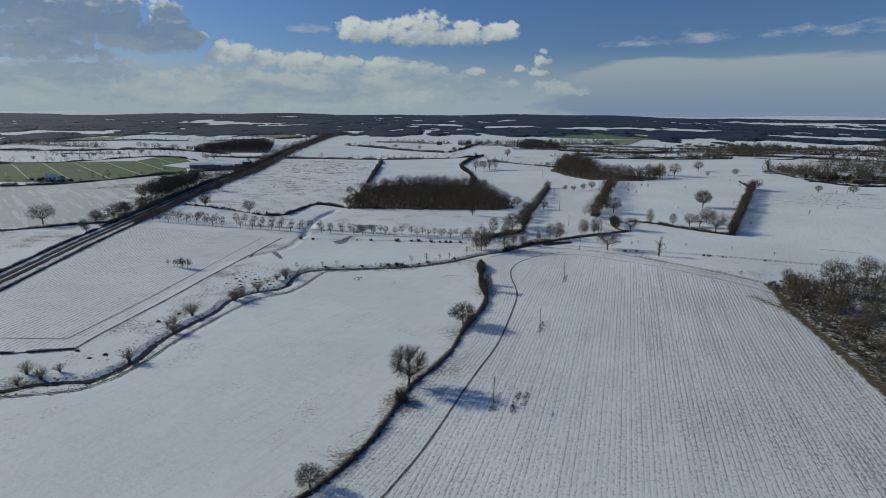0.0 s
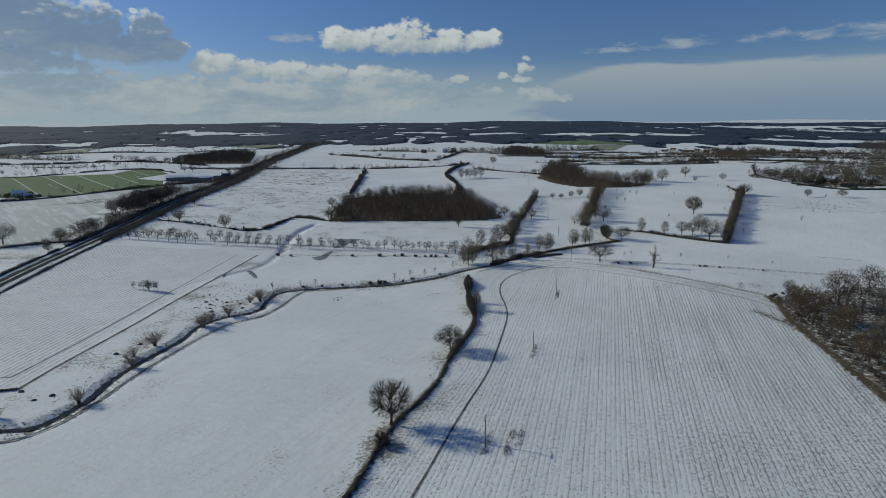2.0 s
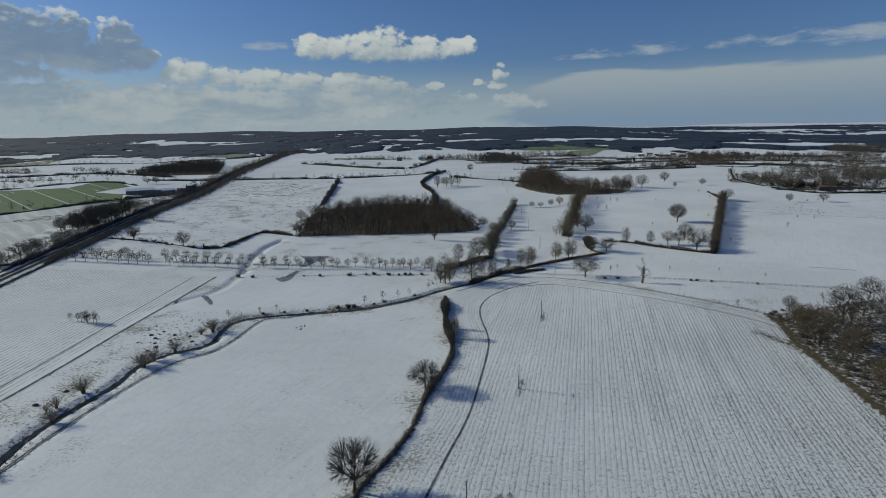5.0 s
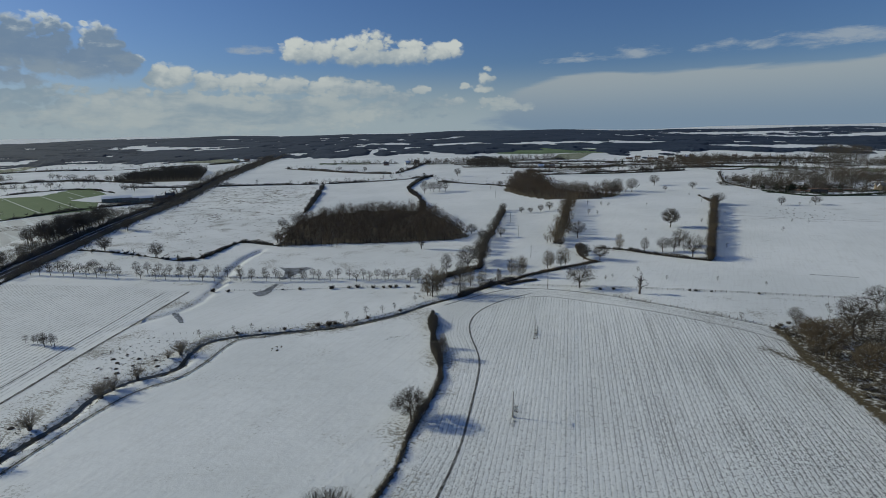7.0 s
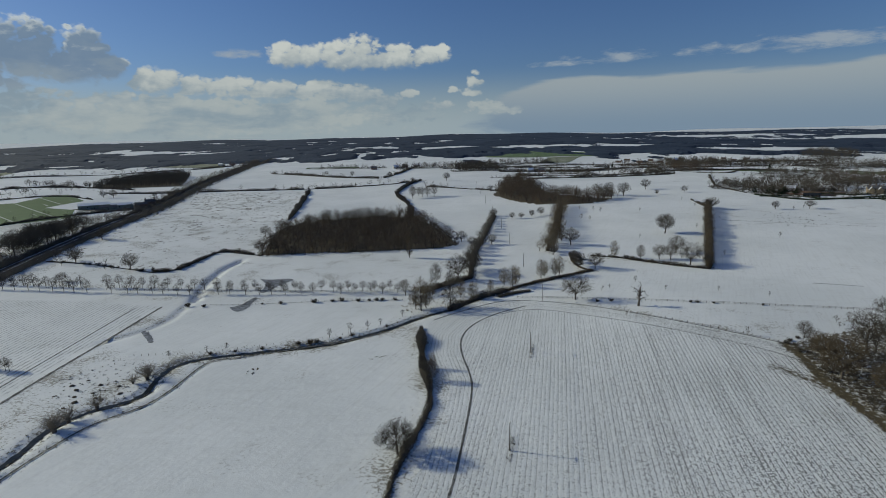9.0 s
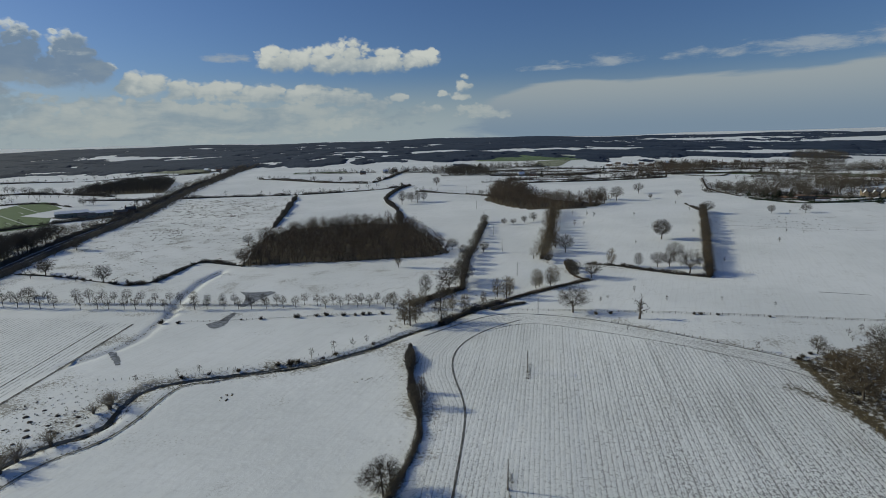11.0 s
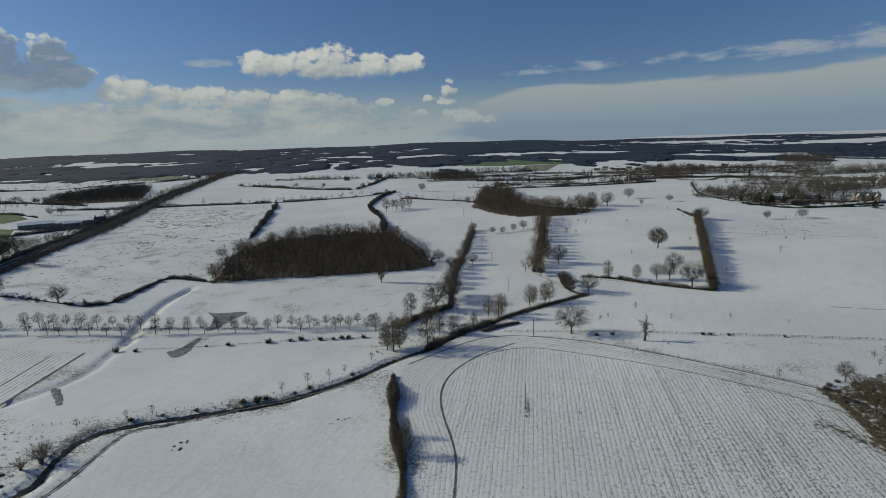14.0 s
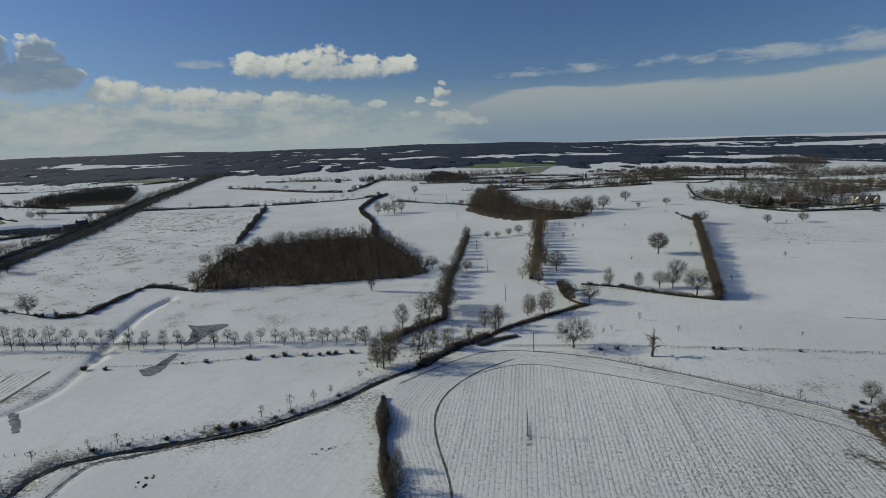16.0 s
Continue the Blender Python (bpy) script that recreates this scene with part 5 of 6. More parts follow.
hedge([(309, 1147), (399, 1066), (459, 1108)], 3.0, 3.0, TWIG_DARK, "far hedge of the valley plots", 13, 0.15, 63, 1.7, 0.4, 3, 0.6)
hedge([(543, 952), (581, 906), (621, 947)], 2.5, 1.6, TWIG_DARK, "dark hedge along the park lane", 10, 0.1, 64, 1.2, 0.3, 3, 0.4)
hedge([(448, 657), (494, 645), (491, 613), (571, 606)], 2.2, 1.8, FIR, "clipped dark garden hedge", 20, 0.05, 65, 0.8, 0.2, 2, 0.3)
hedge([(494, 645), (526, 675), (546, 643), (582, 646)], 2.2, 1.8, FIR, "clipped dark garden hedge", 20, 0.05, 66, 0.8, 0.2, 2, 0.3)
thicket("woodland", FAR_TREES, np.vstack([belt(r, 1, 10, 500 + k, 0.35, 0.95, 3, 5) for k, r in enumerate(far_rows)]), TWIG_DARK, "scattered bare trees along the far hedges", "hedgerow trees")


def distant_woods():
    """Forest canopy towards the horizon, broken by snowy fields."""
    rad, ang = 1360 * 1.0125 ** np.arange(104), np.radians(np.arange(-58, 62, 0.13))
    R, A = np.meshgrid(rad, ang, indexing="ij")
    X, Y = R * np.sin(A), R * np.cos(A)
    deg = np.degrees(A)
    n = np.empty(R.size)
    for i, (a, b) in enumerate(zip(X.ravel(), Y.ravel())):
        n[i] = 0.7 * noise.noise((a / 300, b / 480, 0.3)) + 0.7 * noise.noise((a / 90, b / 230, 5.1)) + 0.5 * noise.noise((a / 38, b / 110, 2.2))
    n = n.reshape(R.shape)
    want = 0.14 + 0.52 * np.clip((R - 1550) / 400, 0, 1) - 0.2 * np.clip((deg - 16) / 20, 0, 1) * (R > 3000)
    want -= 0.6 * np.clip((1800 - R) / 300, 0, 1)
    for a0, r0, sa, sr in [(-35, 2000, 6, 120), (-22, 2900, 3, 220), (-15, 2500, 4, 90), (-4.5, 3200, 2, 220), (0, 2500, 3, 130), (6.5, 2400, 3, 150), (15, 2400, 4, 150), (25, 2300, 5, 120), (37, 2000, 5, 150), (33, 3900, 7, 300), (14, 1620, 7, 120), (-15, 1620, 6, 90), (45, 3300, 8, 300)]:
        want -= 1.2 * np.exp(-(((deg - a0) / sa) ** 2 + ((R - r0) / sr) ** 2))
    glade = random.Random(44)
    for _ in range(280):
        a0, r0 = glade.uniform(-56, 56), 1850 * math.exp(glade.uniform(0, 0.78))
        sa, sr = glade.uniform(0.15, 1.0) * glade.uniform(0.5, 1.5), glade.uniform(0.009, 0.022) * r0
        want -= 1.5 * np.exp(-(((deg - a0) / sa) ** 2 + ((R - r0) / sr) ** 2) ** 2)
    for a0, r0, sa, sr in [(-26, 2500, 3.5, 60), (-22, 2650, 2.0, 70), (-19, 2720, 2.2, 40), (-34, 2250, 3, 50), (33, 4500, 10, 60), (40, 4000, 9, 55), (30, 3500, 5, 60), (44, 3200, 7, 60)]:
        want -= 1.5 * np.exp(-(((deg - a0) / sa) ** 2 + ((R - r0) / sr) ** 2) ** 2)
    tree = (n + want) > 0.12
    rng = np.random.default_rng(9)
    Z = land(X, Y) + np.where(tree, (5.0 + 1.2 * n) * np.clip((n + want - 0.12) / 0.3, 0.4, 1) + rng.uniform(-0.6, 0.6, R.shape), -1.0)
    X, Y = X + rng.uniform(-2, 2, R.shape), Y + rng.uniform(-6, 6, R.shape)
    i = np.arange(R.size).reshape(R.shape)
    q = np.stack([i[:-1, :-1], i[1:, :-1], i[1:, 1:], i[:-1, 1:]], -1).reshape(-1, 4)
    t = tree.ravel()
    q = q[t[q].any(1)]
    used, inv = np.unique(q, return_inverse=True)
    v = np.stack([X.ravel(), Y.ravel(), Z.ravel()], 1)[used]
    tagged(new("far_woodland", mesh_of("far_woodland", v, inv.reshape(-1, 4), HAZE_CANOPY)), "dark winter forest stretching to the horizon", "forest", kind="stuff")


# dark bare forest; blue of the distance haze is painted into its base colour
HAZE_CANOPY = plain("haze_tinted_canopy", (0.015, 0.0255, 0.047), (0.031, 0.045, 0.072), 0.008, 0.95, relief=0)
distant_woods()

# ---------------------------------------------------------------- single trees
plant("oak_tree", GREAT_OAK, -11.2, 162.5, 0.97, "large bare oak standing in the field hedge")
plant("hawthorn_tree", THORN, 8.8, 214.5, 1.13, "round bare thorn tree leaning over the hedge")
plant("ash_tree", ASHES[0], 23, 258, 0.55, "slender bare ash in the overgrown hedge")
plant("ash_tree", ASHES[1], 24, 268, 0.45, "small bare ash in the overgrown hedge")
plant("hawthorn_tree", BUSHES[0], -13.0, 152.5, 2.1, "dark thorn bush filling the hedge")
plant("hawthorn_tree", THORN, -32, 112, 0.7, "bare thorn tree growing in the hedge")
plant("hawthorn_tree", THORN, -56, 91, 0.75, "bare thorn tree at the hedge corner")
plant("oak_tree", OAKS[1], 106.5, 336, 0.92, "bare oak by the post fence", wide=1.1)
plant("dead_tree", STAG, 132.5, 318, 1.4, "dead stag-headed oak with broken limbs")
plant("oak_tree", GREAT_OAK, 240, 490, 1.12, "solitary full-crowned oak in the snowy park")
for x, y, h, k in [(204, 392, 16.5, 1), (213, 425, 13.5, 0), (200, 409, 11.5, 2), (193, 411, 11, 0), (345, 590, 14, 1), (141.5, 396, 11.5, 1), (151, 468, 14.5, 0), (272, 694, 15, 2), (280, 708, 16, 1), (310, 721, 19, 0), (298, 738, 18, 2), (284, 741, 17, 1), (365, 772, 15.5, 0), (392, 722, 10, 1), (403, 573, 9.5, 2), (436, 567, 10.5, 1), (353, 718, 7, 2)]:
    plant("oak_tree", OAKS[k], x, y, h / 16, "bare spreading oak on the snowy parkland", "tree", "parkland oaks")
plant("birch_tree", POPLARS[1], 166, 422, 0.95, "pale slender tree in the park hedge")
plant("ash_tree", ASHES[0], 180, 412, 0.68, "bare ash in the park hedge")
for x, y in [(173, 419), (184, 404), (157, 428)]:
    plant("bush", BUSHES[0], x, y, 1.3, "dark round bush in the park hedge", "bush", "hedge bushes")
plant("poplar_tree", POPLARS[0], 25, 453, 1.25, "tall narrow russet poplar before the wood", wide=0.8)
for x, y, h in [(-215, 479, 14), (-167, 455, 12.5), (-220, 488, 8), (-198, 430, 7), (-243, 572, 7)]:
    plant("oak_tree", OAKS[int(h) % 3], x, y, h / 16, "bare oak in the low field hedge", "tree", "field hedge trees")
for x, y, h in [(-78, 491, 11), (-90, 496, 9), (-98, 560, 10), (75, 478, 9), (84, 480, 8), (92, 484, 9), (70, 500, 10)]:
    plant("oak_tree", OAKS[int(h) % 3], x, y, h / 16, "bare tree at the edge of the dark wood", "tree", "wood edge trees")
for k, (x, y) in enumerate(fill([(-296, 518), (-284, 508), (-268, 520), (-272, 600), (-284, 640), (-298, 600)], 9.5, 26)[:, :2]):
    plant("oak_tree", OAKS[k % 3], x, y, pick.uniform(13.5, 19.5) / 16, "dark bare oak in the clump beside the railway", "tree", "railway oaks", 0.9)
for x, y, h in [(-272, 412, 11), (-262, 400, 9), (-267, 427, 12.5), (-262, 435, 10.5), (-270, 442, 12), (-258, 378, 8), (-266, 388, 8.5), (-274, 456, 9), (-268, 470, 11), (-272, 486, 10)]:
    plant("field_maple", OAKS[int(h) % 3], x, y, h / 16, "grey bare tree on the railway bank", "tree", "railway bank trees")
plant("oak_tree", OAKS[0], -238, 566, 0.75, "lone bare oak on the field side of the railway")
plant("oak_tree", OAKS[1], -308, 404, 1.05, "broad bare oak in the field beyond the railway", wide=1.15)
for x, y, h in [(-658, 867, 7.5), (-631, 901, 8), (-600, 927, 8), (-541, 970, 11), (-397, 905, 11), (-385, 908, 12.5), (-326, 904, 8), (-700, 850, 7), (-360, 1080, 14), (118, 997, 15.5), (161, 830, 8.5), (-50, 1147, 10), (22, 1097, 11), (-103, 1178, 9), (137, 601, 7), (146, 599, 6.5), (158, 603, 8), (169, 608, 9.5), (59, 990, 7)]:
    plant("field_tree", OAKS[int(x + y) % 3], x, y, h / 16, "bare rounded tree among distant fields", "tree", "far field trees")
for x, y, h in [(47, 780, 18), (56, 800, 13), (67, 784, 17), (76, 788, 16.5), (60, 790, 14)]:
    plant("ash_tree", ASHES[0], x, y, h / 16, "tall thin tree in a small field group", "tree", "field group")
for x, y, q in [(-236, 487, 0.9), (-226, 484, 1.1), (-208, 476, 0.8), (-203, 474, 1.0), (-190, 468, 0.9), (-184, 464, 1.1), (-178, 461, 0.8), (-162, 452, 1.0), (-158, 449, 1.2), (-147, 445, 1.5), (-140, 446, 1.7), (-133, 450, 1.6), (-131, 458, 1.3), (-128, 470, 1.5), (-126, 480, 1.2), (-123, 494, 1.4), (-117, 501, 1.3), (-104, 496, 1.2)]:
    plant("bush", BUSHES[int(q * 10) % 2], x, y, q, "dark round thorn bush along the pasture hedge", "bush", "pasture hedge bushes")
# the stream-side group where the hedges meet
for x, y, h, m in [(25, 337, 19, ASHES[1]), (28, 341, 15, POPLARS[1]), (22, 340, 14, POPLARS[1]), (40, 339, 15.5, ASHES[0]), (51, 388, 16.5, OAKS[2]), (37, 382, 13.5, ASHES[0]), (48, 354, 11.5, POPLARS[1]), (54, 350, 11, POPLARS[1]), (33, 362, 11, ASHES[1]), (61, 400, 16.5, OAKS[0]), (64, 412, 13, OAKS[2]), (44, 368, 12, ASHES[0]), (18, 364, 10, ASHES[0])]:
    plant("streamside_tree", m, x, y, h / (14 if m is POPLARS[1] else 16), "bare tree in the thicket where the hedges meet", "tree", "streamside thicket")
for x, y, h, m in [(76, 372, 12, POPLARS[1]), (80, 367, 14, ASHES[1]), (84, 374, 12, POPLARS[1]), (102, 383, 13, ASHES[1]), (105, 386, 11, POPLARS[1]), (111, 385, 13, POPLARS[1]), (115, 388, 12.5, ASHES[1]), (66, 361, 8, POPLARS[1])]:
    plant("willow_tree", m, x, y, h / (14 if m is POPLARS[1] else 16), "pale slender willow beside the ditch hedge", "tree", "ditch willows")
for x, y, h in [(128, 452, 12), (133, 462, 13), (140, 478, 15), (148, 497, 16), (157, 520, 15), (166, 545, 17), (174, 568, 16), (182, 590, 15), (191, 612, 16), (200, 636, 15), (150, 486, 14), (178, 580, 14), (137, 470, 12), (144, 488, 13), (153, 508, 14), (162, 533, 16), (170, 556, 15), (186, 600, 14), (196, 624, 13), (204, 648, 14), (131, 446, 10)]:
    plant("poplar_tree", POPLARS[0 if h > 13 else 1], x, y, h / (18 if h > 13 else 14), "tall russet tree in the long hedgerow", "tree", "hedgerow trees", 1.25)
for k, (x, y) in enumerate(smooth_line([(210.5, 382), (245, 438), (284, 499), (348, 602)], 5.2)):
    plant("hedge_tree", (POPLARS[0], ASHES[0], POPLARS[0])[k % 3], x + pick.uniform(-1, 1), y, pick.uniform(7.0, 11.5) / (16 if k % 3 == 1 else 18), "bare tree rising from the tall russet hedge", "tree", "tall hedge trees", 1.75)
for x, y, h in [(135, 414, 8), (133, 404, 10), (137, 424, 6.5), (131, 398, 7), (128, 440, 6)]:
    plant("hawthorn_tree", THORN, x, y, h / 9, "dark bare thorn on the scrub bank", "tree", "scrub bank thorns", 0.8)
for x, y, h in [(62, 405, 9), (66, 428, 8), (68, 438, 10), (76, 462, 8), (84, 486, 8), (99, 540, 9), (107, 566, 8), (115, 594, 7), (118, 610, 8), (72, 452, 11), (79, 472, 9), (88, 500, 10), (95, 525, 9), (103, 552, 8), (110, 578, 8), (122, 622, 9)]:
    plant("hedgerow_tree", OAKS[h % 3], x, y, h / 16, "small bare tree in the meadow hedgerow", "tree", "meadow hedgerow trees", 1.1)
for x, y, s, k in [(-143, 168, 0.95, 0), (-141, 161, 0.7, 1), (-136, 165, 0.95, 2), (-133, 170, 0.65, 0), (-114, 179, 1.05, 1), (-110, 204, 1.1, 2), (-114, 213, 0.85, 0), (-116, 211, 0.6, 1), (-111, 223, 1.25, 1), (-99, 242, 1.35, 2), (-98, 248, 1.15, 0), (-101, 244, 1.0, 1), (-93, 256, 1.1, 2), (-85, 277, 1.25, 1), (-89, 274, 0.8, 2), (-86, 281, 0.95, 1)]:
    plant("pollard_willow", POLLARDS[k], x, y, s, "lopped willow with a burst of rods by the stream", "tree", "pollard willows")
for x, y, h in [(-159, 298, 4.6), (-155, 297, 4.4), (-152, 295, 6.1), (-149, 294, 7.0), (-146, 294, 6.4), (-144, 293, 6.0), (-150.5, 296, 5.5), (-147.5, 292, 5.8)]:
    plant("alder_tree", AVENUE[int(h * 2) % 3], x, y, h / 8, "young thin-stemmed tree in a field clump", "tree", "field clump", 0.8)
# the field-side trees
for x, y, h, k in [(165, 232, 17, 1), (192, 250, 18.7, 2), (205, 241, 20, 0), (161, 194, 13, 1), (160, 172, 16, 0), (169, 218, 13.5, 1), (232, 281, 12, 1), (179, 266, 8, 2), (171, 247, 11, 0), (174, 256, 8.5, 0), (178, 228, 14, 1), (190, 222, 15, 0), (176, 206, 14, 2), (186, 196, 16, 1), (172, 182, 15, 0), (215, 226, 17, 2), (204, 208, 16, 0), (225, 246, 15, 1), (170, 155, 17, 2), (186, 170, 16, 0), (158, 146, 15, 1)]:
    plant("oak_tree", IVY_OAK if x < 172 else OAKS[k], x, y, h / (14 if x < 172 else 16), "old bare oak in the field-side wood strip", "tree", "field-side oaks", 0.95)
for x, y, s in [(168, 262, 0.9), (171, 264, 0.8), (176, 266, 0.7), (170, 190, 1.2), (166, 188, 0.8), (181, 262, 0.9)]:
    plant("bush", BUSHES[2], x, y, s, "pale bare bush at the wood strip", "bush", "wood strip bushes")
# the avenue along the lane
row_a = smooth_line([(-240, 432), (-200, 419), (-157, 411), (-119, 403), (-69, 391), (-41, 384), (-18, 378), (3, 376), (17, 374)], 7.8)
row_b = smooth_line([(-232, 420), (-190, 408), (-150, 399), (-134, 395), (-106, 388), (-86, 385), (-62, 381), (-44, 379), (-13, 373), (14, 369)], 8.0)
for k, (x, y) in enumerate(np.vstack([row_a, row_b])):
    if k % 17 == 9 or (k > len(row_a) and -105 < x < -97):
        continue
    plant("avenue_tree", AVENUE[k % 3], x + pick.uniform(-0.8, 0.8), y + pick.uniform(-0.8, 0.8), pick.uniform(0.82, 1.02) * (1.14 if x < -120 else 1.0), "young round-headed bare tree of the lane avenue", "tree", "avenue trees")
for x, y, s in [(-100, 366, 1.1), (-91, 364, 0.8), (-50, 362, 0.9), (-32, 361, 1.2), (-22, 361, 0.8), (-17, 361, 1.1), (-8, 359, 1.0), (-2, 358, 0.8), (2, 358, 1.0), (5, 358, 0.9), (12, 357, 0.9), (-60, 363, 0.5)]:
    plant("bush", BUSHES[0], x, y, s, "dark clipped bush on the lane's lower fence", "bush", "lane bushes")
for x, y, s in [(-32, 303, 0.9), (-27, 303, 1.3), (-24, 304, 0.9), (-47, 300, 0.7), (-9, 309, 0.8), (7, 317, 0.7), (-14, 306, 0.6), (-68, 298, 0.7), (-58, 299, 0.6)]:
    plant("bush", BUSHES[1], x, y, s, "russet bramble bush on the stream bank", "bush", "stream bank bushes")
for x, y, h in [(-19, 308, 5), (-10, 313, 5.5), (-2, 316, 4.5), (-62, 301, 4), (4, 320, 4), (-70, 300, 3.5), (15, 330, 4), (-84, 296, 4)]:
    plant("sapling", SAPLINGS[int(h * 2) % 3], x, y, h / 4, "thin bare sapling by the stream", "tree", "stream saplings")
for x, y, h in [(217, 626, 4.3), (228, 615, 5), (232, 606, 5.4), (197, 568, 7), (205, 566, 5), (271, 598, 3.6), (213, 480, 3.5), (341, 614, 4), (275, 502, 4), (356, 666, 4), (419, 568, 4), (436, 575, 3), (312, 450, 5), (345, 483, 3.2), (354, 475, 3.2), (241, 412, 4.1), (318, 535, 2.2), (160, 342, 3.4), (187, 336, 3.0), (206, 322, 3.0), (152, 362, 4.2), (126, 348, 3.6), (132, 352, 3.0), (215, 283, 4.5), (207, 281, 4), (203, 275, 3.2), (212, 277, 3.4), (158, 272, 4.5), (120, 305, 2.5), (225, 280, 4.2)]:
    plant("sapling", SAPLINGS[int(x) % 3], x, y, h / 4, "young bare parkland sapling casting a thin shadow", "tree", "parkland saplings")
for x, y, s in [(160.5, 318.5, 0.7), (163.5, 317.5, 0.7), (170.5, 315, 0.6), (192, 308, 0.6), (116, 330, 0.8), (123, 329, 0.8)]:
    plant("bush", BUSHES[0], x, y, s, "low dark bush beside the post fence", "bush", "fence bushes")
# gardens round the big house
for x, y, h in [(500, 660, 9), (512, 652, 12), (476, 680, 13), (488, 672, 12), (520, 700, 14), (545, 690, 13), (560, 720, 15), (600, 700, 15), (640, 720, 16), (480, 720, 10), (470, 740, 9), (530, 670, 8), (458, 700, 7), (572, 628, 10), (596, 618, 8), (560, 640, 9), (540, 630, 7), (612, 606, 9), (552, 612, 6)]:
    plant("garden_tree", OAKS[h % 3], x, y, h / 16, "bare garden tree near the big house", "tree", "garden trees")
for x, y, q in [(470, 672, 0.9), (478, 663, 0.8), (487, 668, 1.0), (494, 657, 0.8), (502, 664, 0.9), (482, 682, 1.1), (496, 676, 0.9), (466, 690, 0.8), (520, 648, 0.6), (538, 655, 0.7)]:
    plant("yew_tree", FIRS[1], x, y, q, "dark spreading yew in the manor gardens", "tree", "garden yews", 1.15)
plant("cedar_tree", FIRS[1], 545, 592, 0.95, "dark spreading cedar before the big house")
for x, y, s in [(330, 1082, 1.2), (556, 704, 0.6), (505, 676, 0.55), (690, 960, 1.2), (470, 1120, 1.1)]:
    plant("fir_tree", FIRS[0], x, y, s, "dark evergreen among bare trees", "tree", "evergreens")

# ---------------------------------------------------------------- railway
ribbon("railway_bed", RAILWAY, 9.5, BALLAST, 0.10, "dark ballast bed of the double railway line", "railway", 4.0)


def rail_line(offset):
    line = smooth_line(RAILWAY, 6.0)
    line = line + side_of(line) * offset
    s = side_of(line)
    v, f = [], []
    for k, (q, w) in enumerate(zip(line, s)):
        z = ground_z(*q)
        for a, h in ((-0.05, 0.28), (-0.05, 0.44), (0.05, 0.44), (0.05, 0.28)):
            v.append((q[0] + w[0] * a, q[1] + w[1] * a, z + h))
        if k:
            b = 4 * k
            for c in range(3):
                f.append((b - 4 + c, b - 3 + c, b + 1 + c, b + c))
    tagged(new("rail", mesh_of("rail", v, f, RAIL)), "long steel rail of the railway track", "rail", "railway rails")


for off in (-3.1, -1.66, 1.66, 3.1):
    rail_line(off)
for off, w_, lab in ((-2.38, 2.7, "snow-dusted sleepers of the western track"), (2.38, 2.7, "snow-dusted sleepers of the eastern track")):
    line = smooth_line(RAILWAY[:8], 0.9)
    line = line + side_of(line) * off
    s = side_of(line)
    v, f = [], []
    for q, w in zip(line, s):
        d = np.array((-w[1], w[0]))
        z = ground_z(*q) + 0.27
        b = len(v)
        for a, e in ((-1, -1), (1, -1), (1, 1), (-1, 1)):
            v.append((q[0] + w[0] * a * w_ / 2 + d[0] * e * 0.13, q[1] + w[1] * a * w_ / 2 + d[1] * e * 0.13, z))
        f.append((b, b + 1, b + 2, b + 3))
    tagged(new("sleepers", mesh_of("sleepers", v, f, SLEEPER)), lab, "sleepers", kind="stuff")
for off in (-5.6, 0.0, 5.3):
    ribbon("verge", [(x + off, y) for x, y in RAILWAY[:7]], 0.8, SNOW, 0.16, "strip of snow lying beside the rails", "verge", 3.0)
ribbon("verge", [(x + 7.2, y) for x, y in RAILWAY[:6]], 1.6, SNOW, 0.14, "snowy verge beside the railway", "verge", 4.0)
hedge([(x + 10.5, y) for x, y in RAILWAY[:5]], 2.4, 1.0, TWIG_DARK, "low dark scrub along the railway fence", 30, 0.1, 51, 0.6, 0.12)
hedge([(x - 9.0, y) for x, y in RAILWAY[:5]], 2.6, 1.5, TWIG_DARK, "ragged dark hedge on the railway's far side", 30, 0.1, 52, 0.8, 0.14)

# ---------------------------------------------------------------- utility poles
def box(bm, x0, y0, z0, x1, y1, z1):
    c = Matrix.Translation(((x0 + x1) / 2, (y0 + y1) / 2, (z0 + z1) / 2)) @ Matrix.Diagonal((x1 - x0, y1 - y0, z1 - z0, 1))
    bmesh.ops.create_cube(bm, size=1.0, matrix=c)


def rod(bm, z0, z1, r0, r1, x=0.0, y=0.0, n=8):
    bmesh.ops.create_cone(bm, cap_ends=True, segments=n, radius1=r0, radius2=r1, depth=z1 - z0, matrix=Matrix.Translation((x, y, (z0 + z1) / 2)))


def utility_pole():
    ob = tagged(new("utility_pole"), "weathered wooden power pole with a crossarm", "pole", "power poles")
    bm = bmesh.new()
    rod(bm, -0.6, 8.8, 0.17, 0.12)
    bm_part("pole", bm, POLE_WOOD, ob)
    bm = bmesh.new()
    box(bm, -1.15, -0.07, 8.25, 1.15, 0.07, 8.42)
    bm_part("crossarm", bm, STEEL, ob, "grey steel crossarm")
    for x in (-1.05, 0.0, 1.05):
        bm = bmesh.new()
        base = 8.42 if x else 8.8
        rod(bm, base, base + 0.22, 0.03, 0.03, x)
        rod(bm, base + 0.12, base + 0.34, 0.09, 0.06, x)
        bm_part("insulator", bm, RENDERED, ob)
    bm = bmesh.new()
    box(bm, -0.2, -0.02, 2.6, 0.2, -0.19, 3.0)
    bm_part("sign_plate", bm, STEEL, ob)
    return ob


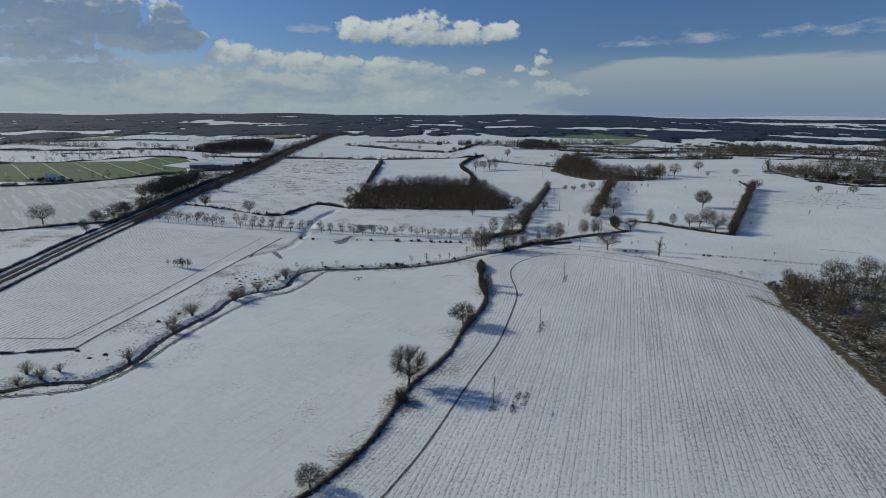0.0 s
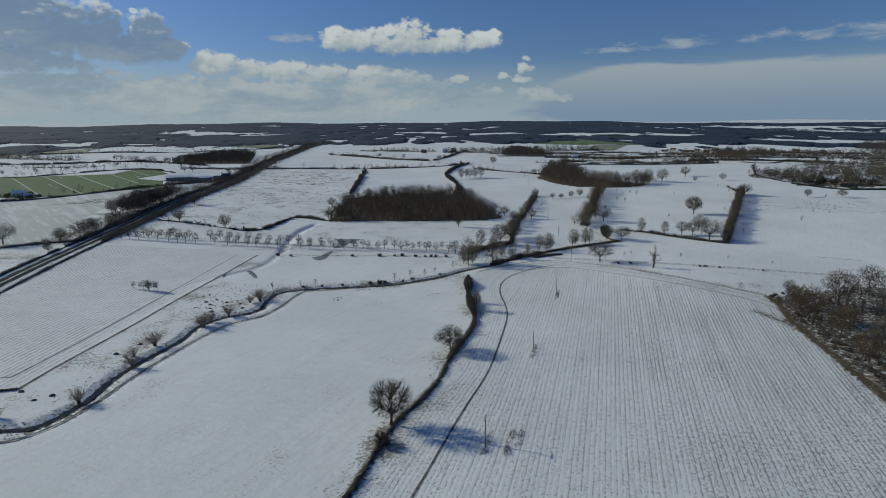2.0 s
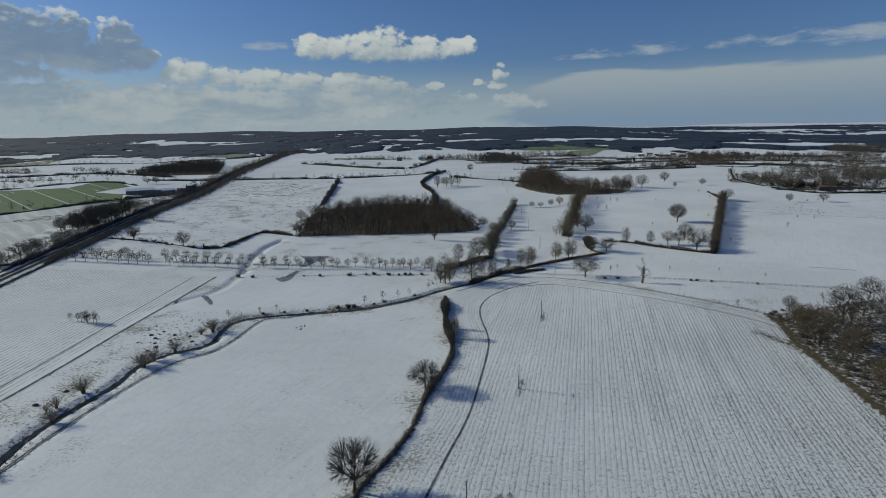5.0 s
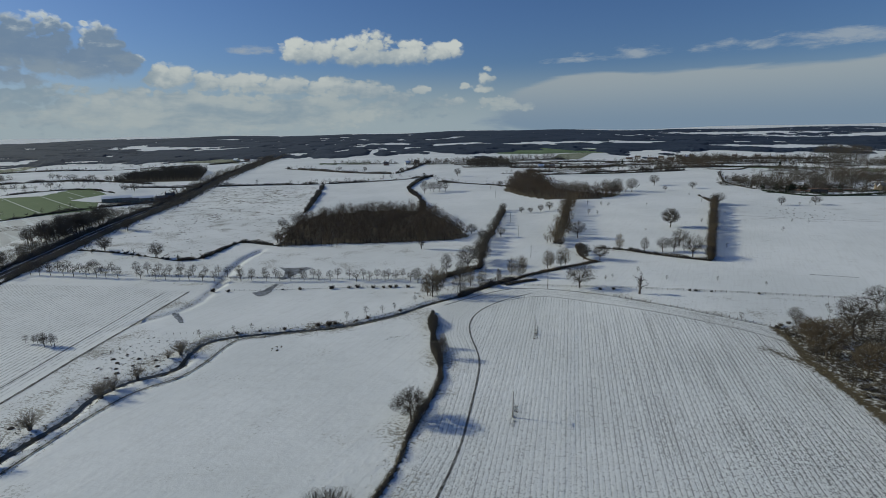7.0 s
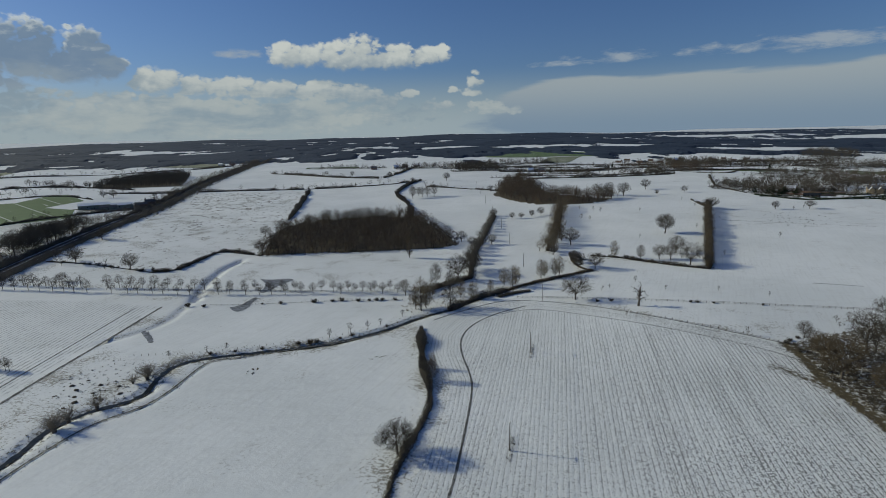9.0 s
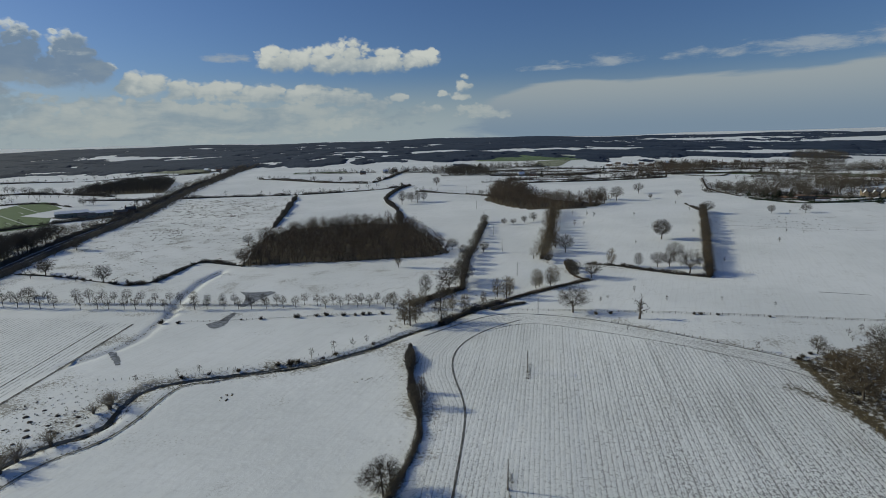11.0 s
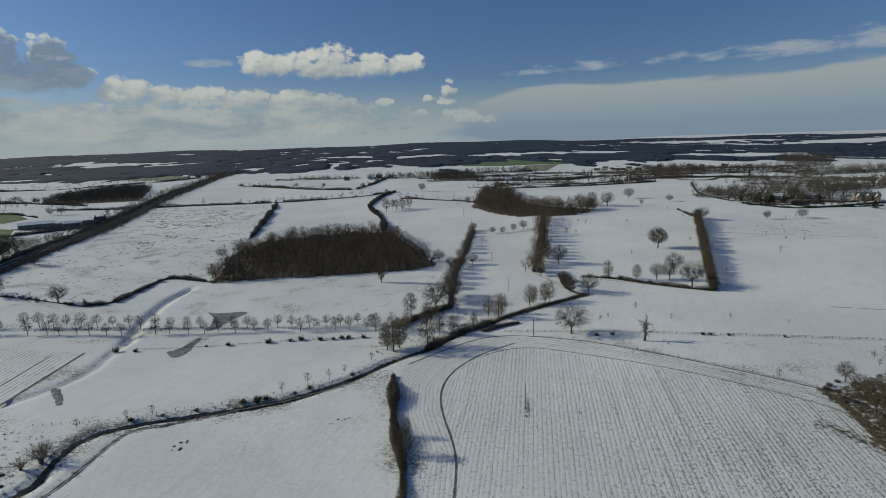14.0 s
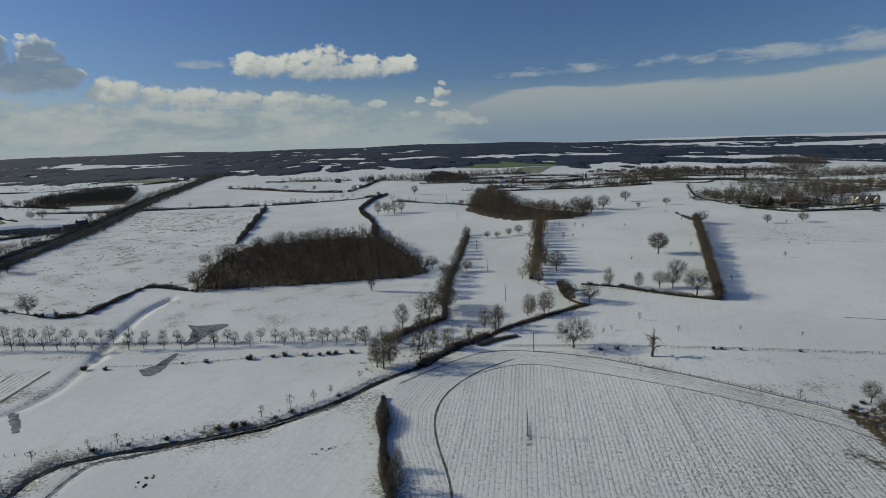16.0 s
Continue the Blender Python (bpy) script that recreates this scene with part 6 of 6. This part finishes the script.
POLES = [(16.2, 152), (41, 211), (65, 274.5), (89, 338), (98.5, 412), (106, 482), (115, 552), (123, 632), (131, 711), (139, 790), (148, 872)]
first_pole = utility_pole()
for k, (x, y) in enumerate(POLES):
    m = pose(x, y, ground_z(x, y), 0.8 * math.sin(k * 2.1), 0.8 * math.cos(k * 1.7), 68 if k > 3 else 68)
    if k == 0:
        first_pole.matrix_basis = m
    else:
        copy_thing(first_pole, m)
for k, (a, b) in enumerate(zip(POLES[:-1], POLES[1:])):
    for side in (-1.05, 0.0, 1.05):
        d = unit(np.array((b[0] - a[0], b[1] - a[1])))
        n_ = np.array((d[1], -d[0])) * side
        cu = bpy.data.curves.new("power_line", "CURVE")
        cu.dimensions, cu.bevel_depth, cu.bevel_resolution = "3D", 0.012, 0
        sp = cu.splines.new("POLY")
        sp.points.add(10)
        top = 8.78 if side else 9.14
        for q in range(11):
            t = q / 10
            x, y = a[0] + (b[0] - a[0]) * t + n_[0], a[1] + (b[1] - a[1]) * t + n_[1]
            z = (ground_z(*a) + top) * (1 - t) + (ground_z(*b) + top) * t - 4 * 0.9 * t * (1 - t)
            sp.points[q].co = (x, y, z, 1)
        cu.materials.append(STEEL)
        tagged(new("power_line", cu), "thin sagging wire between the power poles", "cable", "power lines")


# ---------------------------------------------------------------- weeds, tufts and rubble
def tuft_arrays(seed, n, height, spread_, thin):
    rng = np.random.default_rng(seed)
    v, f = [], []
    for k in range(n):
        p = np.array((*(rng.normal(size=2) * spread_ * 0.4), 0))
        d = unit(np.array((*(rng.normal(size=2) * 0.5), 1.0)))
        w = unit(np.cross(d, rng.normal(size=3))) * thin / 2
        q = p + d * height * rng.uniform(0.5, 1.1)
        v += [p - w, p + w, q]
        f.append((3 * k, 3 * k + 1, 3 * k + 2))
    return np.array(v, np.float32), np.array(f, np.int32)


TUFTS = [tuft_arrays(k, 9, 0.45, 0.5, 0.12) for k in range(3)]
WEEDS = [tuft_arrays(10 + k, 16, 1.1, 0.9, 0.08) for k in range(3)]
tuft_rows = []
for k, (pts, off, gap, lo, hi, jit) in enumerate([(STREAM, 3.0, 0.9, 0.6, 1.6, 1.2), (STREAM, -3.0, 0.9, 0.6, 1.6, 1.2), (STREAM, 5.0, 1.6, 0.5, 1.3, 2.0), (STREAM, -5.5, 1.3, 0.5, 1.4, 2.4), (BANK, 1.5, 1.2, 0.5, 1.3, 0.9), (BANK, -1.2, 1.0, 0.5, 1.3, 0.8), (MAIN_HEDGE, -3.5, 1.0, 0.5, 1.2, 1.6), (MAIN_HEDGE, 2.6, 1.2, 0.5, 1.1, 0.8), (MAIN_HEDGE, -7.0, 1.1, 0.3, 0.9, 3.5), (FIELD_EDGE, -1.5, 0.9, 0.5, 1.3, 1.4), (FIELD_EDGE, -6, 1.2, 0.4, 1.0, 4.0), (STRIP_EDGE, 1.5, 0.6, 0.8, 1.8, 1.6), (STRIP_EDGE, -2.0, 0.6, 0.8, 1.8, 2.0), (OLD_DITCH, 1.5, 1.0, 0.5, 1.3, 1.0), (LEFT_LINES[0], 0.8, 1.6, 0.4, 1.0, 0.6), (DITCH_HEDGE, 4.0, 0.8, 0.6, 1.6, 1.8), (DITCH_HEDGE, -4.0, 0.8, 0.6, 1.6, 1.8)]):
    tuft_rows.append(belt(pts, off, gap, 300 + k, lo, hi, 3, jit, 0.15))
thicket("grass_tufts", TUFTS, np.vstack(tuft_rows), GRASS_TUFT, "dead grass tufts standing out of the snow", "grass")
weed_rows = [belt([(x - 1.2, y - 5), (x + 2.6, y + 6)], 0, 0.8, 400 + k, 0.5, 1.2, 3, 0.5) for k, (x, y) in enumerate(POLES[:3])]
weed_rows.append(belt([(21, 146), (25, 158)], 0, 0.8, 410, 0.6, 1.5, 3, 0.5))
weed_rows.append(belt([(25, 150), (28, 158)], 0, 0.8, 411, 0.6, 1.5, 3, 0.5))
thicket("weeds", WEEDS, np.vstack(weed_rows), TWIG_DARK, "dark uncut weeds round the foot of the power poles", "weeds")
rough_rows = [fill([(-114, 262), (-88, 268), (-86, 292), (-104, 300), (-120, 280)], 3.2, 420, 0.8, 2.0, 3), fill([(-128, 172), (-116, 182), (-116, 205), (-112, 230), (-121, 230), (-124, 200)], 3.5, 421, 0.6, 1.5, 3)]
thicket("weeds", TUFTS, np.vstack(rough_rows), TWIG_DARK, "dark clods and tussocks on the rough river meadow", "tussocks")


# ---------------------------------------------------------------- fences
def fence(pts, gap, label, rails=2, tall=1.15):
    line = smooth_line(pts, gap)
    ob = tagged(new("fence"), label, "fence")
    ob.location = (line[0][0], line[0][1], ground_z(*line[0]))
    o = np.array(ob.location)
    bm = bmesh.new()
    box(bm, -0.07, -0.07, -0.4, 0.07, 0.07, tall)
    post = bpy.data.meshes.new("post")
    bm.to_mesh(post)
    bm.free()
    post.materials.append(FENCE_WOOD)
    for q in line:
        c = part("post", post, ob)
        c.location = (q[0] - o[0], q[1] - o[1], ground_z(*q) - o[2])
    s = side_of(line)
    for k in range(rails):
        v, f = [], []
        h = tall * (0.42 + 0.45 * k)
        for i, (q, w) in enumerate(zip(line, s)):
            z = ground_z(*q) - o[2] + h
            for a, e in ((0.07, -0.05), (0.07, 0.05), (0.11, 0.05), (0.11, -0.05)):
                v.append((q[0] - o[0] + w[0] * a, q[1] - o[1] + w[1] * a, z + e))
            if i:
                for c in range(4):
                    f.append((4 * i - 4 + c, 4 * i - 4 + (c + 1) % 4, 4 * i + (c + 1) % 4, 4 * i + c))
        part("rail", mesh_of("rail", v, f, FENCE_WOOD), ob)
    return ob


fence([(78, 347), (104, 339), (126, 331), (168, 316), (199, 306), (240, 293)], 2.6, "grey post and rail fence crossing the snowy park")
fence([(-160, 406), (-109, 396), (-68, 387), (-25, 379), (17, 372)], 3.0, "grey post and rail fence along the avenue lane")
fence([(-91, 367), (-77, 364), (-58, 363), (-33, 362), (-13, 361), (16, 356)], 3.0, "low grey fence under the lane bushes", 1, 0.8)
fence([(118, 317), (133, 300), (148, 284), (166, 264)], 3.2, "old wire fence at the drilled field's edge", 1)
fence([(314.5, 525.4), (339.1, 509.0), (359.7, 497.1), (385.7, 481.7), (412.5, 468.8)], 6.0, "far wire fence across the snowy park", 1)
fence([(-100, 301), (-75, 299), (-50, 303), (-25, 306), (-5, 314)], 3.0, "old fence posts along the stream in dead grass", 0, 0.9)


def stump(x, y, r, h):
    bm = bmesh.new()
    bmesh.ops.create_icosphere(bm, subdivisions=2, radius=r, matrix=Matrix.Diagonal((1, 0.8, h, 1)))
    for v in bm.verts:
        v.co *= 1 + 0.25 * noise.noise(v.co * 2 + Vector((x, y, 0)))
    me = bpy.data.meshes.new("tussock")
    bm.to_mesh(me)
    bm.free()
    me.materials.append(EARTH)
    ob = tagged(new("tussock", me), "dark earthy tussock showing through the snow", "tussock", "meadow tussocks")
    ob.location = (x, y, ground_z(x, y))


tus = random.Random(3)
for x, y in [(-100, 268), (-97, 270), (-103, 262), (-106, 266), (-95, 262), (-108, 272), (-111, 276), (-101, 274), (-93, 272), (-114, 268), (-98, 264), (-105, 258), (-138, 186), (-130, 180), (-126, 183), (-118, 225), (-122, 216), (-107, 279), (-90, 266)]:
    stump(x + tus.uniform(-0.6, 0.6), y + tus.uniform(-0.6, 0.6), tus.uniform(0.5, 1.1), tus.uniform(0.4, 0.7))


# ---------------------------------------------------------------- buildings
def building(name, x, y, turn, length, depth, eaves, ridge, wall_mat, roof_mat, label, rows=2, cols=4, chimneys=1, snow=True, door=True, category="house", group=""):
    """A gabled building: walls, two roof slopes, windows with panes, a door and chimneys."""
    ob = tagged(new(name), label, category, group)
    ob.matrix_basis = pose(x, y, ground_z(x, y), 0, 0, turn)
    a, b = length / 2, depth / 2
    bm = bmesh.new()
    pts = [(-a, -b, -1), (a, -b, -1), (a, b, -1), (-a, b, -1), (-a, -b, eaves), (a, -b, eaves), (a, b, eaves), (-a, b, eaves), (-a, 0, ridge), (a, 0, ridge)]
    vs = [bm.verts.new(q) for q in pts]
    for f in ((0, 1, 5, 4), (2, 3, 7, 6), (1, 2, 6, 9, 5), (3, 0, 4, 8, 7), (3, 2, 1, 0)):
        bm.faces.new([vs[k] for k in f])
    bm_part("wall", bm, wall_mat, ob)
    for sgn in (-1, 1):
        bm = bmesh.new()
        o, t, drop = 0.4, 0.28, 0.4 * (ridge - eaves) / b
        ring = [(-a - o, sgn * (b + o), eaves - drop), (a + o, sgn * (b + o), eaves - drop), (a + o, 0, ridge), (-a - o, 0, ridge)]
        lo = [bm.verts.new((p[0], p[1], p[2] + 0.02)) for p in ring]
        hi = [bm.verts.new((p[0], p[1], p[2] + t)) for p in ring]
        bm.faces.new(hi), bm.faces.new(lo[::-1])
        for k in range(4):
            bm.faces.new((lo[k], lo[(k + 1) % 4], hi[(k + 1) % 4], hi[k]))
        bm_part("roof", bm, roof_mat if not snow or sgn < 0 and snow == "half" else SNOW, ob)
    for r in range(rows):
        for c in range(cols):
            wx_, wz_ = -a + length * (c + 0.5) / cols, eaves * (r + 0.55) / rows
            if door and r == 0 and c == cols // 2:
                bm = bmesh.new()
                box(bm, wx_ - 0.6, -b - 0.06, 0, wx_ + 0.6, -b + 0.02, 2.1)
                bm_part("door", bm, DOORS, ob)
                continue
            bm = bmesh.new()
            box(bm, wx_ - 0.65, -b - 0.07, wz_ - 0.75, wx_ + 0.65, -b + 0.02, wz_ + 0.75)
            fr = bm_part("window", bm, RENDERED, ob)
            bm = bmesh.new()
            box(bm, wx_ - 0.55, -b - 0.09, wz_ - 0.65, wx_ + 0.55, -b - 0.02, wz_ + 0.65)
            bm_part("pane", bm, PANE, fr)
    for k in range(chimneys):
        cx = -a * 0.85 + 1.7 * a * (k / max(1, chimneys - 1) if chimneys > 1 else 0.1)
        bm = bmesh.new()
        box(bm, cx - 0.6, -0.45, ridge - 0.8, cx + 0.6, 0.45, ridge + 2.0)
        ch = bm_part("chimney", bm, wall_mat, ob)
        bm = bmesh.new()
        for d in (-0.25, 0.25):
            rod(bm, ridge + 2.0, ridge + 2.5, 0.16, 0.12, cx + d)
        bm_part("chimney_pots", bm, TILE, ch)
    return ob


for k in (-1, 0, 1):
    building("manor_gable", 598 + k * 7.0 - 2.4, 652 - k * 4.9 - 3.4, 55, 8, 4.6, 5.2, 7.8, STONE, SLATE, "honey-coloured stone gable of the manor house", 1, 2, 1, "half", False, "house", "manor gables")
building("manor_house", 598, 652, -35, 24, 10, 6.0, 9.2, STONE, SLATE, "honey-coloured stone manor house with tall chimneys", 3, 8, 4, "half")
building("manor_wing", 623, 634, -35, 22, 9, 6.0, 9.0, STONE, SLATE, "lower stone wing of the manor house", 2, 6, 3, "half")
building("stable_block", 566, 700, -35, 16, 7, 3.6, 6.0, RENDERED, SLATE, "long pale stable block with a snowy roof", 1, 5, 1, True)
building("garden_cottage", 512, 690, -30, 12, 7, 4.8, 7.8, RENDERED, SLATE, "pale cottage among the garden trees", 2, 3, 2)
building("garden_cottage", 532, 712, -28, 14, 7, 4.8, 7.6, RENDERED, TILE, "rendered cottage behind the gardens", 2, 3, 1)
building("glasshouse", 500, 640, -32, 16, 6, 2.2, 4.0, PANE, PANE, "low glasshouse in the walled garden", 1, 4, 0, False)
building("barn", -352, 787, 24, 34, 14, 5.0, 7.4, CLAD, CLAD, "long grey farm barn with a snowy roof", 1, 5, 0, True, True, "barn")
building("barn", -322, 793, 24, 24, 12, 4.4, 6.6, CLAD, SLATE, "grey cattle shed with a snowy roof", 1, 4, 0, True, True, "barn")
building("barn", -330, 775, 24, 18, 8, 3.6, 5.6, CLAD, SLATE, "dark open shed of the farmyard", 1, 3, 0, "half", True, "barn")
building("barn", -302, 800, 24, 14, 8, 3.8, 6.0, BRICK, SLATE, "brick farm building beside the railway", 1, 3, 0, "half", True, "barn")
building("farmhouse", -298, 818, 24, 12, 7, 5.0, 7.8, BRICK, SLATE, "red brick farmhouse beside the barns", 2, 3, 2, "half")
field_sheet("farmyard", [(-376, 778), (-335, 756), (-290, 782), (-284, 830), (-310, 836), (-352, 810)], YARD, "muddy farmyard with patches of snow", 0.2)
building("roadside_cottage", -476, 650, 30, 12, 7, 4.4, 7.2, RENDERED, SLATE, "small cottage with a snowy roof by the road", 2, 3, 1)
building("shed", -462, 645, 30, 7, 5, 2.6, 4.2, CLAD, SLATE, "small dark shed by the road", 1, 2, 0, True, True, "shed")
for x, y, q in [(-490, 652, 2.2), (-484, 642, 1.8), (-468, 640, 1.6), (-456, 640, 2.4), (-450, 646, 2.0), (-470, 660, 2.6), (-488, 662, 2.2), (-498, 648, 1.8)]:
    plant("bush", BUSHES[0], x, y, q, "dark garden bush round the roadside cottage", "bush", "cottage bushes", 1.2)
vill = random.Random(8)
for k in range(16):
    x, y = 560 + k * 17 + vill.uniform(-6, 6), 1270 - k * 9 + vill.uniform(-14, 14)
    building("village_house", x, y, vill.uniform(-50, 20), vill.uniform(9, 14), 7, 4.8, vill.uniform(7.2, 8.2), (BRICK, RENDERED)[k % 2], TILE, "small village house with a snowy roof", 2, 3, 1, (True, "half")[k % 2], True, "house", "village houses")
for k, (x, y) in enumerate([(40, 1330), (62, 1345), (90, 1352), (-10, 1325), (300, 1120), (322, 1112), (-420, 1580), (-395, 1600)]):
    building("farm_cottage", x, y, vill.uniform(-30, 30), vill.uniform(10, 15), 7, 4.6, 7.6, (RENDERED, BRICK)[k % 2], SLATE, "distant cottage among bare trees", 2, 3, 1, (True, "half")[k % 2], True, "house", "distant cottages")


# walls of the manor garden
def garden_wall(pts, label):
    line = smooth_line(pts, 4.0)
    s = side_of(line)
    v, f = [], []
    for i, (q, w) in enumerate(zip(line, s)):
        z = ground_z(*q)
        for a, h in ((-0.25, -0.3), (-0.25, 2.2), (0.25, 2.2), (0.25, -0.3)):
            v.append((q[0] + w[0] * a, q[1] + w[1] * a, z + h))
        if i:
            for c in range(3):
                f.append((4 * i - 4 + c, 4 * i - 3 + c, 4 * i + 1 + c, 4 * i + c))
    tagged(new("garden_wall", mesh_of("garden_wall", v, f, BRICK)), label, "wall")


garden_wall([(486, 690), (492, 650), (530, 640)], "old brick wall of the kitchen garden")
garden_wall([(505, 700), (520, 668), (556, 655)], "brick garden wall behind the lawn")
